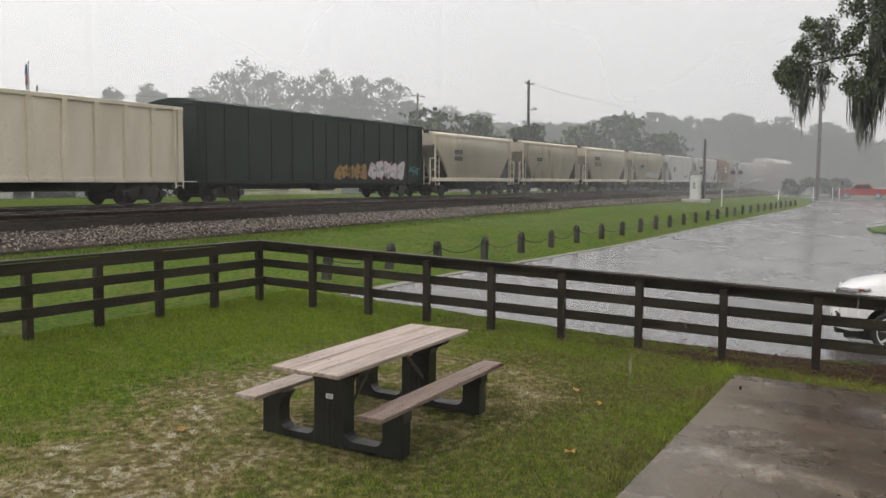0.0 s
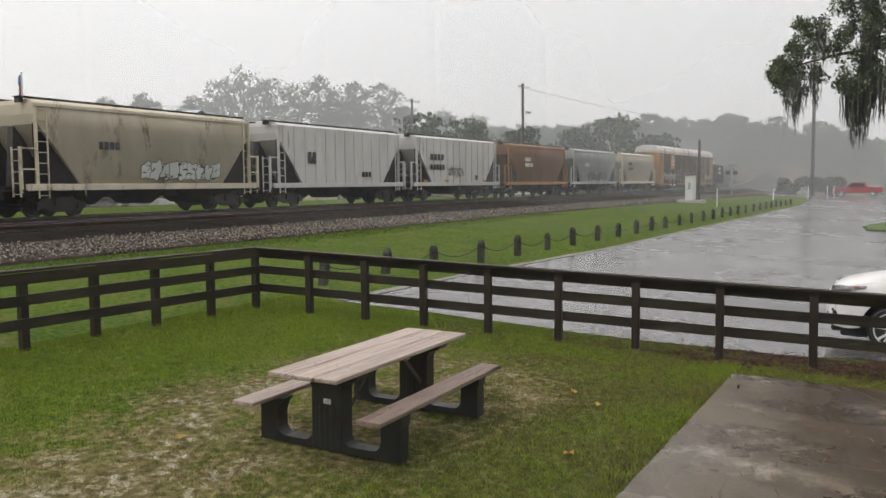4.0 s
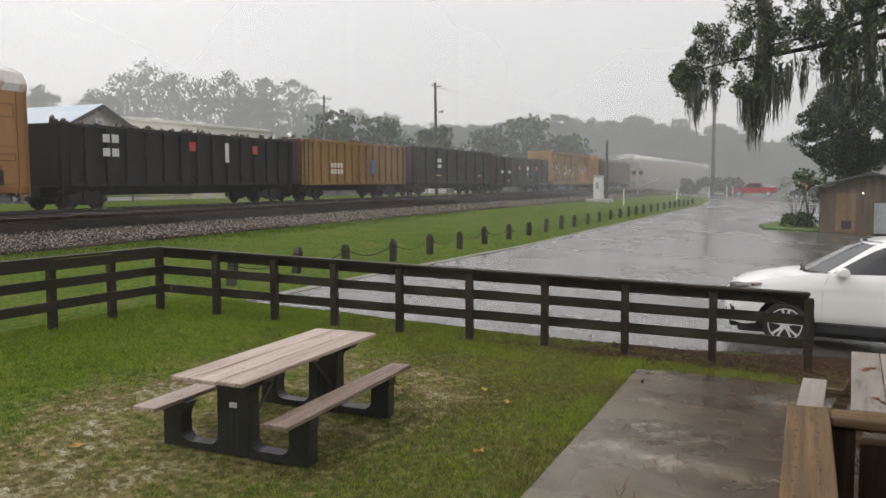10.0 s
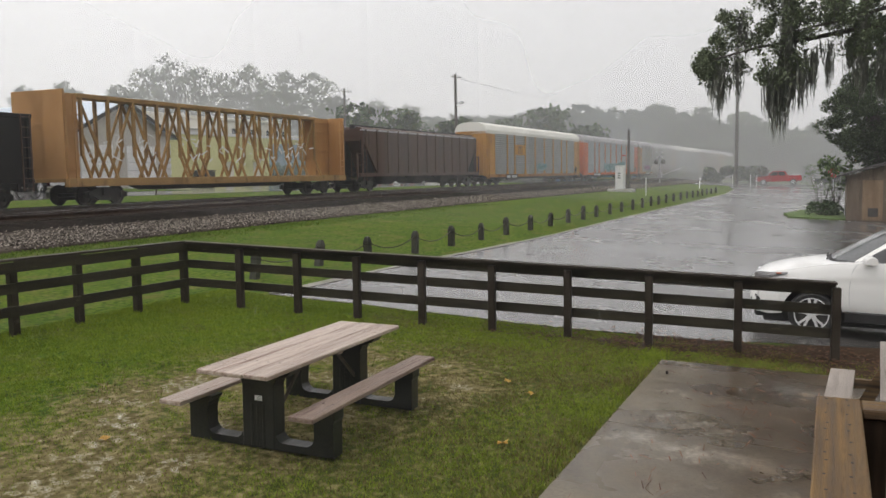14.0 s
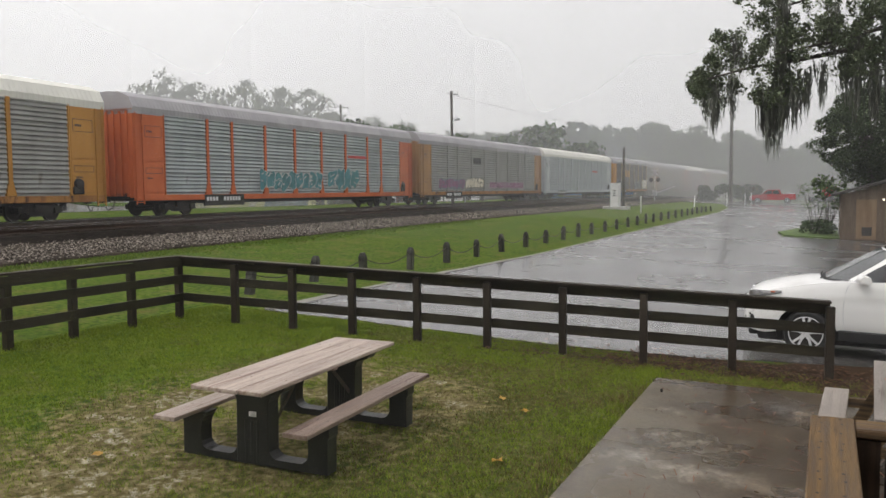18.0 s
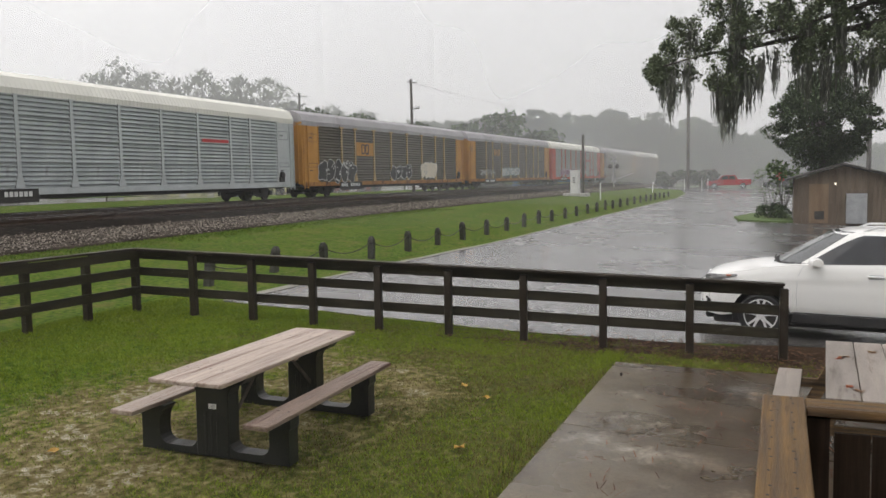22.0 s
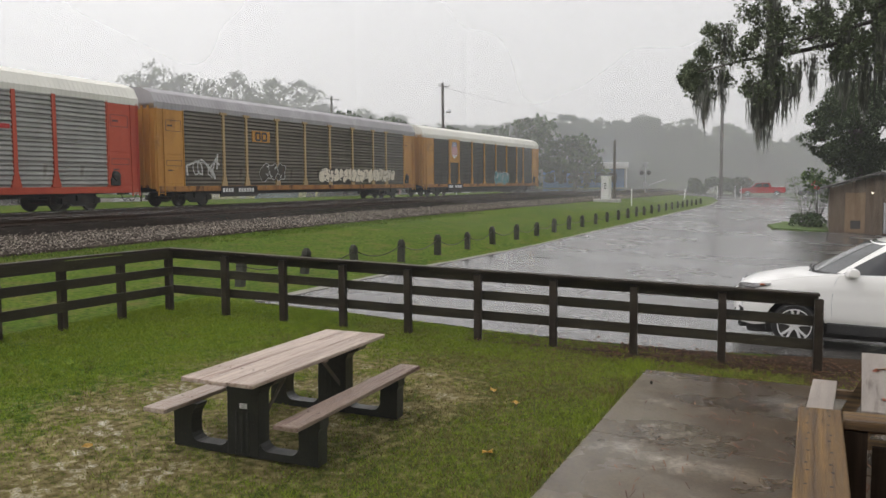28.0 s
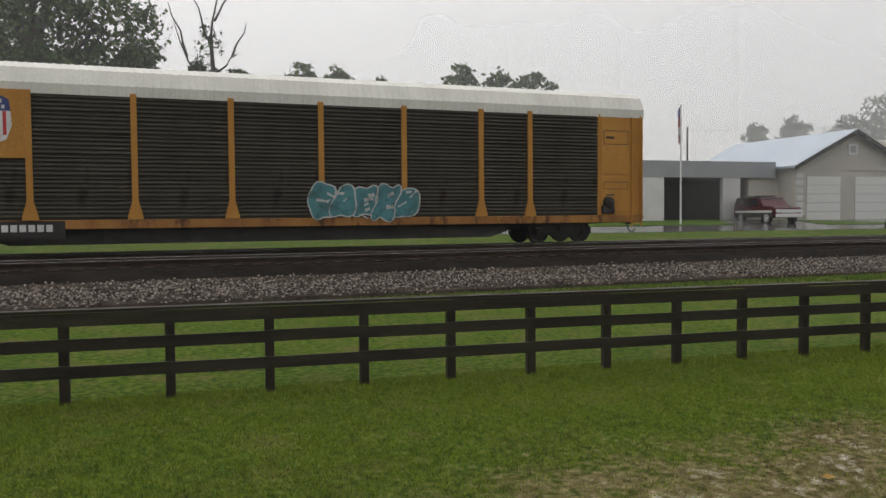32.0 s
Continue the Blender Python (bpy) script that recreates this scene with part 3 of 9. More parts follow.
# ---- the train ----
SPEED = 17.46
TRAIN = []
MESHES = {}


def paint(key, c1, c2, dirt=None, rough=0.5):
    if key not in M:
        M[key] = mat(key, c1, c2, rough, 0, 0.9, 34, 0.05, (1.3, 1, 0.45), rough + 0.15, dirt, 0.28)
    return M[key]


CAR_TONES = {
    "cream": ((0.64, 0.57, 0.44), (0.74, 0.68, 0.55), ((0.42, 0.33, 0.22), 0.9, 0.62)),
    "cream_grimy": ((0.54, 0.48, 0.36), (0.66, 0.60, 0.47), ((0.20, 0.15, 0.10), 0.8, 0.56)),
    "grey_paint": ((0.50, 0.49, 0.46), (0.62, 0.61, 0.58), ((0.25, 0.22, 0.19), 0.9, 0.6)),
    "rust_brown": ((0.245, 0.13, 0.068), (0.33, 0.19, 0.105), ((0.12, 0.05, 0.025), 0.8, 0.58)),
    "grey_green": ((0.40, 0.415, 0.385), (0.51, 0.525, 0.485), ((0.14, 0.14, 0.12), 0.8, 0.6)),
    "black_green": ((0.008, 0.018, 0.014), (0.018, 0.032, 0.024), ((0.03, 0.028, 0.025), 0.7, 0.6)),
    "black_paint": ((0.008, 0.007, 0.006), (0.018, 0.016, 0.014), ((0.055, 0.030, 0.018), 0.9, 0.58)),
    "ochre": ((0.24, 0.14, 0.045), (0.34, 0.20, 0.07), ((0.13, 0.07, 0.03), 1.0, 0.56)),
    "dark_rust": ((0.06, 0.035, 0.026), (0.10, 0.06, 0.045), ((0.035, 0.022, 0.018), 0.9, 0.58)),
    "yellow": ((0.42, 0.195, 0.035), (0.52, 0.26, 0.055), ((0.22, 0.10, 0.035), 1.1, 0.60)),
    "orange": ((0.50, 0.11, 0.03), (0.58, 0.15, 0.05), ((0.30, 0.08, 0.03), 1.1, 0.66)),
    "tan_orange": ((0.34, 0.17, 0.055), (0.43, 0.235, 0.09), ((0.24, 0.11, 0.04), 1.1, 0.62)),
    "red": ((0.42, 0.06, 0.03), (0.50, 0.09, 0.045), ((0.25, 0.05, 0.03), 1.1, 0.66)),
    "silver": ((0.42, 0.45, 0.45), (0.52, 0.55, 0.55), ((0.30, 0.29, 0.27), 1.0, 0.64)),
    "panel_dark": ((0.040, 0.034, 0.026), (0.068, 0.060, 0.047), ((0.028, 0.021, 0.015), 0.9, 0.58)),
    "panel_black": ((0.034, 0.030, 0.021), (0.058, 0.052, 0.038), ((0.020, 0.016, 0.011), 0.9, 0.58)),
    "sill_rust": ((0.26, 0.115, 0.035), (0.40, 0.19, 0.05), ((0.085, 0.038, 0.018), 1.6, 0.52)),
    "panel_brown": ((0.085, 0.075, 0.057), (0.135, 0.120, 0.094), ((0.055, 0.045, 0.034), 0.9, 0.6)),
    "tan_post": ((0.36, 0.25, 0.12), (0.46, 0.33, 0.17), ((0.22, 0.13, 0.06), 1.1, 0.6)),
    "panel_grey": ((0.25, 0.25, 0.235), (0.34, 0.34, 0.32), ((0.18, 0.16, 0.14), 0.9, 0.62)),
    "panel_steel": ((0.30, 0.335, 0.335), (0.40, 0.435, 0.435), ((0.22, 0.22, 0.21), 0.9, 0.64)),
    "roof_white": ((0.68, 0.67, 0.61), (0.79, 0.78, 0.71), ((0.45, 0.43, 0.40), 0.8, 0.66)),
    "roof_rusty": ((0.62, 0.58, 0.54), (0.70, 0.67, 0.63), ((0.30, 0.11, 0.06), 0.55, 0.5)),
    "roof_grey": ((0.30, 0.29, 0.30), (0.40, 0.39, 0.40), ((0.22, 0.20, 0.20), 0.8, 0.62)),
}
for key, (a, b2, d) in CAR_TONES.items():
    paint(key, a, b2, d)
M["sign_red"] = plain("red_sign", (0.45, 0.03, 0.03))
M["sign_white"] = plain("white_marking", (0.62, 0.62, 0.60))
M["sign_blue"] = plain("blue_sign", (0.06, 0.12, 0.35))
M["sign_navy"] = plain("navy_sign", (0.03, 0.045, 0.16))
M["sign_dark"] = plain("dark_marking", (0.03, 0.03, 0.03))
M["spray_teal"] = mat("teal_spray_paint", (0.05, 0.17, 0.19), (0.08, 0.26, 0.28), 0.5, 0, 1.4, 30, 0.05, (1, 1, 1), None, ((0.041, 0.118, 0.125), 2.6, 0.52))
M["spray_white"] = mat("white_spray_paint", (0.46, 0.46, 0.44), (0.575, 0.575, 0.55), 0.5, 0, 1.4, 30, 0.05, (1, 1, 1), None, ((0.181, 0.181, 0.174), 2.6, 0.52))
M["spray_pink"] = mat("pink_spray_paint", (0.42, 0.20, 0.24), (0.525, 0.25, 0.3), 0.5, 0, 1.4, 30, 0.05, (1, 1, 1), None, ((0.167, 0.09, 0.104), 2.6, 0.52))
M["spray_black"] = mat("black_spray_paint", (0.02, 0.02, 0.022), (0.025, 0.025, 0.027), 0.5, 0, 1.4, 30, 0.05, (1, 1, 1), None, ((0.027, 0.027, 0.028), 2.6, 0.52))
M["spray_purple"] = mat("purple_spray_paint", (0.22, 0.08, 0.16), (0.275, 0.1, 0.2), 0.5, 0, 1.4, 30, 0.05, (1, 1, 1), None, ((0.097, 0.048, 0.076), 2.6, 0.52))


def shared(key, make):
    """A mesh that several parts use."""
    if key not in MESHES:
        bm = make()
        me = bpy.data.meshes.new(key)
        bm.to_mesh(me)
        bm.free()
        MESHES[key] = me
    return MESHES[key]


def mesh_part(name, key, make, material, parent, m=None, label=""):
    me = shared(key, make)
    if not me.materials:
        me.materials.append(material)
    ob = new(name, me)
    ob.parent = parent
    ob.matrix_basis = m or Matrix()
    if label:
        ob["label"] = label
    return ob


def wheel_mesh():
    bm = lathe(bmesh.new(), [(0.42, -0.065), (0.45, -0.06), (0.45, -0.035), (0.43, -0.03), (0.42, 0.065), (0.36, 0.065), (0.34, 0.02), (0.15, 0.03), (0.13, 0.07), (0.08, 0.07)], 20)
    return bm


def bogie_mesh():
    bm = bmesh.new()
    for s in (-1, 1):
        y0, y1 = (s * 1.02, s * 1.14) if s > 0 else (s * 1.14, s * 1.02)
        prism(bm, [(-1.15, 0.36), (-1.15, 0.58), (-0.85, 0.62), (-0.45, 0.78), (0.45, 0.78), (0.85, 0.62), (1.15, 0.58), (1.15, 0.36), (0.7, 0.38), (0.35, 0.22), (-0.35, 0.22), (-0.7, 0.38)], y0, y1)
    box(bm, -0.25, 0.25, -1.25, 1.25, 0.45, 0.72)
    for x in (-0.88, 0.88):
        tube(bm, (x, -1.1, 0.45), (x, 1.1, 0.45), 0.08, n=8)
        for s in (-1, 1):
            box(bm, x - 0.14, x + 0.14, s * 1.14 - 0.06, s * 1.14 + 0.06, 0.33, 0.55)
    return bm


def running_gear(car, L, inset):
    for x in (inset, L - inset):
        bo = mesh_part("bogie", "bogie", bogie_mesh, M["black_steel"], car, pose(x, 0, 0))
        for dx in (-0.88, 0.88):
            for y in (-0.76, 0.76):
                mesh_part("wheel", "wheel", wheel_mesh, M["wheel"], bo, pose(dx, y, 0.45, 0, 0, 0 if y > 0 else 180))
    for s in (0, 1):
        x = 0 if s == 0 else L
        d = -1 if s == 0 else 1
        bm = B(min(x, x + d * 0.42), max(x, x + d * 0.42), -0.11, 0.11, 0.72, 0.98, bevel=0.03)
        box(bm, min(x + d * 0.32, x + d * 0.5), max(x + d * 0.32, x + d * 0.5), -0.16, 0.16, 0.66, 1.04)
        part("coupler", bm, M["black_steel"], car)
        bm = bmesh.new()
        pts = [Vector((x, -0.35, 0.8)), Vector((x + d * 0.15, -0.35, 0.45)), Vector((x + d * 0.35, -0.3, 0.35)), Vector((x + d * 0.5, -0.25, 0.5))]
        for p, q in zip(pts, pts[1:]):
            tube(bm, p, q, 0.025, n=6)
        part("air_hose", bm, M["black_steel"], car)


def ladder(car, x, y, z0, z1, material, w=0.42, label=""):
    bm = bmesh.new()
    for s in (0, w):
        box(bm, x + s - 0.02, x + s + 0.02, y - 0.05, y, z0, z1)
    n = int((z1 - z0) / 0.38)
    for i in range(n + 1):
        z = z0 + 0.1 + i * (z1 - z0 - 0.2) / max(1, n)
        box(bm, x, x + w, y - 0.05, y - 0.02, z - 0.015, z + 0.015)
    return part("ladder", bm, material, car, label)


def end_ladder(car, x, y0, z0, z1, material):
    bm = bmesh.new()
    for s in (0, 0.42):
        box(bm, x - 0.03, x + 0.03, y0 + s - 0.02, y0 + s + 0.02, z0, z1)
    n = int((z1 - z0) / 0.4)
    for i in range(n + 1):
        z = z0 + 0.1 + i * (z1 - z0 - 0.2) / max(1, n)
        box(bm, x - 0.02, x + 0.02, y0, y0 + 0.42, z - 0.015, z + 0.015)
    return part("end_ladder", bm, material, car)


def scrawl(car, x0, x1, z0, z1, y, materials, seed, label="faded spray-painted graffiti"):
    """Graffiti: overlapping bulging patches with a drawn outline, or one looping sprayed line; no readable word."""
    rnd = random.Random(seed)
    h = z1 - z0
    fill, line = bmesh.new(), bmesh.new()

    def strip(pts, wd, yy):
        lo, hi = [], []
        for i, p in enumerate(pts):
            d = pts[min(i + 1, len(pts) - 1)] - pts[max(i - 1, 0)]
            d = d.normalized() if d.length else Vector((1, 0))
            k = wd / 2 * (1.15 - 0.4 * math.sin(math.pi * i / (len(pts) - 1)) + rnd.uniform(-0.08, 0.08))
            lo.append(line.verts.new((p.x - d.y * k, yy, p.y + d.x * k)))
            hi.append(line.verts.new((p.x + d.y * k, yy, p.y - d.x * k)))
        for i in range(len(pts) - 1):
            line.faces.new((lo[i], lo[i + 1], hi[i + 1], hi[i]))

    def looping(xa, xb, yy, wd, tall):
        steps = max(24, int((xb - xa) / (h * 0.035)))
        f1, p1, p2 = rnd.uniform(1.1, 1.7), rnd.uniform(0, 6), rnd.uniform(0, 6)
        pts = []
        for i in range(steps + 1):
            q = (xb - xa) * i / steps
            w = 2 * math.pi * q / h * f1
            r = tall * h * (0.27 + 0.12 * math.sin(0.37 * w + p2))
            pts.append(Vector((xa + q + 0.30 * h * math.sin(w + p1) + 0.05 * h * math.sin(2.3 * w), z0 + 0.5 * h + r * math.cos(w + p1 + 0.5) + 0.10 * h * math.sin(0.61 * w + p2) + 0.07 * h * math.sin(2.7 * w + p2))))
        strip(pts, wd, yy)

    if len(materials) > 1:
        n = max(2, int((x1 - x0) / (h * 0.62)))
        w = (x1 - x0) / n
        for k in range(n):
            yy = y - 0.003 - 0.0022 * (k % 2) - 0.0004 * (k % 7)
            cx, cz = x0 + (k + 0.5) * w, z0 + h * (0.47 + rnd.uniform(-0.06, 0.08))
            lean, dx, dz = rnd.uniform(0.0, 0.35), w * rnd.uniform(0.52, 0.68), h * rnd.uniform(0.40, 0.52)
            ph, lobes, amp = rnd.uniform(0, 6), rnd.choice((3, 4, 5)), rnd.uniform(0.08, 0.2)
            ring = []
            for i in range(26):
                t = 2 * math.pi * i / 26
                c, s = math.cos(t), math.sin(t)
                r = (1 + amp * math.sin(lobes * t + ph)) / (abs(c) ** 3 + abs(s) ** 3) ** (1 / 3)
                ring.append(Vector((cx + dx * r * c + lean * dz * s, cz + dz * r * s)))
            fill.faces.new([fill.verts.new((p.x, yy, p.y)) for p in ring])
            strip(ring + ring[:2], h * 0.045, yy - 0.0008)
        for k in range(3 * n):
            p = Vector((rnd.uniform(x0, x1 - 0.2 * h), z0 + rnd.uniform(0.1, 0.85) * h))
            g, l = rnd.uniform(-0.5, 0.9), rnd.uniform(0.12, 0.34) * h
            q = p + Vector((math.cos(g) * l, math.sin(g) * l))
            strip([p.lerp(q, i / 4) for i in range(5)], h * rnd.uniform(0.03, 0.12), y - 0.0085)
    else:
        looping(x0, x1, y - 0.003, h * 0.085, 1.0)
        looping(x0 + 0.2 * h, x1 - 0.3 * h, y - 0.005, h * 0.05, 0.8)
        for k in range(max(2, int((x1 - x0) / h))):
            p = Vector((rnd.uniform(x0, x1), z0 + rnd.uniform(0.0, 0.5) * h))
            q = p + Vector((rnd.uniform(-0.1, 0.35) * h, rnd.uniform(0.35, 0.7) * h))
            strip([p.lerp(q, i / 5) for i in range(6)], h * 0.10, y - 0.0062)
    if len(materials) > 1:
        part("graffiti", fill, materials[0], car, label)["kind"] = "stuff"
    else:
        fill.free()
    part("graffiti", line, materials[-1], car, label)["kind"] = "stuff"


def bars(car, x, z, n, y, w, h, material, gap=0.3, name="marking"):
    """A line of painted letters, as plain bars."""
    bm = bmesh.new()
    for i in range(n):
        box(bm, x + i * w * (1 + gap), x + i * w * (1 + gap) + w, y - 0.006, y, z, z + h)
    part(name, bm, material, car)


def start_car(name, s, L, label, category):
    car = thing(name, 0, 0, 0, label, category, "cars of the freight train")
    TRAIN.append((car, s, L))
    return car


def rib_panel(w, h, ribs, deep=1.0):
    """A panel with level ribs, facing -y, from its lower left corner."""
    bm = bmesh.new()
    step = h / ribs
    prof = [(0.0, 0.0)]
    for i in range(ribs):
        z = i * step
        if i and i % 5 == 0:
            prof += [(0.0, z), (0.028, z + 0.05 * step), (0.028, z + 0.25 * step)]
        prof += [(0.0, z + 0.26 * step), (0.0, z + 0.42 * step), (-1.2 * deep / ribs, z + 0.62 * step), (-1.2 * deep / ribs, z + 0.80 * step)]
    prof.append((0.0, h))
    a = [bm.verts.new((0, y, z)) for y, z in prof]
    b = [bm.verts.new((w, y, z)) for y, z in prof]
    for i in range(len(prof) - 1):
        bm.faces.new((a[i], b[i], b[i + 1], a[i + 1]))
    back = [bm.verts.new(p) for p in ((0, 0.03, 0), (w, 0.03, 0), (w, 0.03, h), (0, 0.03, h))]
    bm.faces.new(back)
    bmesh.ops.recalc_face_normals(bm, faces=bm.faces[:])
    return bm


def roof_mesh(L, half, z0, rise, ribs):
    """An arched roof with cross ribs."""
    bm = bmesh.new()
    prof = [(-half, z0 - 0.30), (-half - 0.02, z0), (-half * 0.86, z0 + rise * 0.62), (-half * 0.5, z0 + rise * 0.93), (0, z0 + rise), (half * 0.5, z0 + rise * 0.93), (half * 0.86, z0 + rise * 0.62), (half + 0.02, z0), (half, z0 - 0.30)]
    cols = []
    for i in range(ribs):
        step = L / ribs
        for f, k in ((0.0, 0.0), (0.5, 0.0), (0.62, 0.012), (0.88, 0.012)):
            cols.append([bm.verts.new((step * (i + f), y * (1 + k * 0.3), z + (k if 0 < j < 8 else 0))) for j, (y, z) in enumerate(prof)])
    cols.append([bm.verts.new((L, y, z)) for y, z in prof])
    for a, b in zip(cols, cols[1:]):
        for j in range(8):
            bm.faces.new((a[j], b[j], b[j + 1], a[j + 1]))
    bm.faces.new(cols[0])
    bm.faces.new(cols[-1])
    bmesh.ops.recalc_face_normals(bm, faces=bm.faces[:])
    return bm


def autorack(s, frame_tone, panel_tone, roof_tone, label, sign=None, tags=(), seed=1, post_tone=None, end_tone=None, deep=False):
    """A covered car for automobiles: ribbed side panels between posts, solid ends, an arched roof."""
    L, Y, z0, z1 = 27.6, 1.5, 1.03, 4.74
    post_tone = post_tone or frame_tone
    end_tone = end_tone or frame_tone
    car = start_car("autorack", s - 0.42, L, label, "freight car")
    running_gear(car, L, 3.2)
    core = B(0.15, L - 0.15, -Y + 0.1, Y - 0.1, 0.85, 4.95)
    part("body", core, M["black_steel"], car)
    bm = bmesh.new()
    low = 0.30 if deep else 0.58
    prism(bm, [(0, 0.78), (0, 1.1), (L, 1.1), (L, 0.78), (L - 5.2, 0.64), (L - 6.2, low), (6.2, low), (5.2, 0.64)], -1.25, 1.25)
    part("underframe", bm, M["black_steel"], car)
    for yy in (-1, 1):
        part("side_sill", B(0.1, L - 0.1, min(yy * (Y + 0.04), yy * (Y - 0.12)), max(yy * (Y + 0.04), yy * (Y - 0.12)), z0 - 0.27, z0, bevel=0.015), M["sill_rust" if frame_tone in ("yellow", "tan_orange") else frame_tone], car)
        part("top_rail", B(0.1, L - 0.1, min(yy * (Y + 0.03), yy * (Y - 0.1)), max(yy * (Y + 0.03), yy * (Y - 0.1)), z1, z1 + 0.2), M[end_tone if sign != "dark" else frame_tone], car)
    ends = 2.0
    xs = [ends, 4.9, 6.8, 9.62, 12.44, 15.26, 18.08, 20.9, 22.8, L - ends]
    for k, (a, b) in enumerate(zip(xs, xs[1:])):
        w = round(b - a, 3)
        mesh_part("side_panel", f"rib_panel_{panel_tone}_{w}", lambda: rib_panel(w, z1 - z0, 30 if panel_tone in ("panel_dark", "panel_black") else 20), M[panel_tone], car, pose(a, -Y, z0))
    far = mesh_part("far_side", f"far_panel_{panel_tone}", lambda: rib_panel(L - 2 * ends, z1 - z0, 13), M[panel_tone], car, pose(L - ends, Y, z0, 0, 0, 180))
    for x in xs[1:-1]:
        def post():
            bm = B(-0.09, 0.09, -0.085, 0.02, 0.5, z1 - z0)
            if post_tone == "tan_post":
                box(bm, -0.26, 0.26, -0.095, 0.0, z1 - z0 - 0.09, z1 - z0 + 0.04)
            prism(bm, [(-0.22, 0), (-0.22, 0.08), (-0.09, 0.55), (0.09, 0.55), (0.22, 0.08), (0.22, 0)], -0.09, 0.02)
            return bm
        mesh_part("post", "post_" + post_tone, post, M[post_tone], car, pose(x, -Y, z0))
    for x0, x1, lad in ((0.06, ends, 0.18), (L - ends, L - 0.06, L - 0.66)):
        for yy in (-1, 1):
            bm = B(x0, x1, min(yy * (Y + 0.02), yy * (Y - 0.06)), max(yy * (Y + 0.02), yy * (Y - 0.06)), z0 - 0.2, z1 + 0.05, bevel=0.015)
            if yy < 0:
                for q in (x0 + 0.05, x1 - 0.11):
                    box(bm, q, q + 0.06, -Y - 0.05, -Y - 0.02, z0, z1)
            part("end_panel", bm, M[end_tone], car)
        ladder(car, 0.10 if x0 < 1 else L - 0.54, -Y - 0.04, 0.6, 4.66, M[end_tone], 0.44)
        a, b = (x0 + 0.52, x1 - 0.14) if x0 < 1 else (x0 + 0.14, x1 - 0.52)
        for za, zb in ((2.55, 4.62), (1.15, 2.45)):
            part("access_panel", B(a, b, -Y - 0.045, -Y - 0.021, za, zb, bevel=0.008), M[end_tone], car)
        bm = bmesh.new()
        for za, zb in ((3.65, 4.15), (2.0, 2.25)):
            for p, q in (((a + 0.12, za), (b - 0.12, za)), ((a + 0.12, zb), (b - 0.12, zb)), ((a + 0.12, za), (a + 0.12, zb)), ((b - 0.12, za), (b - 0.12, zb))):
                beam(bm, (p[0], -Y - 0.047, p[1]), (q[0], -Y - 0.047, q[1]), 0.006, 0.022)
        part("stencil_frame", bm, M["sign_dark"], car, "dark stencilled notice outline")
        if x0 > 1:
            bm = lathe(bmesh.new(), [(0.05, -0.16), (0.2, -0.12), (0.24, 0.0), (0.1, 0.04)], 14, "Y")
            box(bm, -0.3, 0.25, -0.08, 0.03, -0.42, -0.1, bevel=0.03)
            part("brake_gear", bm, M["black_steel"], car, "grimy black brake gear").matrix_basis = pose(a + 0.3, -Y - 0.06, 1.5)
        bars(car, a + 0.22, 3.85, 4, -Y - 0.046, 0.07, 0.09, M["sign_dark"])
        bars(car, a + 0.2, 1.75, 4, -Y - 0.046, 0.07, 0.06, M["sign_dark"])
    for x in (0.0, L - 0.1):
        bm = B(x, x + 0.1, -Y, Y, 0.9, 4.88)
        door = part("end_door", bm, M[end_tone], car)
        for k in range(7):
            y = -Y + 0.3 + k * (2 * Y - 0.6) / 6
            mesh_part("door_rib", "door_rib_" + end_tone, lambda: B(-0.03, 0.03, -0.05, 0.05, 0.95, 4.78), M[end_tone], door, pose(x - 0.03 if x == 0 else x + 0.13, y, 0))
        part("end_platform", B(x - 0.25 if x == 0 else x + 0.1, x if x == 0 else x + 0.35, -1.2, 1.2, 0.9, 0.97), M["black_steel"], car)
    part("roof", roof_mesh(L, Y + 0.04, 4.95, 0.74, 110), M[roof_tone], car)
    bm = B(4.6, 7.7, -Y - 0.044, -Y + 0.01, 0.46, z0 - 0.02)
    part("step_panel", bm, M["black_steel"], car)
    bars(car, 4.75, 0.70, 4, -Y - 0.046, 0.17, 0.2, M["sign_white"], 0.35)
    bars(car, 6.05, 0.70, 6, -Y - 0.046, 0.17, 0.2, M["sign_white"], 0.35)
    if sign == "shield":
        part("sign_panel", B(4.98, 6.72, -Y - 0.075, -Y - 0.05, 2.8, z1), M[frame_tone], car)
        bm = bmesh.new()
        cx, cz = 5.85, 3.82
        up = [(-0.48, 0.62), (-0.3, 0.72), (0, 0.66), (0.3, 0.72), (0.48, 0.62), (0.52, 0.3), (-0.52, 0.3)]
        prism(bm, [(cx + a, cz + c) for a, c in up], -Y - 0.084, -Y - 0.07)
        shield = part("shield_top", bm, M["sign_navy"], car, "navy top of a heraldic shield")
        bm = bmesh.new()
        prism(bm, [(cx + a, cz + c) for a, c in ((-0.52, 0.3), (0.52, 0.3), (0.55, -0.1), (0.4, -0.5), (0, -0.68), (-0.4, -0.5), (-0.55, -0.1))], -Y - 0.084, -Y - 0.07)
        part("shield_field", bm, M["sign_white"], car)
        bm = bmesh.new()
        for i in range(5):
            box(bm, cx - 0.42 + i * 0.185, cx - 0.33 + i * 0.185, -Y - 0.09, -Y - 0.083, cz - 0.5 + abs(i - 2) * 0.06, cz + 0.29)
        part("shield_stripe", bm, M["sign_red"], car)
        bars(car, cx - 0.36, cz + 0.52, 5, -Y - 0.086, 0.09, 0.11, M["sign_white"], 0.6)
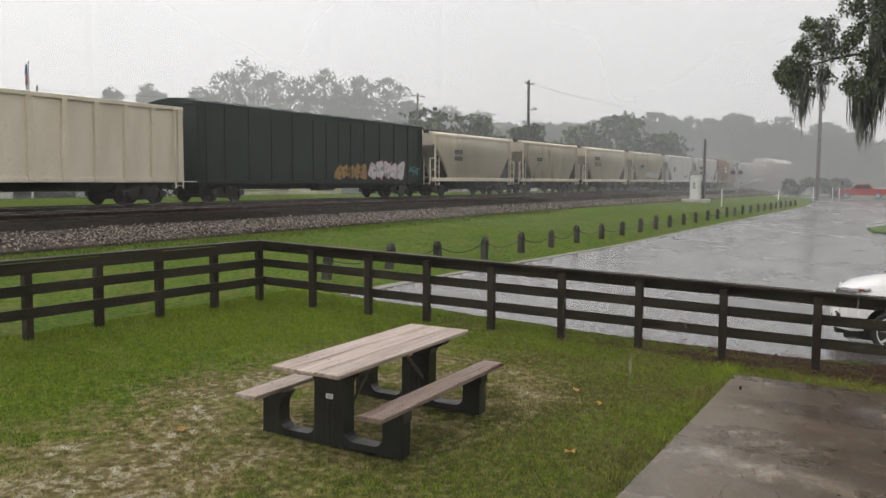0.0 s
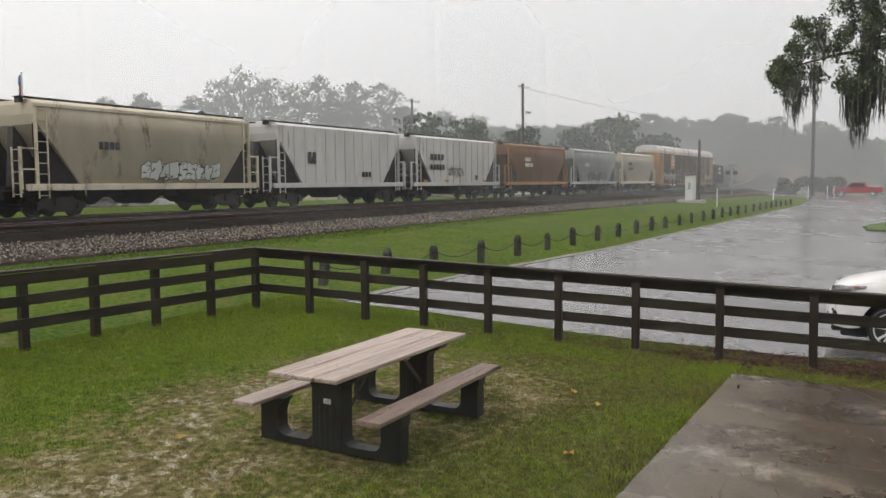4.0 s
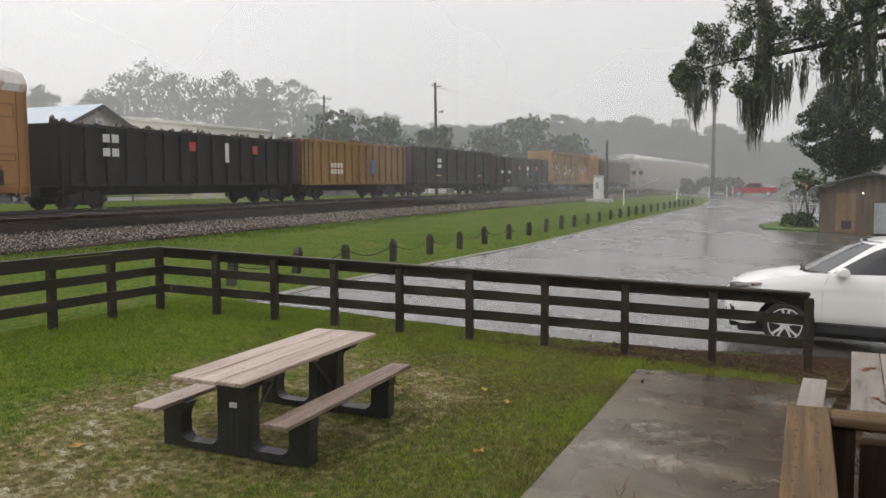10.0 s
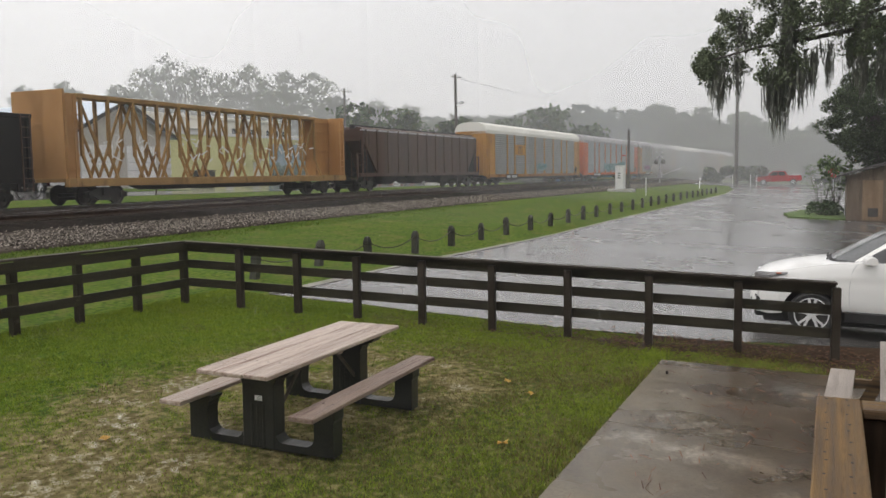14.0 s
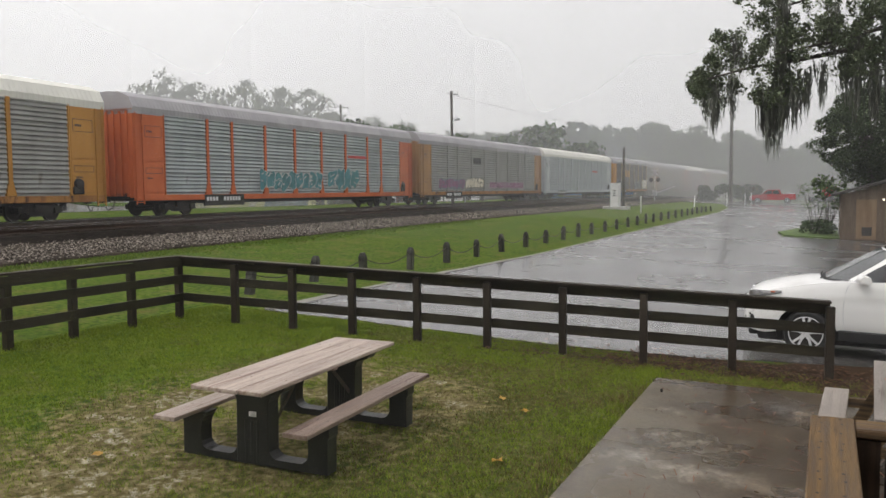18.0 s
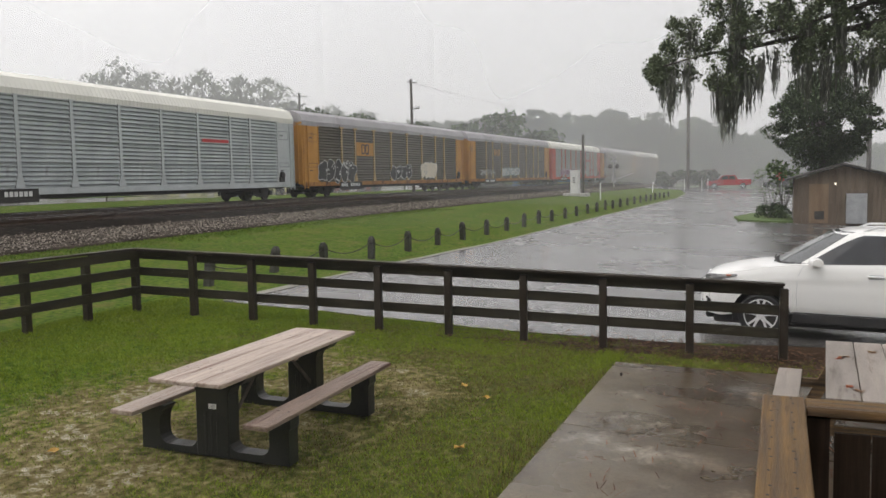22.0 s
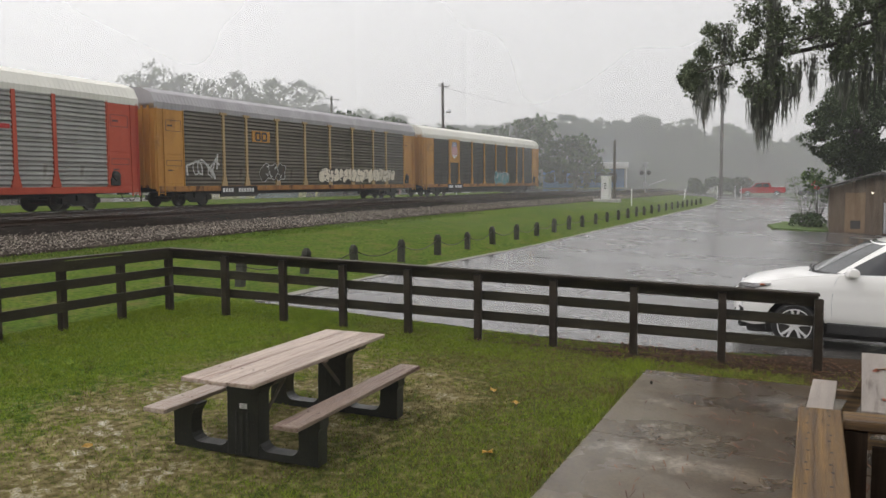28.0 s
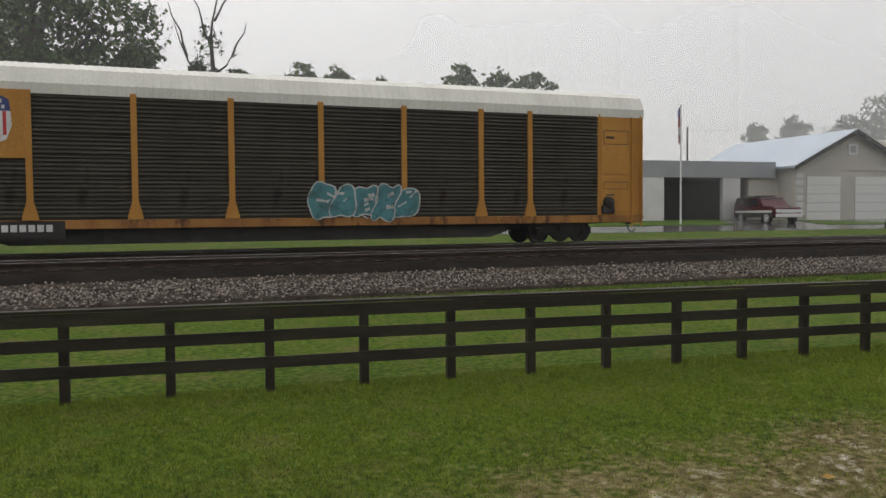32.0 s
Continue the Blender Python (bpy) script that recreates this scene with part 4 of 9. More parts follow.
        bars(car, cx - 0.4, cz + 0.36, 7, -Y - 0.086, 0.08, 0.1, M["sign_white"], 0.45)
    elif sign in ("plate", "plate_small"):
        big = sign == "plate"
        x0, x1 = (6.95, 9.5) if big else (7.3, 8.9)
        za, zb = (2.85, 3.8) if big else (3.4, 4.0)
        part("sign_panel", B(x0, x1, -Y - 0.07, -Y - 0.04, za, zb), M["yellow"], car, "yellow slatted name plate")
        cx, cz = (x0 + x1) / 2, (za + zb) / 2
        hh = (zb - za) * 0.33
        bm = bmesh.new()
        for dx in (-0.52, 0.06):
            for p, q in (((0.04, -1), (0.04, 1)), ((0.42, -1), (0.42, 1)), ((0.04, 1), (0.42, 1)), ((0.04, -1), (0.42, -1))):
                beam(bm, (cx + dx + p[0], -Y - 0.074, cz + hh * p[1]), (cx + dx + q[0], -Y - 0.074, cz + hh * q[1]), 0.012, 0.11)
        part("emblem", bm, M["sign_dark"], car, "dark painted emblem")
    elif sign == "dark":
        bars(car, 10.0, 3.4, 3, -Y - 0.06, 0.5, 0.5, M["sign_dark"], 0.12, "emblem")
    elif sign == "red_bar":
        part("emblem", B(18.4, 20.7, -Y - 0.07, -Y - 0.045, 3.25, 3.42), M["sign_red"], car)
    for x0, x1, za, zb, mats, sd in tags:
        scrawl(car, x0, x1, za, zb, -Y - 0.092, [M[q] for q in mats], sd)
    return car


def section_loft(bm, rings):
    vs = [[bm.verts.new(p) for p in r] for r in rings]
    n = len(rings[0])
    for a, b in zip(vs, vs[1:]):
        for i in range(n):
            bm.faces.new((a[i], a[(i + 1) % n], b[(i + 1) % n], b[i]))
    bm.faces.new(vs[0])
    bm.faces.new(vs[-1])
    bmesh.ops.recalc_face_normals(bm, faces=bm.faces[:])
    return bm


def hopper(s, L, tone, label, ribbed=False, marks=(), tags=(), sill_tone=None, roof_tone=None, top=4.42, end_tone=None):
    """A covered hopper car: a deep body with sloped ends, side sills, roof hatches and end ladders."""
    sill_tone, roof_tone, end_tone = sill_tone or tone, roof_tone or tone, end_tone or tone
    car = start_car("hopper_car", s, L, label, "freight car")
    running_gear(car, L, 1.9)
    Y = 1.52
    za, zb = 1.25, top - 0.25
    # body: level rings from the slope sheets' foot up to the eaves
    rings = []
    for i in range(9):
        f = i / 8
        z = za + (zb - za) * f
        x0 = float(np.interp(f, (0, 0.78, 1), (2.6, 0.75, 0.75)))
        w = Y if ribbed else Y * (0.93 + 0.085 * math.sin(math.pi * min(1, 0.12 + 0.82 * f)))
        rings.append([(x0, -w, z), (L - x0, -w, z), (L - x0, w, z), (x0, w, z)])
    rings.append([(0.8, -Y * 0.8, top - 0.08), (L - 0.8, -Y * 0.8, top - 0.08), (L - 0.8, Y * 0.8, top - 0.08), (0.8, Y * 0.8, top - 0.08)])
    bm = section_loft(bmesh.new(), rings)
    body = part("body", bm, M[tone], car)
    if not ribbed:
        for q in body.data.polygons:
            q.use_smooth = abs(q.normal.y) > 0.5
    # corner posts carry the roof; dark plates stand in for the open pockets' shade
    for s2 in (0, 1):
        d = 1 if s2 == 0 else -1
        e = 0.12 if s2 == 0 else L - 0.12
        for y in (-Y + 0.06, Y - 0.06):
            bm = bmesh.new()
            beam(bm, (e, y, 0.95), (e, y, 2.6), 0.1)
            beam(bm, (e + d * 0.65, y, 1.05), (e + d * 0.65, y, zb), 0.09)
            beam(bm, (e - d * 0.05, y, 2.55), (e + d * 0.68, y, 2.55), 0.06)
            beam(bm, (e - d * 0.05, y, 1.8), (e + d * 0.68, y, 1.8), 0.05)
            part("end_frame", bm, M[end_tone], car)
        for y in (-1.38, 1.3):
            bm = bmesh.new()
            prism(bm, [(e + d * 0.62, 1.1), (e + d * 2.5, 1.1), (e + d * 2.44, 1.3), (e + d * 0.7, za + (zb - za) * 0.76), (e + d * 0.62, za + (zb - za) * 0.76)], y, y + 0.06)
            part("end_shade_plate", bm, M["black_paint"], car, "dark plate standing in for the end pocket's shade")
        bm = bmesh.new()
        prism(bm, [(e + d * 0.5, 1.1), (e + d * 2.1, 1.1), (e + d * 0.85, 3.4), (e + d * 0.7, 3.4)], -0.15, 0.15)
        part("slope_brace", bm, M["black_steel"], car)
        ladder(car, e + d * 0.65 if d > 0 else e - 1.05, -Y + 0.02, 0.75, zb - 0.1, M[end_tone])
        end_ladder(car, e, -Y + 0.1, 0.8, 2.6, M[end_tone])
        part("end_platform", B(min(e, e + d * 0.7), max(e, e + d * 0.7), -Y, Y, 0.98, 1.06), M["black_steel"], car)
    for yy in (-1, 1):
        part("side_sill", B(0.3, L - 0.3, min(yy * (Y + 0.03), yy * (Y - 0.1)), max(yy * (Y + 0.03), yy * (Y - 0.1)), 1.02, 1.27, bevel=0.02), M[sill_tone], car)
    n = 3
    for k in range(n):
        cx = L * (0.27 + 0.46 * k / (n - 1))
        w = L * 0.17 / 2
        rings = [[(cx - w, -1.25, 1.2), (cx + w, -1.25, 1.2), (cx + w, 1.25, 1.2), (cx - w, 1.25, 1.2)], [(cx - w * 0.35, -0.6, 0.45), (cx + w * 0.35, -0.6, 0.45), (cx + w * 0.35, 0.6, 0.45), (cx - w * 0.35, 0.6, 0.45)]]
        part("outlet", section_loft(bmesh.new(), rings), M["black_steel"], car)
    part("centre_sill", B(0.2, L - 0.2, -0.3, 0.3, 0.72, 1.2), M["black_steel"], car)
    for k in range(4):
        mesh_part("roof_hatch", "roof_hatch_" + roof_tone, lambda: B(-0.9, 0.9, -0.45, 0.45, -0.09, 0.06, bevel=0.03), M[roof_tone], car, pose(L * (0.17 + 0.66 * k / 3), 0, top))
    bm = bmesh.new()
    for y in (-0.85, 0.85):
        box(bm, 0.5, L - 0.5, y - 0.2, y + 0.2, top - 0.01, top + 0.03)
        for k in range(9):
            x = 0.6 + k * (L - 1.2) / 8
            box(bm, x - 0.03, x + 0.03, y - 0.2, y + 0.2, top - 0.2, top)
    part("running_board", bm, M["black_steel"], car, "dark steel roof walkway")
    part("eave_rail", B(0.7, L - 0.7, -Y * 0.99 - 0.03, -Y * 0.9, zb - 0.09, zb + 0.02), M[roof_tone], car)
    if ribbed:
        rib = None
        for k in range(13):
            x = 1.1 + k * (L - 2.2) / 12
            z0 = za + max(0, (2.6 - min(x, L - x)) / 1.85) * (zb - za) * 0.78
            part("rib", B(x - 0.06, x + 0.06, -Y - 0.05, -Y + 0.02, z0, zb), M[tone], car)
    for x, z, n, w, h, key in marks:
        bars(car, x, z, n, -Y - 0.075, w, h, M[key])
    for x0, x1, z0, z1, mats, sd in tags:
        scrawl(car, x0, x1, z0, z1, -Y - 0.06, [M[q] for q in mats], sd)
    return car


def gondola(s, L, tone, label, top=3.75, ribs=14, scrap=True, marks=(), end_tone=None, tags=(), rib_w=0.12, low=1.05):
    """An open car with outside ribs, and scrap metal heaped in it."""
    end_tone = end_tone or tone
    car = start_car("gondola_car", s, L, label, "freight car")
    running_gear(car, L, 1.9)
    Y = 1.5
    for yy in (-1, 1):
        part("side_wall", B(0.15, L - 0.15, min(yy * Y, yy * (Y - 0.06)), max(yy * Y, yy * (Y - 0.06)), low, top), M[tone], car)
        part("top_chord", B(0.1, L - 0.1, min(yy * (Y + 0.09), yy * (Y - 0.08)), max(yy * (Y + 0.09), yy * (Y - 0.08)), top - 0.14, top + 0.02, bevel=0.015), M[tone], car)
        part("side_sill", B(0.1, L - 0.1, min(yy * (Y + 0.07), yy * (Y - 0.1)), max(yy * (Y + 0.07), yy * (Y - 0.1)), low - 0.06, low + 0.14, bevel=0.015), M[tone], car)
    key = f"gon_rib_{tone}_{top}_{rib_w}"
    for k in range(ribs):
        x = 0.35 + k * (L - 0.7) / (ribs - 1)
        mesh_part("rib", key, lambda: prism(bmesh.new(), [(-rib_w, low), (-rib_w * 0.7, top - 0.1), (rib_w * 0.7, top - 0.1), (rib_w, low)], -0.13, 0.0), M[tone], car, pose(x, -Y, 0))
    for x in (0.15, L - 0.21):
        part("end_wall", B(x, x + 0.06, -Y + 0.05, Y - 0.05, low, top), M[end_tone], car)
    part("floor", B(0.2, L - 0.2, -Y + 0.05, Y - 0.05, low - 0.08, low), M["black_steel"], car)
    part("centre_sill", B(0.2, L - 0.2, -0.35, 0.35, 0.6, low - 0.05), M["black_steel"], car)
    ladder(car, L - 0.65, -Y - 0.1, 0.7, top, M[end_tone])
    ladder(car, 0.2, -Y - 0.1, 0.7, top, M[end_tone])
    if scrap:
        rnd = random.Random(int(s))
        bm = bmesh.new()
        for k in range(140):
            x, y = rnd.uniform(0.5, L - 0.5), rnd.uniform(-1.3, 1.3)
            z = top - 0.15 + rnd.uniform(-0.1, 0.3) * (1 - abs(y) / 2)
            m = Matrix.Translation((x, y, z)) @ Euler((rnd.uniform(0, 3), rnd.uniform(0, 3), rnd.uniform(0, 3))).to_matrix().to_4x4() @ Matrix.Diagonal((rnd.uniform(0.1, 0.7), rnd.uniform(0.05, 0.4), rnd.uniform(0.02, 0.2), 1))
            bmesh.ops.create_cube(bm, size=1.0, matrix=m)
        box(bm, 0.4, L - 0.4, -1.35, 1.35, top - 0.6, top - 0.15)
        part("scrap_load", bm, M["dark_rust"], car, "heaped rusty scrap metal")
    for x, z, n, w, h, key in marks:
        bars(car, x, z, n, -Y - 0.135, w, h, M[key])
    for x0, x1, z0, z1, mats, sd in tags:
        scrawl(car, x0, x1, z0, z1, -Y - 0.14, [M[q] for q in mats], sd)
    return car


def boxcar(s, L, tone, label, tags=(), marks=()):
    car = start_car("boxcar", s, L, label, "freight car")
    running_gear(car, L, 2.4)
    Y, top = 1.5, 4.55
    part("body", B(0.2, L - 0.2, -Y, Y, 1.0, top - 0.1), M[tone], car)
    bm = bmesh.new()
    prism_x(bm, [(-Y - 0.05, top - 0.14), (-Y - 0.05, top - 0.02), (-Y * 0.5, top + 0.12), (0, top + 0.18), (Y * 0.5, top + 0.12), (Y + 0.05, top - 0.02), (Y + 0.05, top - 0.14)], 0.1, L - 0.1)
    for k in range(12):
        x = 0.6 + k * (L - 1.2) / 11
        prism_x(bm, [(-Y - 0.06, top - 0.05), (-Y * 0.5, top + 0.16), (0, top + 0.22), (Y * 0.5, top + 0.16), (Y + 0.06, top - 0.05)], x - 0.05, x + 0.05)
    part("roof", bm, M[tone], car)
    part("side_sill", B(0.2, L - 0.2, -Y - 0.03, -Y + 0.05, 0.88, 1.08, bevel=0.01), M[tone], car)
    for k in range(13):
        x = 0.35 + k * (L - 0.7) / 12
        if not 8.3 < x < 13.0:
            mesh_part("rib", "box_rib", lambda: B(-0.06, 0.06, -0.045, 0.01, 1.05, top - 0.14), M[tone], car, pose(x, -Y, 0))
    for a, b in ((8.4, 10.6), (10.62, 12.9)):
        bm = B(a, b, -Y - 0.06, -Y - 0.01, 1.12, top - 0.3, bevel=0.015)
        for k in range(4):
            box(bm, a + 0.05, b - 0.05, -Y - 0.08, -Y - 0.05, 1.5 + k * 0.75, 1.6 + k * 0.75)
        part("sliding_door", bm, M[tone], car)
        part("door_rod", B((a + b) / 2 - 0.02, (a + b) / 2 + 0.02, -Y - 0.11, -Y - 0.07, 1.2, top - 0.4), M["black_steel"], car)
    part("centre_sill", B(0.2, L - 0.2, -0.35, 0.35, 0.6, 0.95), M["black_steel"], car)
    part("brake_gear", B(9.4, 10.8, -1.2, -0.5, 0.5, 0.95, bevel=0.05), M["black_steel"], car)
    ladder(car, L - 0.75, -Y - 0.03, 0.7, 4.3, M[tone])
    ladder(car, 0.3, -Y - 0.03, 0.7, 4.3, M[tone])
    for x, z, n, w, h, key in marks:
        bars(car, x, z, n, -Y - 0.05, w, h, M[key])
    for x0, x1, z0, z1, mats, sd in tags:
        scrawl(car, x0, x1, z0, z1, -Y - 0.08, [M[q] for q in mats], sd)
    return car


def centre_beam(s, L):
    car = start_car("centre_beam_car", s, L, "empty rusty yellow centre-beam flat car with open truss", "freight car")
    running_gear(car, L, 2.6)
    part("deck", B(0.2, L - 0.2, -1.45, 1.45, 1.0, 1.16, bevel=0.02), M["ochre"], car)
    part("side_sill", B(0.2, L - 0.2, -1.5, -1.4, 0.82, 1.14), M["ochre"], car)
    bm = bmesh.new()
    prism(bm, [(0.3, 0.95), (L - 0.3, 0.95), (L - 5, 0.9), (L - 6, 0.6), (6, 0.6), (5, 0.9)], -0.4, 0.4)
    part("centre_sill", bm, M["black_steel"], car)
    top = 4.72
    for x0 in (0.25, L - 1.95):
        bm = bmesh.new()
        box(bm, x0, x0 + 1.7, -0.35, 0.35, 1.16, top)
        xe = 0.25 if x0 < 1 else L - 0.37
        box(bm, xe, xe + 0.12, -1.45, 1.45, 1.16, top + 0.02, bevel=0.01)
        for k in range(6):
            box(bm, x0, x0 + 1.7, -0.42, 0.42, 1.5 + k * 0.58, 1.56 + k * 0.58)
        part("bulkhead", bm, M["tan_orange"], car, "rusty yellow end bulkhead")
        ladder(car, x0 + (0.1 if x0 < 1 else 1.1), -1.46, 0.8, 4.5, M["tan_orange"], 0.4)
    part("top_chord", B(1.9, L - 1.9, -0.42, 0.42, top - 0.16, top + 0.03, bevel=0.02), M["ochre"], car)
    n = 12
    for k in range(n + 1):
        x = 2.1 + k * (L - 4.2) / n
        bm = bmesh.new()
        for y in (-0.38, 0.38):
            beam(bm, (x, y * 2.2, 1.16), (x, y, 2.2), 0.1)
            beam(bm, (x, y, 2.1), (x, y, top - 0.1), 0.13)
        part("post", bm, M["ochre"], car)
        if k < n:
            x2 = 2.1 + (k + 1) * (L - 4.2) / n
            for y in (-0.3, 0.3):
                bm = bmesh.new()
                beam(bm, (x, y, 1.2) if k % 2 else (x, y, top - 0.15), (x2, y, top - 0.15) if k % 2 else (x2, y, 1.2), 0.09)
                part("diagonal", bm, M["ochre"], car)
    rnd = random.Random(8)
    bm = bmesh.new()
    for k in range(60):
        x = rnd.uniform(2.2, L - 2.2)
        z = rnd.uniform(1.8, 3.1)
        beam(bm, (x, -0.48, z), (x + rnd.uniform(-0.5, 0.5), -0.47, z + rnd.uniform(-0.35, 0.35)), 0.04)
    part("strap", bm, M["sign_white"], car, "loose white lashing straps")
    return car


def build_train():
    gondola(10.6, 16.4, "cream", "tall cream ribbed gondola with grimy lower edge", 4.15, 12, False, low=1.0, rib_w=0.14)
    boxcar(27.6, 20.0, "black_green", "very dark green boxcar with graffiti along its side", [(10.3, 13.3, 1.1, 1.95, ("ochre", "spray_black"), 3), (13.6, 17.4, 1.15, 2.2, ("spray_white", "spray_pink"), 4), (18.2, 19.3, 1.3, 2.0, ("spray_teal",), 5)])
    c = "cream covered hopper car streaked with grime"
    s, step = 48.3, 13.62
    hopper(s, 12.9, "cream", c, marks=[(3.2, 2.9, 4, 0.22, 0.3, "sign_dark"), (3.2, 2.45, 4, 0.22, 0.3, "sign_dark")])
    hopper(s + step, 12.9, "cream_grimy", c, marks=[(3.2, 2.7, 4, 0.2, 0.3, "sign_dark")])
    hopper(s + 2 * step, 12.9, "cream", c, marks=[(2.9, 3.1, 4, 0.28, 0.34, "sign_dark"), (2.9, 2.55, 6, 0.24, 0.34, "sign_dark")])
    hopper(s + 3 * step, 12.9, "cream_grimy", "grimy cream covered hopper car with green graffiti", tags=[(5.5, 10.0, 1.4, 2.2, ("grey_green", "spray_black"), 6)], marks=[(3.4, 2.6, 4, 0.2, 0.3, "sign_dark")])
    hopper(s + 4 * step, 12.9, "grey_paint", "light grey ribbed covered hopper car", True, marks=[(3.0, 2.3, 2, 0.3, 0.6, "sign_dark"), (8.0, 1.6, 3, 0.25, 0.3, "sign_dark")])
    hopper(s + 5 * step, 12.9, "grey_paint", "light grey ribbed covered hopper car with a black scrawl", True, marks=[(2.3, 2.75, 4, 0.36, 0.4, "sign_dark"), (2.3, 2.1, 5, 0.3, 0.36, "sign_dark"), (8.6, 1.45, 1, 0.4, 0.3, "sign_dark"), (1.4, 1.3, 1, 0.5, 0.14, "yellow"), (4.2, 1.3, 1, 0.5, 0.14, "yellow"), (9.8, 1.3, 1, 0.5, 0.14, "yellow")], tags=[(4.6, 7.0, 1.55, 2.4, ("spray_black",), 7)])
    hopper(s + 6 * step, 12.9, "rust_brown", "rust-brown covered hopper car with orange end corners", sill_tone="tan_orange", end_tone="tan_orange", marks=[(3.6, 2.95, 4, 0.22, 0.3, "cream"), (3.6, 2.5, 6, 0.2, 0.3, "cream")])
    hopper(s + 7 * step, 12.9, "grey_green", "grey-green covered hopper car with dark graffiti", tags=[(4.2, 9.4, 1.35, 2.2, ("spray_black", "spray_white"), 9)], marks=[(3.4, 2.7, 3, 0.3, 0.3, "sign_white")])
    hopper(s + 8 * step, 12.9, "cream", c, marks=[(2.6, 3.0, 4, 0.25, 0.34, "sign_dark"), (2.6, 2.5, 6, 0.22, 0.3, "sign_dark")])
    autorack(172.0, "tan_orange", "panel_dark", "roof_rusty", "orange autorack with rust-flaked white roof and white graffiti", "shield", [(2.0, 7.2, 1.25, 2.35, ("spray_white",), 11), (7.3, 9.6, 1.4, 2.7, ("spray_black", "spray_white"), 12), (10.5, 16.8, 1.3, 2.35, ("panel_dark", "spray_white"), 13), (22.4, 26, 1.3, 2.1, ("spray_white",), 14)], 2)
    g = "black gondola heaped with rusty scrap metal"
    gondola(200.4, 17.4, "black_paint", g, 3.6, 15, True, [(2.4, 2.9, 2, 0.4, 0.35, "sign_white"), (2.4, 2.3, 2, 0.4, 0.35, "sign_white"), (8.0, 2.7, 1, 0.45, 0.45, "sign_red"), (10.8, 2.2, 1, 0.3, 1.0, "sign_white"), (13.2, 2.7, 1, 0.45, 0.45, "sign_red")])
    gondola(218.7, 14.1, "ochre", "ochre brown gondola heaped with scrap metal", 3.8, 15, True, [(3.2, 2.1, 4, 0.3, 0.3, "cream"), (3.2, 1.7, 4, 0.3, 0.3, "cream"), (8.6, 1.7, 1, 0.4, 1.0, "sign_blue")], "dark_rust")
    gondola(233.8, 17.0, "black_paint", "plain smooth-sided black gondola with rusty ends", 3.9, 9, False, [(4.4, 2.75, 4, 0.15, 0.3, "sign_white"), (4.4, 2.3, 4, 0.15, 0.3, "sign_white"), (4.1, 1.65, 1, 1.0, 0.1, "yellow"), (13.0, 1.65, 1, 0.8, 0.1, "yellow")], "dark_rust", rib_w=0.03)
    gondola(251.6, 16.4, "black_paint", "black gondola with small red and white squares", 3.6, 9, False, [(1.2, 2.0, 3, 0.16, 0.26, "sign_white"), (3.2, 2.0, 4, 0.14, 0.26, "sign_white"), (6.2, 2.35, 1, 0.5, 0.4, "sign_red"), (8.9, 2.35, 1, 0.4, 0.4, "sign_white"), (8.9, 1.75, 1, 0.4, 0.45, "sign_blue"), (11.8, 2.35, 1, 0.5, 0.4, "sign_red"), (3.0, 1.25, 1, 0.6, 0.12, "yellow"), (10.0, 1.25, 1, 0.5, 0.12, "yellow")], "dark_rust", rib_w=0.035)
    centre_beam(269.3, 22.2)
    hopper(292.7, 20.0, "dark_rust", "long dark rusty covered hopper car", True, roof_tone="roof_grey", top=4.4)
    autorack(314.54, "yellow", "panel_grey", "roof_white", "yellow autorack with grey ribbed sides and white roof", "plate", [(13.0, 15.8, 1.3, 2.2, ("spray_teal", "spray_white"), 21)], 3)
    sp = 28.65
    autorack(315.14 + sp, "orange", "panel_steel", "roof_grey", "orange autorack with silver ribbed sides and teal graffiti", "red_bar", [(9.0, 15.2, 1.25, 2.3, ("spray_teal", "spray_white"), 22), (16.0, 19.6, 1.25, 2.5, ("spray_teal", "spray_white"), 23)], 4)
    autorack(315.14 + 2 * sp, "tan_orange", "panel_grey", "roof_grey", "brown autorack with grey sides and low graffiti", "dark", [(3.2, 8.0, 1.25, 2.1, ("spray_purple", "spray_teal"), 24), (8.4, 12.0, 1.25, 2.2, ("cream", "spray_black"), 25), (13.5, 22.0, 1.25, 1.9, ("spray_purple", "spray_white"), 26)], 5, "panel_grey")
    autorack(315.14 + 3 * sp, "silver", "panel_steel", "roof_white", "silver autorack with pale blue-grey ribbed sides", "red_bar", [], 6)
    autorack(315.14 + 4 * sp, "yellow", "panel_brown", "roof_grey", "yellow autorack with dark sides and white graffiti", "plate", [(1.9, 6.6, 1.05, 2.5, ("spray_black", "spray_white"), 27), (12.3, 15.9, 1.1, 2.3, ("spray_black", "spray_white"), 28), (17.9, 20.9, 1.2, 2.55, ("cream", "spray_white"), 29)], 7, "tan_post")
    autorack(315.14 + 5 * sp, "yellow", "panel_brown", "roof_grey", "yellow autorack with dark sides and white and teal graffiti", "plate_small", [(3.0, 7.2, 1.25, 2.0, ("spray_white",), 30), (9.6, 15.4, 1.3, 2.2, ("spray_white", "spray_teal"), 31)], 8, "tan_post")
    autorack(315.14 + 6 * sp, "red", "panel_grey", "roof_white", "red autorack with grey sides and purple graffiti", "red_bar", [(4.0, 12.0, 1.25, 2.1, ("spray_purple", "spray_white"), 32), (16.0, 19.0, 1.25, 1.9, ("spray_white",), 33)], 9)
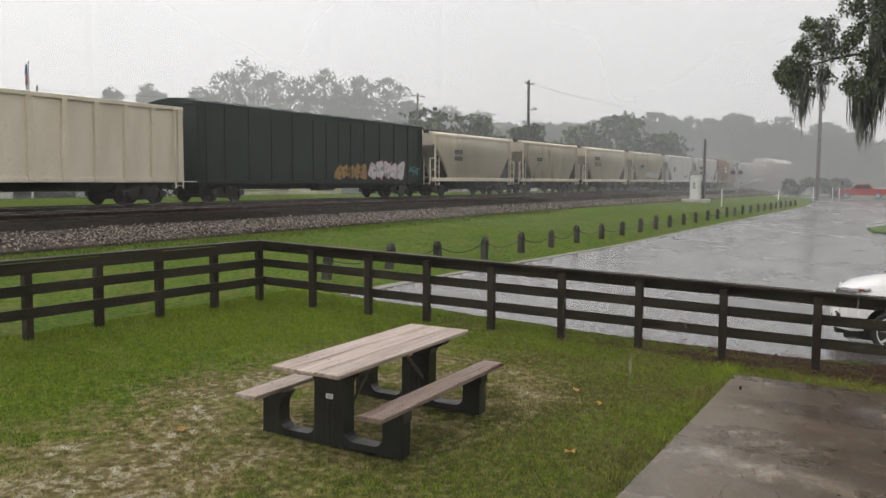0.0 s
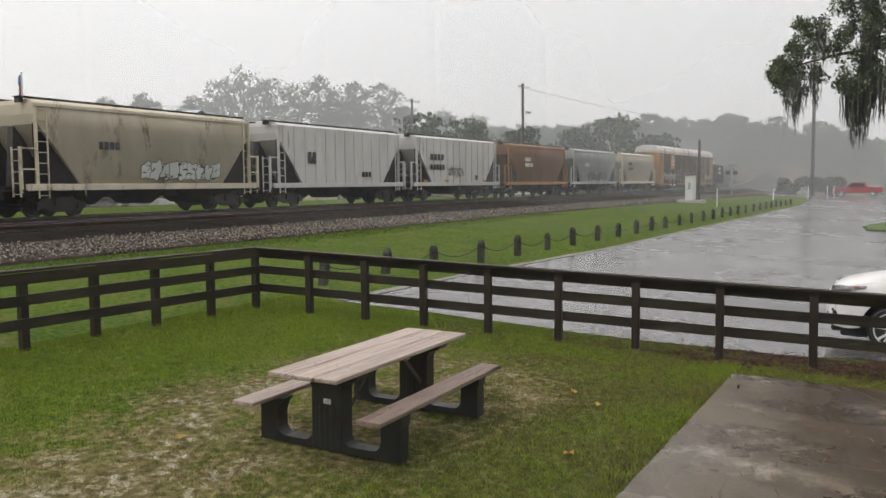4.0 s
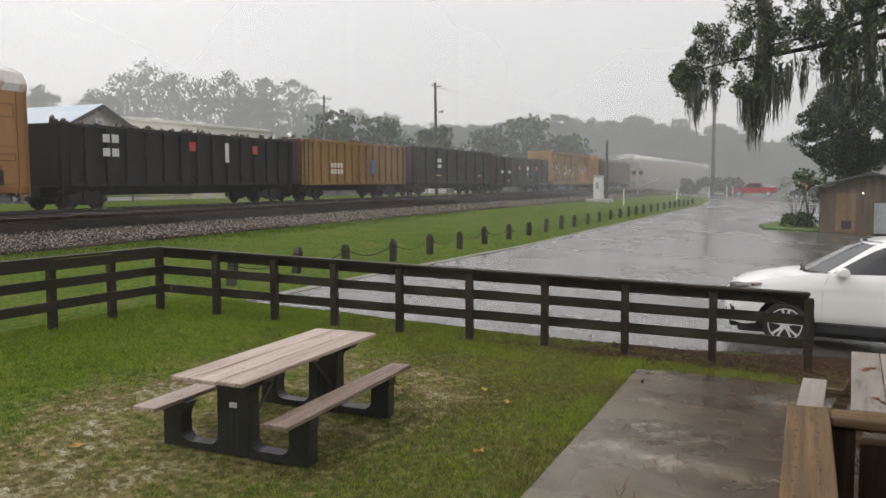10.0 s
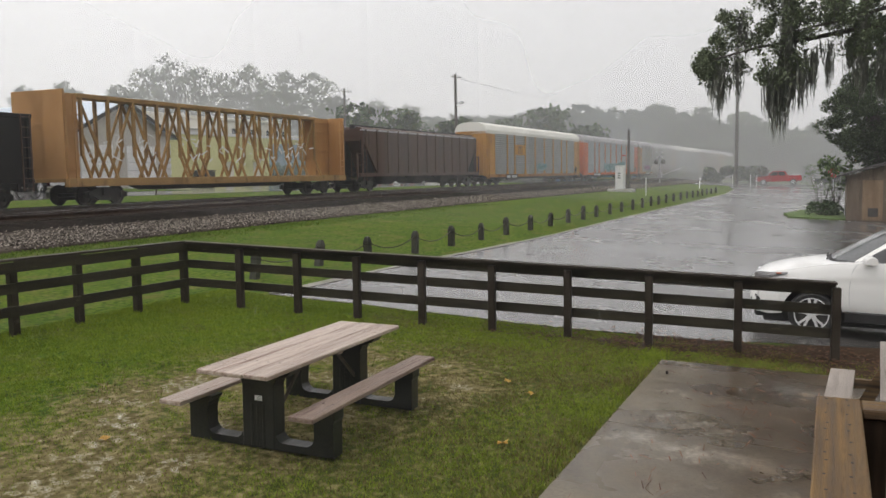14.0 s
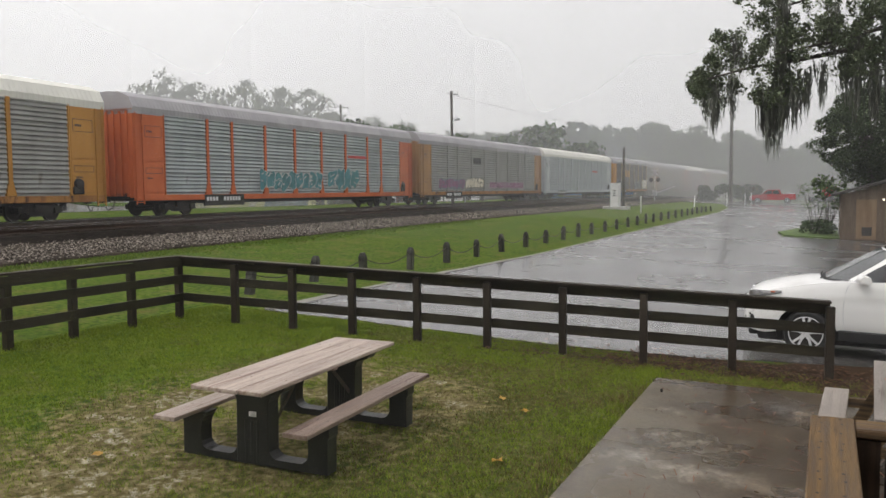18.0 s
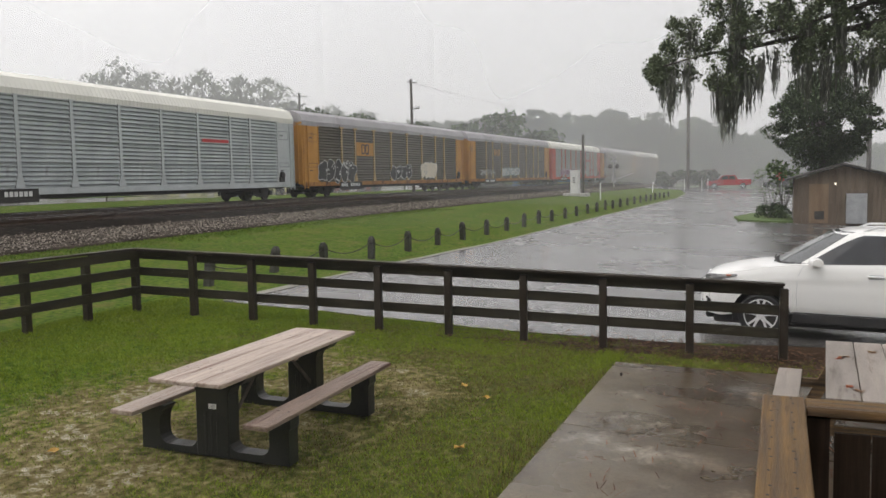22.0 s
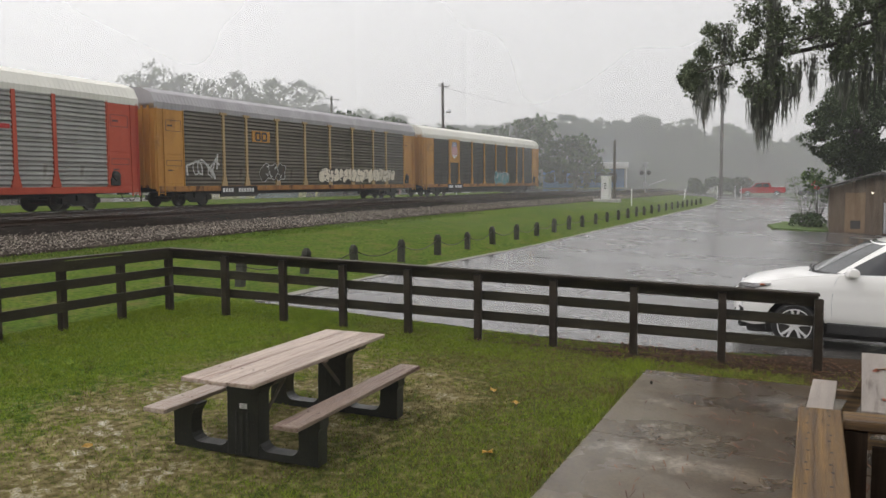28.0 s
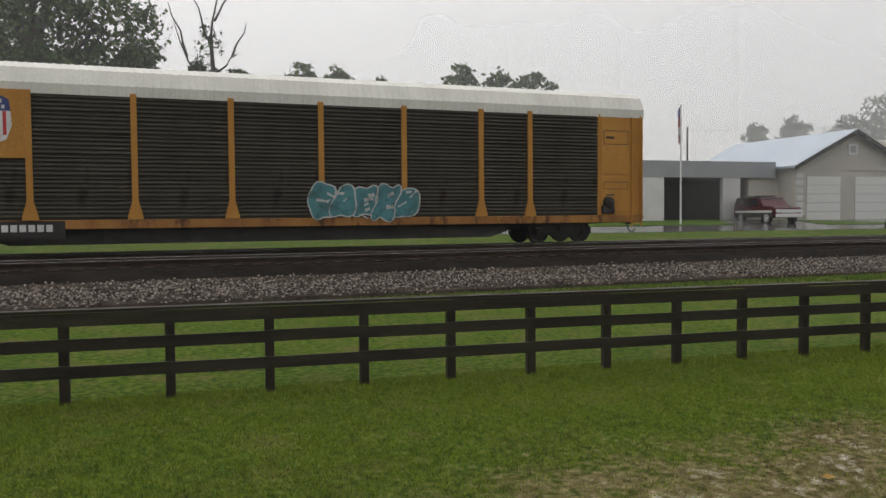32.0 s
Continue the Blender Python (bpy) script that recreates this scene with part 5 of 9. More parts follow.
    autorack(315.14 + 7 * sp, "yellow", "panel_brown", "roof_grey", "yellow autorack with dark sides and pale graffiti", "plate_small", [(2.2, 4.4, 1.25, 2.5, ("spray_white",), 34), (8.0, 10.2, 1.3, 2.2, ("panel_dark", "spray_white"), 35), (14.0, 24.0, 1.25, 2.1, ("cream", "spray_black"), 36)], 10, "tan_post")
    autorack(315.14 + 8 * sp, "yellow", "panel_black", "roof_white", "yellow autorack with dark sides, white roof and teal graffiti", "shield", [(14.9, 18.5, 1.0, 2.15, ("spray_teal", "spray_white"), 37)], 11, deep=True)


build_train()

# ---- board fence ----
FENCE_H = 1.045


def fence_run(name, posts, first, label):
    """Posts with three boards on their outer faces and a flat cap board."""
    run = thing(name, 0, 0, 0, label, "fence")
    for i, (x, y) in enumerate(posts):
        if i == 0 and not first:
            continue
        z = ground_z(x, y)
        a = math.degrees(math.atan2(posts[min(i + 1, len(posts) - 1)][1] - posts[max(i - 1, 0)][1], posts[min(i + 1, len(posts) - 1)][0] - posts[max(i - 1, 0)][0]))
        mesh_part("post", "fence_post", lambda: B(-0.055, 0.055, -0.055, 0.055, -0.3, FENCE_H - 0.05, bevel=0.008), M["fence"], run, pose(x, y, z, 0, 0, a))
    for i, ((x0, y0), (x1, y1)) in enumerate(zip(posts, posts[1:])):
        p, q = Vector((x0, y0, ground_z(x0, y0))), Vector((x1, y1, ground_z(x1, y1)))
        side = Vector((-(y1 - y0), x1 - x0, 0)).normalized() * 0.075
        rnd = random.Random(i)
        for zz, hgt in ((FENCE_H - 0.085, 0.15), (0.675, 0.14), (0.365, 0.14)):
            bm = bmesh.new()
            up = Vector((0, 0, zz + rnd.uniform(-0.008, 0.008)))
            beam(bm, p + up + side, q + up + side, 0.036, hgt)
            part("board", bm, M["fence_board"], run)
        bm = bmesh.new()
        up = Vector((0, 0, FENCE_H + 0.012))
        beam(bm, p + up, q + up, 0.17, 0.032)
        part("cap_board", bm, M["fence"], run)
    return run


CX, CY = 10.93, 9.95
# the two runs, with the share of the run at which each post stands
fence_run("board_fence", [(CX - 9.91 * f, CY + 0.25 * f) for f in (0, 0.1054, 0.2178, 0.3251, 0.4331, 0.5434, 0.6553, 0.767, 0.8812, 0.998, 1.113, 1.228, 1.343, 1.458, 1.573)], True, "dark wet three-board fence on the lawn beside the railway")
fence_run("board_fence", [(CX + 1.32 * f, CY - 10.105 * f) for f in (0, 0.1064, 0.211, 0.3144, 0.4219, 0.5319, 0.6446, 0.7585, 0.8767, 0.9983)], False, "dark wet three-board fence between lawn and parking lot")


# ---- picnic tables ----
def end_frame(t, cx):
    """One moulded black frame: a pedestal, two bench legs and the foot beam, with rounded U-shaped gaps between them."""
    w = 0.075
    bm = bmesh.new()
    prism_x(bm, [(-0.165, 0.0), (0.165, 0.0), (0.165, 0.56), (0.19, 0.62), (0.30, 0.66), (0.34, 0.712), (-0.34, 0.712), (-0.30, 0.66), (-0.19, 0.62), (-0.165, 0.56)], cx - w - 0.01, cx + w + 0.01)
    bmesh.ops.bevel(bm, geom=[e for e in bm.edges if abs(e.verts[0].co.x - e.verts[1].co.x) < 0.001], offset=0.008, segments=1, affect="EDGES")
    part("pedestal", bm, M["black_plastic"], t)
    for dy in (-0.06, 0.0, 0.06):
        part("pedestal_rib", B(cx - w - 0.018, cx - w - 0.009, dy - 0.012, dy + 0.012, 0.02, 0.40, bevel=0.003), M["black_plastic"], t)
    for q in (-1, 1):
        inner = [(0.165, 0.085)] + [(0.255 - 0.09 * math.cos(radians(a)), 0.155 - 0.09 * math.sin(radians(a))) for a in (20, 45, 70, 90)] + [(0.47 + 0.09 * math.sin(radians(a)), 0.155 - 0.09 * math.cos(radians(a))) for a in (0, 25, 50, 75, 90)]
        leg = [(0.56, 0.26), (0.55, 0.31), (0.53, 0.355), (0.50, 0.39), (0.50, 0.405), (0.765, 0.405), (0.765, 0.33), (0.75, 0.30), (0.75, 0.0), (0.165, 0.0)]
        bm = bmesh.new()
        prism_x(bm, [(q * a, b) for a, b in inner + leg], cx - w, cx + w)
        bmesh.ops.triangulate(bm, faces=[f for f in bm.faces if len(f.verts) > 4])
        part("bench_leg", bm, M["black_plastic"], t)


def picnic_table(name, x, y, rz, label):
    """Three-plank top and two benches on black pedestal frames."""
    t = thing(name, x, y, ground_z(x, y) + 0.015, label, "picnic table", "picnic tables", rz)
    t.matrix_basis = pose(x, y, ground_z(x, y) + 0.015, 0.9, 0, rz)
    L, W = 2.433, 0.235
    for k in range(3):
        y0 = -0.359 + k * 0.2415
        part("top_plank", B(-L / 2 - 0.010 * (k == 1), L / 2 - 0.01 * (k == 2), y0, y0 + W, 0.715, 0.753, bevel=0.006), M["plank"], t)
    for s in (-1, 1):
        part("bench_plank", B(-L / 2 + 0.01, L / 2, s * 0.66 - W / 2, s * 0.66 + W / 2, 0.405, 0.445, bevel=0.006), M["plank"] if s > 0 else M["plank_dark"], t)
    M["rusty_steel"] = plain("rusty_galvanised_steel", (0.075, 0.06, 0.05), 0.45, 0.3)
    for s in (-1, 1):
        cx = s * 0.77
        end_frame(t, cx)
        bm = bmesh.new()
        beam(bm, (cx - s * 0.08, -0.10, 0.30), (cx - s * 0.55, -0.10, 0.712), 0.012, 0.038)
        beam(bm, (cx - s * 0.50, -0.10, 0.708), (cx - s * 0.62, -0.10, 0.708), 0.05, 0.008)
        part("brace", bm, M["rusty_steel"], t, "rusty steel brace")
        part("cleat", B(s * 0.02 - 0.04, s * 0.02 + 0.04, -0.33, 0.33, 0.685, 0.714, bevel=0.004), M["plank_dark"], t) if s > 0 else None
    for k in range(3):
        for s in (-1, 1):
            for q in (-0.06, 0.06):
                mesh_part("bolt", "table_bolt", lambda: lathe(bmesh.new(), [(0.009, 0), (0.009, 0.002), (0.005, 0.004)], 8, "Z"), M["black_steel"], t, pose(s * 0.77, -0.241 + k * 0.2415 + q, 0.752))
    for s in (-1, 1):
        for q in (-1, 1):
            for d in (-0.05, 0.05):
                mesh_part("bolt", "table_bolt", lambda: lathe(bmesh.new(), [(0.009, 0), (0.009, 0.002), (0.005, 0.004)], 8, "Z"), M["black_steel"], t, pose(s * 0.77, q * 0.66 + d, 0.444))
    plate = part("label_plate", B(-0.871, -0.866, -0.055, 0.02, 0.43, 0.475), M["white_label"], t, "small white label")
    bm = bmesh.new()
    for k in range(3):
        box(bm, -0.873, -0.8715, -0.045, 0.010 - 0.015 * k, 0.437 + 0.013 * k, 0.442 + 0.013 * k)
    part("lettering", bm, M["grey_metal"], plate)
    return t


picnic_table("picnic_table", 6.627, 4.476, 1.93, "picnic table with weathered plank top and black plastic frame")


def slab_tiles():
    """A concrete patio in poured bays with open joints."""
    patio = thing("patio", 0, 0, 0, "wet stained concrete patio slab beside the lawn", "patio", kind="structure")
    xs = [-3.0, 0.3, 4.1, 8.0, 10.95]
    ys = [-6.0, -2.2, 1.93]
    for (x0, x1) in zip(xs, xs[1:]):
        for (y0, y1) in zip(ys, ys[1:]):
            bm = bmesh.new()
            skew = 0.13
            rings = [(x0 + 0.008, y0 + 0.008), (x1 - 0.008, y0 + 0.008), (x1 - 0.008, y1 - 0.008), (x0 + 0.008, y1 - 0.008)]
            lo = [(x + (1.93 - y) * skew * (x > 10), y, ground_z(x, y) - 0.1) for x, y in rings]
            hi = [(x, y, z + 0.135) for x, y, z in lo]
            section_loft(bm, [lo, hi])
            bmesh.ops.bevel(bm, geom=[e for e in bm.edges if all(v.co.z > ground_z(v.co.x, v.co.y) for v in e.verts)], offset=0.008, segments=1, affect="EDGES")
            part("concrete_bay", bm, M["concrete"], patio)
    rnd = random.Random(3)
    verts, faces = [], []
    for k in range(2600):
        x, y = (rnd.uniform(3.5, 11.3), rnd.uniform(-1.6, 1.85)) if k < 2400 else (rnd.uniform(11, 12.6), rnd.uniform(-1, 3))
        z = ground_z(x, y) + (0.037 if k < 2400 else 0.02)
        if k % 8 and k < 2400:
            x, y = hx + rnd.gauss(0, 0.17), min(1.88, hy + rnd.gauss(0, 0.12))
        else:
            hx, hy = x, y
        a, l, w = rnd.gauss(2.6, 0.7), rnd.uniform(0.05, 0.2), rnd.uniform(0.0022, 0.0045)
        dx, dy = math.cos(a) * l / 2, math.sin(a) * l / 2
        ox, oy = -math.sin(a) * w, math.cos(a) * w
        n = len(verts)
        verts += [(x - dx - ox, y - dy - oy, z), (x + dx - ox, y + dy - oy, z + 0.004), (x + dx + ox, y + dy + oy, z + 0.006), (x - dx + ox, y - dy + oy, z + 0.002)]
        faces.append((n, n + 1, n + 2, n + 3))
    tagged(raw("pine_needles", verts, faces, leaf_material("brown_pine_needles", (0.05, 0.022, 0.012), (0.25, 0.11, 0.06))), "brown pine needles scattered on the wet patio", "debris", kind="stuff")
    verts, faces = [], []
    for k in range(2200):
        y = rnd.uniform(-1.8, 5.0)
        x = 12.05 - 0.11 * (y - 3) + rnd.gauss(0, 0.33)
        if rnd.random() > 1.25 - abs(y - 0.6) / 4 or (x < 11.0 and y < 1.95):
            continue
        z, r = ground_z(x, y) + rnd.uniform(0.012, 0.035), rnd.uniform(0.015, 0.045)
        a = rnd.uniform(0, 6.28)
        n = len(verts)
        for q in range(4):
            rr = r * (1.0 if q % 2 == 0 else 0.5)
            verts.append((x + rr * math.cos(a + q * 1.57), y + rr * math.sin(a + q * 1.57), z + rnd.uniform(0, 0.015)))
        faces.append((n, n + 1, n + 2, n + 3))
    tagged(raw("leaf_litter", verts, faces, leaf_material("brown_litter", (0.02, 0.011, 0.007), (0.13, 0.06, 0.03))), "brown fallen leaves rotting along the fence", "debris", kind="stuff")
    bm = lathe(bmesh.new(), [(0.012, 0), (0.017, 0.015), (0.015, 0.04), (0.006, 0.045)], 10, "Z")
    tagged(part("pipe_stub", bm, M["black_steel"]), "short dark pipe stub standing in the patio", "pipe").matrix_basis = pose(10.2, 1.72, ground_z(10.2, 1.72) + 0.034)


slab_tiles()


# ---- second table on the patio, third on the lawn, timber deck corner ----
def wood_table(x, y, rz, label, length=2.52):
    t = thing("wooden_picnic_table", x, y, ground_z(x, y) + 0.034, label, "picnic table", "picnic tables", rz)
    for k in range(3):
        y0 = -0.40 + k * 0.27
        part("top_plank", B(-length / 2, length / 2, y0, y0 + 0.262, 0.72, 0.758, bevel=0.005), M["grey_wood"], t)
    for s in (-1, 1):
        part("bench_plank", B(-length / 2 + 0.15, length / 2 - 0.15, s * 0.745 - 0.118, s * 0.745 + 0.118, 0.42, 0.458, bevel=0.005), M["grey_wood"], t)
        for q in (-1, 1):
            bm = bmesh.new()
            beam(bm, (q * 0.85, s * 0.62, 0.0), (q * 0.85, s * 0.25, 0.72), 0.04, 0.12)
            part("leg", bm, M["deck_wood"], t)
    for q in (-1, 1):
        part("seat_bearer", B(q * 0.85 - 0.02, q * 0.85 + 0.02, -0.8, 0.8, 0.33, 0.42), M["deck_wood"], t)
        part("top_bearer", B(q * 0.85 - 0.06, q * 0.85 - 0.02, -0.37, 0.37, 0.63, 0.72), M["deck_wood"], t)
    return t


wood_table(8.57, -0.895, -2.6, "grey weathered wooden picnic table with fallen leaves on the patio")
for i, (lx, ly, c) in enumerate(((7.75, -0.64, "red_leaf"), (7.62, -0.70, "brown_leaf"), (9.0, -0.68, "brown_leaf"), (8.9, -0.63, "red_leaf"), (9.3, -0.95, "brown_leaf"))):
    bm = bmesh.new()
    ring = [bm.verts.new((0.045 * math.cos(a) * (1 + 0.4 * (k % 2)), 0.03 * math.sin(a) * (1 + 0.3 * (k % 2)), 0.004 + 0.006 * (k % 3))) for k, a in enumerate(np.linspace(0, 5.5, 8))]
    hub = bm.verts.new((0, 0, 0.003))
    for a, b in zip(ring, ring[1:] + ring[:1]):
        bm.faces.new((hub, a, b))
    bmesh.ops.solidify(bm, geom=bm.faces[:], thickness=0.002)
    o = tagged(part("fallen_leaf", bm, plain(c, (0.30, 0.08, 0.03) if c == "red_leaf" else (0.22, 0.12, 0.05), 0.5)), "fallen russet leaf on the wet grey table top", "leaf", "fallen leaves")
    o.matrix_basis = pose(lx, ly, ground_z(8.57, -0.895) + 0.034 + 0.7585, 0, 0, 50 * i)
picnic_table("picnic_table", 0.86, 3.93, 1.0, "picnic table with pale wet plank top near the deck")


def deck():
    d = thing("timber_deck", 0, 0, 0, "brown timber deck with low plank rail, wet from rain", "deck")
    zc = 1.10
    part("rail_cap", B(-2.6, 3.965, -0.183, -0.012, zc - 0.04, zc, bevel=0.006), M["deck_wood_x"], d, "knotty brown rail cap board")
    part("rail_cap", B(3.80, 3.962, -3.2, -0.186, zc - 0.041, zc - 0.002, bevel=0.006), M["deck_wood"], d, "knotty brown rail cap board")
    part("rail_face", B(-2.6, 3.9, -0.125, -0.085, zc - 0.19, zc - 0.045), M["deck_wood_x"], d)
    part("rail_face", B(3.905, 3.945, -3.2, -0.19, zc - 0.075, zc - 0.043), M["deck_wood"], d)
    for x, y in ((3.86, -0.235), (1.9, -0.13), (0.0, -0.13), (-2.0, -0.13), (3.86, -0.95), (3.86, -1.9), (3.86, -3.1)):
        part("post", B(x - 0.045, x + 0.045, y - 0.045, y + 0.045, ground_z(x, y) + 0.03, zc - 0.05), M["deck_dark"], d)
    # Dark boards added in place of the open, shaded gap under the rail.
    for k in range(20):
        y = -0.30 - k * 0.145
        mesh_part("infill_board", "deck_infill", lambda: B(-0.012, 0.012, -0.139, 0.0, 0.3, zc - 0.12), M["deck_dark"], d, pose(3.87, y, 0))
    for k in range(34):
        x = -0.2 + 0.125 * k
        for q in (-0.055, -0.135):
            mesh_part("screw", "deck_screw", lambda: lathe(bmesh.new(), [(0.0062, 0), (0.0062, 0.001), (0.003, 0.0013)], 8, "Z"), M["black_steel"], d, pose(x + 0.02 * (k % 3), q + 0.006 * (k % 2), zc))
    for k in range(46):
        x = -2.6 + k * 0.142
        part("deck_board", B(x, x + 0.137, -3.2, 0.1, 0.46, 0.5), M["deck_wood"], d)
    part("skirt", B(-2.6, 3.93, 0.02, 0.06, 0.2, 0.455), M["deck_wood"], d)
    part("skirt", B(3.935, 3.97, -3.2, 0.06, 0.2, 0.455), M["deck_wood"], d)


deck()


def unseen_blockers():
    """Unseen plain wall and eave, added to close the south and cut its light."""
    m = mat("blocker_brown", (0.10, 0.075, 0.055), (0.15, 0.115, 0.085), 0.7, 0, 1.2, 25, 0.2, (0.5, 3, 3))
    w = tagged(part("unseen_wall", B(-11.0, 4.1, -3.5, -3.25, ground_z(0, -3.4) - 0.1, 3.6), m), "unseen brown wall added behind the deck to block southern light", "wall", kind="structure")
    part("unseen_eave", prism_x(bmesh.new(), [(-3.6, 3.75), (-1.0, 3.15), (-1.0, 3.27), (-3.6, 3.87)], -11.2, 4.3), M["deck_dark"], w)


unseen_blockers()


# ---- bollards with chains ----
def bollards():
    rnd = random.Random(12)
    spots = [(13.85, 10.75), (16.3, 10.8), (18.1, 10.5)] + [(u, 10.15 - 0.005 * (u - 20)) for u in (20.0, 22.36, 24.65, 26.9, 29.4, 31.8, 34.2, 36.5, 38.8, 41.4, 43.9, 46.6, 49.1, 51.6, 54.0, 56.6, 59.4, 62.3, 65.1, 67.9, 70.4, 73.0, 75.7, 78.6, 81.8)]
    tops = []
    for i, (x, y) in enumerate(spots):
        z = ground_z(x, y)
        lean = rnd.uniform(-6, 6) if 1 < i < 26 else (14 if i < 2 else -20)
        hgt = 0.62 + rnd.uniform(-0.05, 0.05)
        b = thing("bollard", x, y, z - 0.03, "dark weathered wooden bollard with chamfered top on grass", "bollard", "chain fence bollards", rnd.uniform(-8, 8))
        bm = bmesh.new()
        w = 0.078
        section_loft(bm, [[(-w, -w, -0.1), (w, -w, -0.1), (w, w, -0.1), (-w, w, -0.1)], [(-w, -w, hgt - 0.1), (w, -w, hgt - 0.1), (w, w, hgt - 0.1), (-w, w, hgt - 0.1)], [(-w * 0.55, -w * 0.55, hgt), (w * 0.55, -w * 0.55, hgt), (w * 0.55, w * 0.55, hgt), (-w * 0.55, w * 0.55, hgt)]])
        post = part("post", bm, M["post_wood"], b)
        post.matrix_basis = pose(0, 0, 0, 0, lean * 0.7, 0)
        part("groove_band", B(-w - 0.004, w + 0.004, -w - 0.004, w + 0.004, hgt - 0.2, hgt - 0.17), M["chain"], b).matrix_basis = pose(0, 0, 0, 0, lean * 0.7, 0)
        tops.append(Vector((x, y, z + hgt - 0.17)))
    for i, (p, q) in enumerate(zip(tops, tops[1:])):
        bm = bmesh.new()
        n = 8
        sag = 0.22 if i < 18 else 0.15
        pts = [p.lerp(q, k / n) - Vector((0, 0, sag * 4 * (k / n) * (1 - k / n))) for k in range(n + 1)]
        for a, b in zip(pts, pts[1:]):
            tube(bm, a, b, 0.014, n=5)
        tagged(part("chain", bm, M["chain"]), "rusty dark chain hanging between wooden bollards", "chain", "bollard chains")


bollards()


# ---- white car behind the fence ----
def road_wheel(parent, x, y, z, r, side, spokes=5):
    bm = lathe(bmesh.new(), [(r * 0.72, -0.10), (r * 0.76, -0.112), (r * 0.90, -0.118), (r * 0.97, -0.10), (r, -0.07), (r, 0.07), (r * 0.97, 0.10), (r * 0.90, 0.118), (r * 0.72, 0.105)], 36, "Y", False)
    w = part("wheel", bm, M["tyre"], parent, "black tyre")
    w.matrix_basis = pose(x, y, z, 0, 0, 0 if side == "y" else 90)
    bm = lathe(bmesh.new(), [(r * 0.72, -0.10), (r * 0.69, -0.09), (r * 0.66, 0.0), (r * 0.2, 0.02), (r * 0.2, 0.03)], 28, "Y")
    part("rim_well", bm, M["black_steel"], w)
    bm = bmesh.new()
    for k in range(spokes):
        a = 2 * math.pi * k / spokes + 0.3
        root = (r * 0.10 * math.cos(a), -0.095, r * 0.10 * math.sin(a))
        mid = (r * 0.30 * math.cos(a), -0.10, r * 0.30 * math.sin(a))
        beam(bm, root, mid, 0.03, r * 0.20)
        for d in (-0.21, 0.21):
            beam(bm, (r * 0.22 * math.cos(a + d * 0.5), -0.10, r * 0.22 * math.sin(a + d * 0.5)), (r * 0.71 * math.cos(a + d), -0.094, r * 0.71 * math.sin(a + d)), 0.03, r * 0.105)
    part("spokes", bm, M["chrome"], w, "bright split alloy spokes")
    bm = lathe(bmesh.new(), [(r * 0.745, -0.114), (r * 0.70, -0.116), (r * 0.685, -0.085), (r * 0.74, -0.085)], 36, "Y", False)
    lathe(bm, [(r * 0.13, -0.118), (r * 0.13, -0.09)], 16, "Y")
    part("rim", bm, M["chrome"], w, "bright alloy rim lip")
    return w


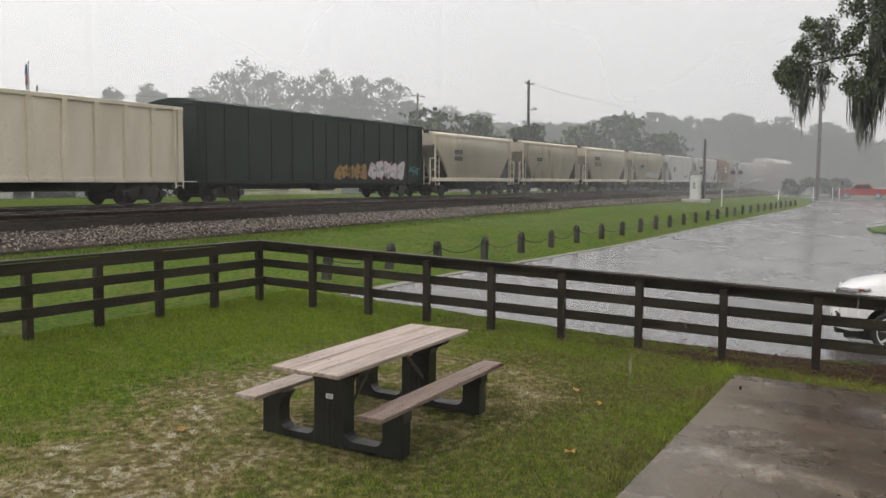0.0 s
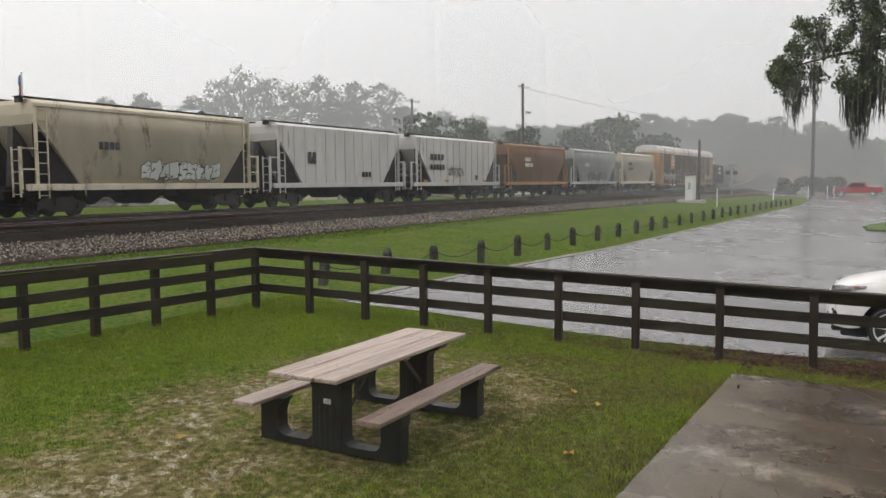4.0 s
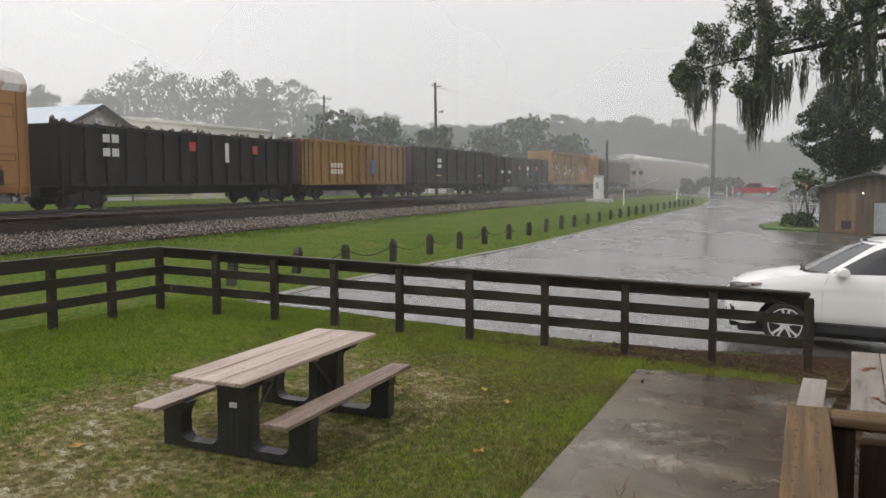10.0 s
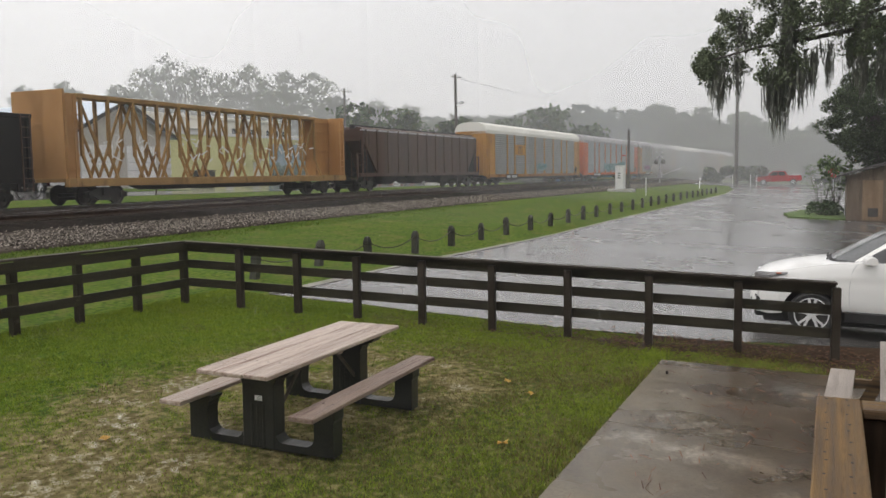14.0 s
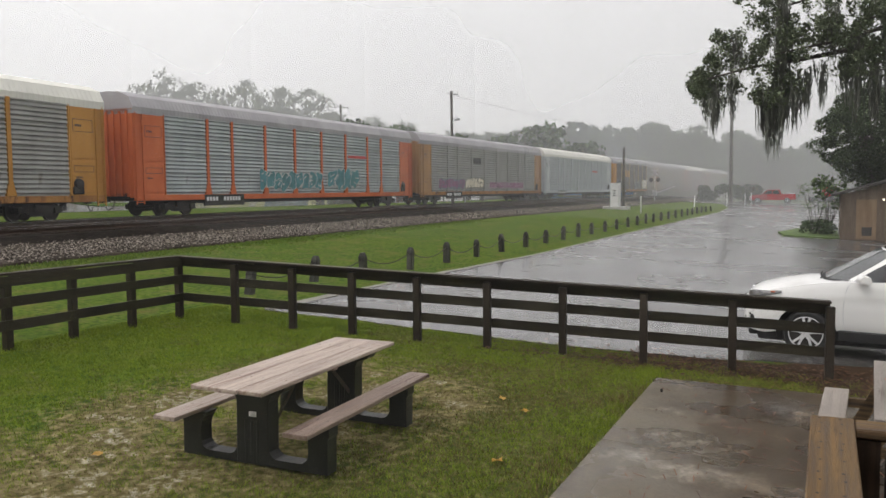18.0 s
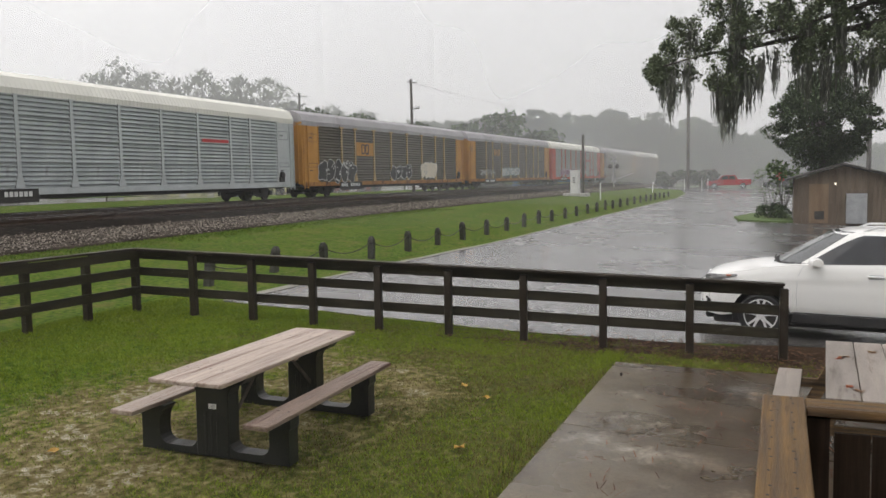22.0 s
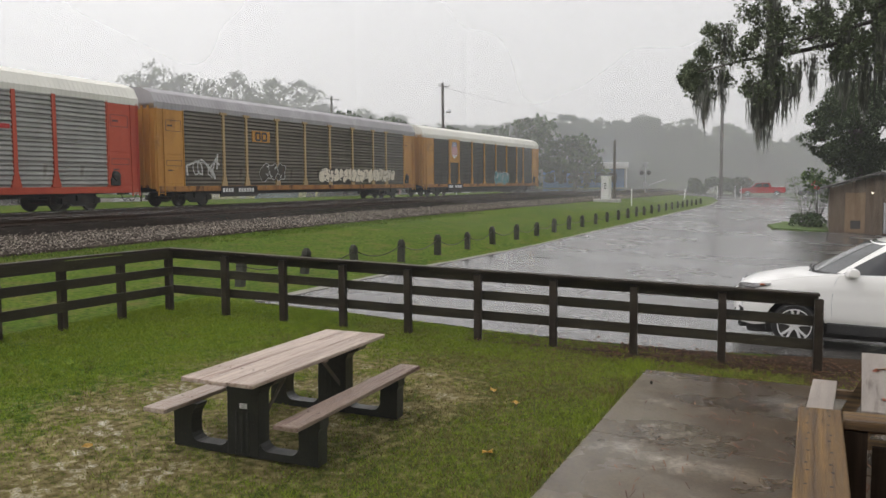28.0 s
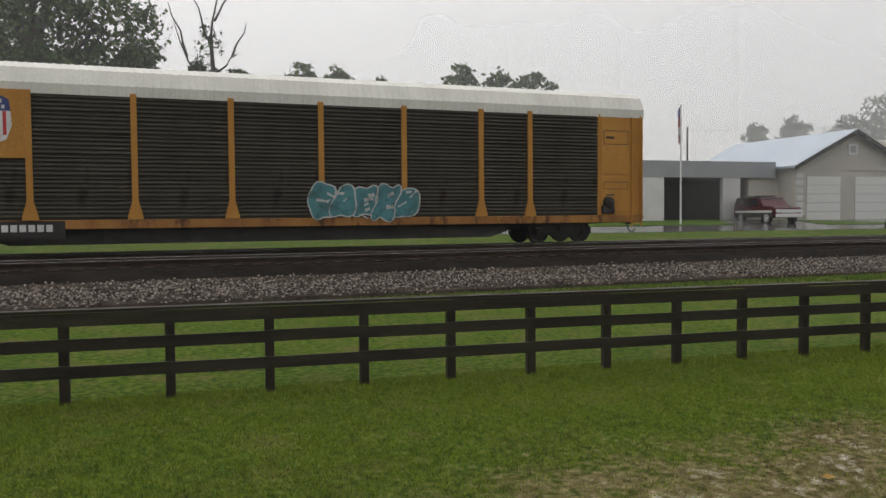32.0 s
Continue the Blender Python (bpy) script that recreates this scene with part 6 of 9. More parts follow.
def crossover(x, y):
    """A white crossover, level lengthways with the lot's fall; its nose points to +y, its left side to -x. Its origin lies under the front axle."""
    c = thing("white_car", x, y, ground_z(x, y) + 0.014, "white crossover car parked on the wet lot behind the fence", "car")
    c.matrix_basis = pose(x, y, ground_z(x, y) + 0.014, 1.6)
    white, black = M["car_white"], M["tyre"]
    AXLES, ARCH = (0.0, -2.72), 0.425

    def half(yy):
        return float(np.interp(yy, (-3.75, -3.6, -3.3, -2.6, -1.2, 0.2, 0.5, 0.66, 0.78, 0.86, 0.91, 0.94), (0.66, 0.80, 0.88, 0.92, 0.92, 0.915, 0.895, 0.86, 0.79, 0.69, 0.56, 0.40)))

    def sill(yy):
        return float(np.interp(yy, (-3.75, -3.2, -2.9, -0.5, 0.3, 0.6, 0.94), (0.45, 0.36, 0.42, 0.41, 0.34, 0.29, 0.33)))

    def shoulder(yy):
        return float(np.interp(yy, (-3.75, -3.4, -1.7, -0.5, -0.25, 0.0, 0.35, 0.6, 0.74, 0.84, 0.90, 0.94), (1.0, 1.22, 1.20, 1.15, 1.125, 1.085, 1.01, 0.955, 0.905, 0.84, 0.76, 0.68)))

    def crown(yy):
        return float(np.interp(yy, (-3.75, -3.4, -0.4, -0.25, 0.05, 0.4, 0.66, 0.8, 0.88, 0.92, 0.94), (1.05, 1.24, 1.17, 1.155, 1.125, 1.06, 0.99, 0.93, 0.87, 0.80, 0.72)))

    def flank(yy, z):
        f = (z - sill(yy)) / (shoulder(yy) - sill(yy))
        return half(yy) * float(np.interp(f, (0, 0.08, 0.22, 0.45, 0.62, 0.70, 0.90, 1), (0.95, 0.975, 0.99, 1.0, 0.995, 1.002, 0.975, 0.945)))

    ys = [0.94, 0.92, 0.90] + [0.86 - 0.04 * k for k in range(36)] + [-0.70 - 0.12 * k for k in range(13)] + [-2.2 - 0.05 * k for k in range(24)] + [-3.45, -3.55, -3.65, -3.75]
    NS, NT = 18, 6
    bm = bmesh.new()
    cols = []
    for yy in ys:
        w, zs, zh, zt = half(yy), sill(yy), shoulder(yy), crown(yy)
        col = []
        for j in range(NS + 1):
            f = j / NS
            col.append((flank(yy, zs + (zh - zs) * f), zs + (zh - zs) * f))
        for j in range(1, NT + 1):
            f = j / NT
            col.append((w * 0.945 * (1 - f), zh + (zt - zh) * (1 - (1 - f) ** 2.4)))
        cols.append([bm.verts.new((-a, yy, b)) for a, b in col] + [bm.verts.new((a, yy, b)) for a, b in col[-2::-1]])
    for a, b in zip(cols, cols[1:]):
        for i in range(len(a) - 1):
            my, mz = (a[i].co.y + b[i].co.y) / 2, (a[i].co.z + a[i + 1].co.z) / 2
            if i >= NS and i < len(a) - 1 - NS or all((my - q) ** 2 + (mz - 0.345) ** 2 > ARCH ** 2 for q in AXLES):
                bm.faces.new((a[i], a[i + 1], b[i + 1], b[i]))
    bm.faces.new(cols[0])
    bm.faces.new(cols[-1])
    for v in bm.verts:
        for q in AXLES:
            d = math.hypot(v.co.y - q, v.co.z - 0.345)
            if abs(d - ARCH) < 0.035 and any(e.is_boundary for e in v.link_edges) and v.co.z < 0.85:
                v.co.y, v.co.z = q + (v.co.y - q) * ARCH / d, 0.345 + (v.co.z - 0.345) * ARCH / d
    bmesh.ops.delete(bm, geom=[v for v in bm.verts if not v.link_faces], context="VERTS")
    bmesh.ops.recalc_face_normals(bm, faces=bm.faces[:])
    body = part("body", bm, white, c)
    body.data.polygons.foreach_set("use_smooth", [True] * len(body.data.polygons))
    body.data.set_sharp_from_angle(angle=radians(42))
    part("underbody", B(-0.80, 0.80, -3.5, 0.70, 0.17, 0.40, bevel=0.03), black, c)
    part("engine_bay", B(-0.60, 0.60, -0.5, 0.5, 0.40, 0.9), black, c)

    # cabin: rounded level rings from the waist to the roof
    def ring(f):
        z = 1.135 + 0.59 * float(np.interp(f, (0, 0.85, 0.93, 0.98, 1.0), (0, 0.85, 0.945, 0.985, 1.0)))
        front = float(np.interp(f, (0, 0.85, 0.93, 0.98, 1.0), (-0.20, -1.03, -1.28, -1.60, -2.05)))
        rear = float(np.interp(f, (0, 0.3, 0.85, 0.93, 0.98, 1.0), (-3.62, -3.55, -3.25, -3.12, -2.95, -2.5)))
        hw = float(np.interp(f, (0, 0.85, 0.93, 0.98, 1.0), (0.875, 0.665, 0.60, 0.48, 0.25)))
        return z, front, rear, hw

    E = 0.42

    def on_front(f, s):
        z, front, rear, hw = ring(f)
        return Vector((s * hw, (front + rear) / 2 + (front - rear) / 2 * (1 - abs(s) ** (2 / E)) ** (E / 2), z))

    def on_side(f, yy, sgn):
        z, front, rear, hw = ring(f)
        s = min(1.0, abs(yy - (front + rear) / 2) / ((front - rear) / 2))
        return Vector((sgn * hw * (1 - s ** (2 / E)) ** (E / 2), yy, z))

    rings = []
    for f in (0, 0.15, 0.3, 0.45, 0.6, 0.75, 0.85, 0.90, 0.93, 0.96, 0.98, 0.995, 1.0):
        z, front, rear, hw = ring(f)
        row = []
        for k in range(56):
            a = 2 * math.pi * k / 56
            ca, sa = math.cos(a), math.sin(a)
            row.append((hw * abs(ca) ** E * (1 if ca > 0 else -1), (front + rear) / 2 + (front - rear) / 2 * abs(sa) ** E * (1 if sa > 0 else -1), z))
        rings.append(row)
    cab = part("cabin", section_loft(bmesh.new(), rings), white, c)
    cab.data.polygons.foreach_set("use_smooth", [True] * len(cab.data.polygons))
    cab.data.set_sharp_from_angle(angle=radians(50))

    def patch(name, rows, material, push, label=""):
        bm = bmesh.new()
        vs = [[bm.verts.new(p + push) for p in r] for r in rows]
        for a, b in zip(vs, vs[1:]):
            for i in range(len(a) - 1):
                bm.faces.new((a[i], a[i + 1], b[i + 1], b[i]))
        bmesh.ops.recalc_face_normals(bm, faces=bm.faces[:])
        bmesh.ops.solidify(bm, geom=bm.faces[:], thickness=0.006)
        ob = part(name, bm, material, c, label)
        ob.data.polygons.foreach_set("use_smooth", [len(q.vertices) == 4 for q in ob.data.polygons])
        ob.data.set_sharp_from_angle(angle=radians(40))
        return ob

    # Base colour lighter than the side glass: sky reflection put into it.
    screen = plain("sky_tinted_windscreen", (0.11, 0.115, 0.115), 0.06)
    patch("windscreen", [[on_front(f, s) for s in np.linspace(-0.90, 0.90, 15)] for f in (0.03, 0.2, 0.4, 0.6, 0.8, 0.88)], screen, Vector((0, 0.010, 0.006)), "wet windscreen tinted with a painted sky reflection")
    patch("windscreen_border", [[on_front(f, s) for s in np.linspace(-0.93, 0.93, 15)] for f in (0.0, 0.05)], black, Vector((0, 0.016, 0.008)), "black windscreen edge")
    for sgn in (-1, 1):
        push = Vector((sgn * 0.008, 0, 0.0))

        def lead(f):
            return float(np.interp(f, (0.05, 0.45, 0.75, 0.86), (-0.62, -0.98, -1.28, -1.50)))
        patch("side_window", [[on_side(f, y0, sgn) for y0 in np.linspace(lead(f), -1.70, 8)] for f in (0.06, 0.2, 0.35, 0.5, 0.65, 0.78, 0.82)], M["glass"], push, "dark tinted side window")
        patch("side_window", [[on_side(f, y0, sgn) for y0 in np.linspace(-1.78, -2.62, 6)] for f in (0.06, 0.2, 0.4, 0.6, 0.82)], M["glass"], push, "dark tinted side window")
        patch("window_trim", [[on_side(f, y0, sgn) for y0 in np.linspace(-0.56, -2.8, 14)] for f in (0.015, 0.052)], M["chrome"], Vector((sgn * 0.014, 0, 0)), "bright waist trim")
        patch("door_pillar", [[on_side(f, y0, sgn) for y0 in (-1.695, -1.785)] for f in (0.06, 0.3, 0.6, 0.82)], black, Vector((sgn * 0.012, 0, 0)))
        bm = bmesh.new()
        section_loft(bm, [[(sgn * (0.90 + a * 0.24), -0.72 - b - 0.05 * a, 1.20 + d * (1 - 0.15 * a)) for b, d in ((-0.06, -0.05), (0.07, -0.06), (0.09, 0.0), (0.07, 0.075), (-0.02, 0.085), (-0.07, 0.03))] for a in (0.0, 0.35, 0.75, 1.0)])
        bmesh.ops.bevel(bm, geom=bm.edges[:], offset=0.012, segments=2, affect="EDGES")
        mirror = part("mirror", bm, white, c)
        part("mirror_lamp", B(min(sgn * 0.93, sgn * 1.12), max(sgn * 0.93, sgn * 1.12), -0.655, -0.645, 1.175, 1.19), M["chrome"], mirror, "clear indicator strip")
        bm = bmesh.new()
        beam(bm, (sgn * 0.84, -0.78, 1.14), (sgn * 0.95, -0.76, 1.165), 0.10, 0.035)
        part("mirror_arm", bm, black, c)
        # lamps: a swept-back housing on the corner, with a bright projector and an amber corner
        lens = bmesh.new()
        sec = []
        for yy in np.linspace(0.855, 0.37, 9):
            f = (0.855 - yy) / 0.485
            w = half(yy) + 0.006
            lo, hi = 0.775 + 0.155 * f ** 0.8, 0.915 + 0.05 * f ** 0.7
            sec.append([(sgn * (w * 0.99 + 0.003), yy + 0.004, lo), (sgn * (w * 0.985 + 0.003), yy + 0.003, (lo + hi) / 2), (sgn * (w * 0.965 + 0.002), yy, max(hi, lo + 0.015)), (sgn * w * 0.78, yy - 0.05, max(hi, lo + 0.015)), (sgn * w * 0.78, yy - 0.05, lo)])
        section_loft(lens, sec)
        lamp = part("headlight", lens, plain("headlight_lens", (0.15, 0.145, 0.145), 0.10, 0.35), c, "clear headlight with dark surround")
        part("projector", lathe(bmesh.new(), [(0.055, 0), (0.05, 0.02), (0.02, 0.03)], 16, "Y"), M["chrome"], lamp, "bright projector lamp").matrix_basis = pose(sgn * 0.66, 0.875, 0.80)
        part("indicator", B(min(sgn * 0.87, sgn * 0.906), max(sgn * 0.87, sgn * 0.906), 0.46, 0.53, 0.925, 0.955, bevel=0.008), plain("amber_lens", (0.35, 0.10, 0.05), 0.2), lamp, "amber side lamp")
        bm = bmesh.new()
        for p, q in (((0.745, 0.795), (0.745, 0.595)), ((0.745, 0.595), (0.60, 0.86)),):
            beam(bm, (sgn * p[0], p[1] + 0.04, 0.56 if q == (0.745, 0.595) else 0.49), (sgn * q[0], q[1] + 0.04, 0.49), 0.02, 0.03)
        box(bm, min(sgn * 0.66, sgn * 0.80), max(sgn * 0.66, sgn * 0.80), 0.74, 0.815, 0.47, 0.55, bevel=0.015)
        part("fog_lamp", bm, black, c, "black fog lamp recess")
        part("fog_lamp_lens", lathe(bmesh.new(), [(0.04, 0), (0.035, 0.015), (0.01, 0.02)], 14, "Y"), M["chrome"], c).matrix_basis = pose(sgn * 0.72, 0.82, 0.51)
        part("bumper_trim", B(min(sgn * 0.745, sgn * 0.80), max(sgn * 0.745, sgn * 0.80), 0.775, 0.79, 0.55, 0.70, bevel=0.004), M["chrome"], c)
        for q in AXLES:
            bm = bmesh.new()
            pts = [(q + ARCH * math.cos(radians(g)), 0.345 + ARCH * math.sin(radians(g))) for g in range(-15, 196, 10)]
            for (a0, b0), (a1, b1) in zip(pts, pts[1:]):
                bm.faces.new([bm.verts.new(p) for p in ((sgn * 0.915, a0, b0), (sgn * 0.915, a1, b1), (sgn * 0.60, a1, b1), (sgn * 0.60, a0, b0))])
            bmesh.ops.solidify(bm, geom=bm.faces[:], thickness=0.01)
            part("wheel_arch", bm, black, c, "black wheel arch lining")
            part("arch_back", prism_x(bmesh.new(), pts, min(sgn * 0.59, sgn * 0.60), max(sgn * 0.59, sgn * 0.60)), black, c)
        part("door_handle", B(min(sgn * 0.925, sgn * 0.955), max(sgn * 0.925, sgn * 0.955), -1.70, -1.46, 1.005, 1.04, bevel=0.010), M["chrome"], c, "chrome door handle")
        part("handle_cup", B(min(sgn * 0.90, sgn * 0.924), max(sgn * 0.90, sgn * 0.924), -1.68, -1.48, 0.985, 1.05, bevel=0.004), M["grey_metal"], c)
        rail = bmesh.new()
        pts = [Vector((sgn * 0.57, -1.42, 1.665)), Vector((sgn * 0.58, -1.58, 1.735)), Vector((sgn * 0.58, -2.2, 1.755)), Vector((sgn * 0.58, -2.9, 1.735)), Vector((sgn * 0.56, -3.05, 1.67))]
        for p, q in zip(pts, pts[1:]):
            beam(rail, p, q, 0.03, 0.03)
        part("roof_rail", rail, M["chrome"], c, "silver roof rail")
        part("sill_trim", B(min(sgn * 0.84, sgn * 0.905), max(sgn * 0.84, sgn * 0.905), -2.28, -0.44, 0.24, 0.415, bevel=0.02), black, c, "black sill cladding")
        for line in (((-0.53, 0.43), (-0.51, 0.55), (-0.50, 0.70), (-0.505, 0.85), (-0.52, 1.0), (-0.55, 1.08), (-0.60, 1.14)), ((-1.75, 0.43), (-1.74, 0.55), (-1.73, 0.7), (-1.735, 0.85), (-1.745, 1.0), (-1.76, 1.16))):
            bm = bmesh.new()
            for (a0, b0), (a1, b1) in zip(line, line[1:]):
                beam(bm, (sgn * flank(a0, b0), a0, b0), (sgn * flank(a1, b1), a1, b1), 0.004, 0.007)
            part("door_gap", bm, M["grey_metal"], c)
    part("cowl", B(-0.50, 0.60, -0.36, -0.18, 1.07, 1.128, bevel=0.012), black, c, "black cowl below the windscreen")
    for sx in (-0.45, 0.15):
        bm = bmesh.new()
        beam(bm, (sx, -0.17, 1.156), (sx + 0.4, -0.19, 1.166), 0.018, 0.016)
        part("wiper", bm, black, c)
    part("grille", B(-0.38, 0.38, 0.90, 0.955, 0.56, 0.72, bevel=0.02), M["black_steel"], c)
    part("emblem", lathe(bmesh.new(), [(0.07, 0), (0.065, 0.012), (0.02, 0.016)], 18, "Y"), M["chrome"], c).matrix_basis = pose(0, 0.955, 0.67)
    part("front_skirt", B(-0.70, 0.70, 0.55, 0.84, 0.22, 0.325, bevel=0.03), black, c, "black lower bumper lip")
    for q in AXLES:
        for s in (-1, 1):
            w = road_wheel(c, s * 0.80, q, 0.338, 0.338, "x")
            w.matrix_basis = pose(s * 0.80, q, 0.338, 0, 0, -90 if s < 0 else 90)
    return c


crossover(14.72, 0.20)


def pickup(x, y, paint_key="car_red", label="red crew-cab pickup truck standing on the wet road"):
    """A pickup seen from its side; its nose points to +y."""
    z = ground_z(x, y) + 0.014
    c = thing("pickup_truck", x, y, z, label, "pickup truck")
    prof = [(0, 0.55), (0, 1.0), (-0.1, 1.12), (-1.45, 1.22), (-2.15, 1.86), (-3.75, 1.9), (-4.05, 1.3), (-5.8, 1.28), (-5.85, 0.6), (-5.3, 0.5), (-0.4, 0.45)]
    bm = bmesh.new()
    a = [bm.verts.new((-0.98, p, q)) for p, q in prof]
    b = [bm.verts.new((0.98, p, q)) for p, q in prof]
    bm.faces.new(a)
    bm.faces.new(b[::-1])
    for i in range(len(prof)):
        bm.faces.new((a[i], b[i], b[(i + 1) % len(prof)], a[(i + 1) % len(prof)]))
    bmesh.ops.recalc_face_normals(bm, faces=bm.faces[:])
    bmesh.ops.bevel(bm, geom=bm.edges[:], offset=0.05, segments=2, affect="EDGES")
    part("body", bm, M[paint_key], c)
    for pl in ([(-1.72, 1.3), (-2.25, 1.78), (-2.85, 1.8), (-2.85, 1.3)], [(-2.95, 1.3), (-2.95, 1.8), (-3.65, 1.8), (-3.85, 1.3)]):
        bm = bmesh.new()
        prism_pts = [bm.verts.new((-0.995, p, q)) for p, q in pl]
        bm.faces.new(prism_pts)
        bmesh.ops.solidify(bm, geom=bm.faces[:], thickness=0.02)
        part("side_window", bm, M["glass"], c, "dark side window")
    bm = bmesh.new()
    bm.faces.new([bm.verts.new(p) for p in ((-0.85, -1.5, 1.27), (0.85, -1.5, 1.27), (0.8, -2.1, 1.83), (-0.8, -2.1, 1.83))])
    bmesh.ops.solidify(bm, geom=bm.faces[:], thickness=0.02)
    part("windscreen", bm, M["glass"], c)
    part("bed_load", B(-0.8, 0.8, -5.6, -4.2, 1.2, 1.42, bevel=0.05), M["grey_metal"], c)
    part("front_bumper", B(-0.95, 0.95, -0.1, 0.08, 0.5, 0.72, bevel=0.03), M["chrome"], c)
    part("headlight", B(-0.95, -0.6, -0.12, 0.02, 0.88, 1.05, bevel=0.02), M["white_label"], c)
    for yy in (-1.0, -4.75):
        for s in (-1, 1):
            w = road_wheel(c, s * 0.88, yy, 0.4, 0.4, "x")
            w.matrix_basis = pose(s * 0.9, yy, 0.4, 0, 0, -90 if s < 0 else 90)


pickup(122.5, 9.5)
M["car_grey"] = mat("dark_grey_truck_paint", (0.035, 0.037, 0.04), (0.045, 0.047, 0.05), 0.2, 0, 1, 5, 0)
pickup(123.0, 2.2, "car_grey", "dark grey pickup truck parked behind the shrubs")


def lot_debris():
    """Twigs and leaves washed over the lot."""
    rnd = random.Random(61)
    verts, faces = [], []
    for k in range(420):
        x = rnd.uniform(13.5, 55)
        y = rnd.uniform(-3, 8.4)
        z = ground_z(x, y) + 0.016
        a, l, w = rnd.gauss(1.5, 0.5), rnd.uniform(0.03, 0.14) if k % 9 else rnd.uniform(0.3, 0.9), rnd.uniform(0.006, 0.016)
        dx, dy, ox, oy = math.cos(a) * l / 2, math.sin(a) * l / 2, -math.sin(a) * w, math.cos(a) * w
        n = len(verts)
        verts += [(x - dx - ox, y - dy - oy, z), (x + dx - ox, y + dy - oy, z + 0.004), (x + dx + ox, y + dy + oy, z + 0.01), (x - dx + ox, y - dy + oy, z + 0.006)]
        faces.append((n, n + 1, n + 2, n + 3))
    tagged(raw("lot_debris", verts, faces, leaf_material("wet_twigs", (0.012, 0.009, 0.007), (0.06, 0.04, 0.025))), "dark wet twigs and leaves strewn on the parking lot", "debris", kind="stuff")


lot_debris()


# ---- shed and planted island ----
def shed():
    x, y = 46.2, -0.7
    z = ground_z(x, y) - 0.1
    M["shed_board"] = mat("brown_shed_boards", (0.10, 0.073, 0.050), (0.155, 0.117, 0.082), 0.7, 0, 1.5, 25, 0.2, (3, 3, 0.5))
    M["shed_roof"] = mat("dark_shingles", (0.035, 0.03, 0.028), (0.06, 0.055, 0.05), 0.6, 0, 2, 15, 0.3)
    s = thing("garden_shed", x, y, z, "brown board shed with gabled dark roof at the lot's edge", "shed")
    W, D, H = 4.6, 4.2, 2.35
    for k in range(23):
        y0 = -W + k * 0.2
        part("wall_board", B(-0.02 + 0.006 * (k % 2), 0.06, y0, y0 + 0.192, 0, H + 0.62 - abs(y0 + 0.1 + W / 2) * 0.27), M["shed_board"], s)
    part("side_wall", B(0.06, D, -0.06, 0.0, 0, H), M["shed_board"], s)
    part("side_wall", B(0.06, D, -W, -W + 0.06, 0, H), M["shed_board"], s)
    part("back_wall", B(D - 0.06, D, -W + 0.06, -0.06, 0, H), M["shed_board"], s)
    for sgn in (0, 1):
        bm = bmesh.new()
        ya, yb = (-W / 2, 0.45) if sgn == 0 else (-W / 2, -W - 0.45)
        section_loft(bm, [[(-0.45, ya, H + 0.66), (-0.45, yb, H - 0.1), (-0.45, yb, H + 0.0), (-0.45, ya, H + 0.78)], [(D + 0.3, ya, H + 0.66), (D + 0.3, yb, H - 0.1), (D + 0.3, yb, H + 0.0), (D + 0.3, ya, H + 0.78)]])
        part("roof_slope", bm, M["shed_roof"], s)
    door = part("door", B(-0.06, -0.022, -1.62, -0.72, 0.12, 2.1, bevel=0.005), mat("tan_shed_door", (0.17, 0.11, 0.062), (0.23, 0.155, 0.092), 0.6, 0, 1.5, 25, 0.1, (3, 3, 0.5)), s)
    part("louvre", B(-0.085, -0.055, -1.42, -0.98, 0.3, 0.72), M["shed_roof"], door, "dark louvred vent")
    part("door_frame", B(-0.05, -0.021, -1.72, -1.63, 0.05, 2.2), M["shed_board"], s)
    part("door_frame", B(-0.05, -0.021, -0.71, -0.62, 0.05, 2.2), M["shed_board"], s)
    part("meter_cabinet", B(-0.32, -0.025, -3.35, -2.42, 0.1, 1.6, bevel=0.01), M["grey_metal"], s, "pale grey metal cabinet")
    part("wall_lamp", B(-0.10, -0.03, -1.955, -1.885, 2.05, 2.13, bevel=0.015), plain("lit_lamp", (1.0, 0.9, 0.7), 0.4, 0, 3.0), s, "small lit wall lamp")


shed()

# ---- trees ----
def leaf_cloud(centre_list, per, size, seed, flat=1.0, gaps=0.0):
    """Small leaf quads scattered through lobes given as (x, y, z, rx, ry, rz); denser towards their skins."""
    rng = np.random.RandomState(seed)
    vs, n = [], 0
    for (x, y, z, rx, ry, rz) in centre_list:
        d = rng.normal(size=(per, 3))
        d /= np.linalg.norm(d, axis=1)[:, None]
        rad = rng.uniform(0.35, 1.0, per)[:, None] ** 0.5 * rng.uniform(0.85, 1.12, per)[:, None]
        c = d * rad * (rx, ry, rz) + (x, y, z)
        a = rng.normal(size=(per, 3))
        a /= np.linalg.norm(a, axis=1)[:, None]
        b = np.cross(a, rng.normal(size=(per, 3)))
        b /= np.linalg.norm(b, axis=1)[:, None] + 1e-9
        s = size * rng.uniform(0.5, 1.25, per)[:, None]
        a, b = a * s, b * s * 0.62 * flat
        if gaps:
            keep = np.array([noise.noise(Vector((p[0] * 0.55, p[1] * 0.55, p[2] * 0.7))) + 0.5 * noise.noise(Vector((p[0] * 1.7, p[1] * 1.7, p[2] * 1.7))) > -gaps for p in c])
            a, b, c = a[keep], b[keep], c[keep]
        vs.append(np.stack([c - a, c + b, c + a, c - b], 1).reshape(-1, 3))
    v = np.concatenate(vs)
    f = np.arange(len(v)).reshape(-1, 4)
    return v.tolist(), f.tolist()


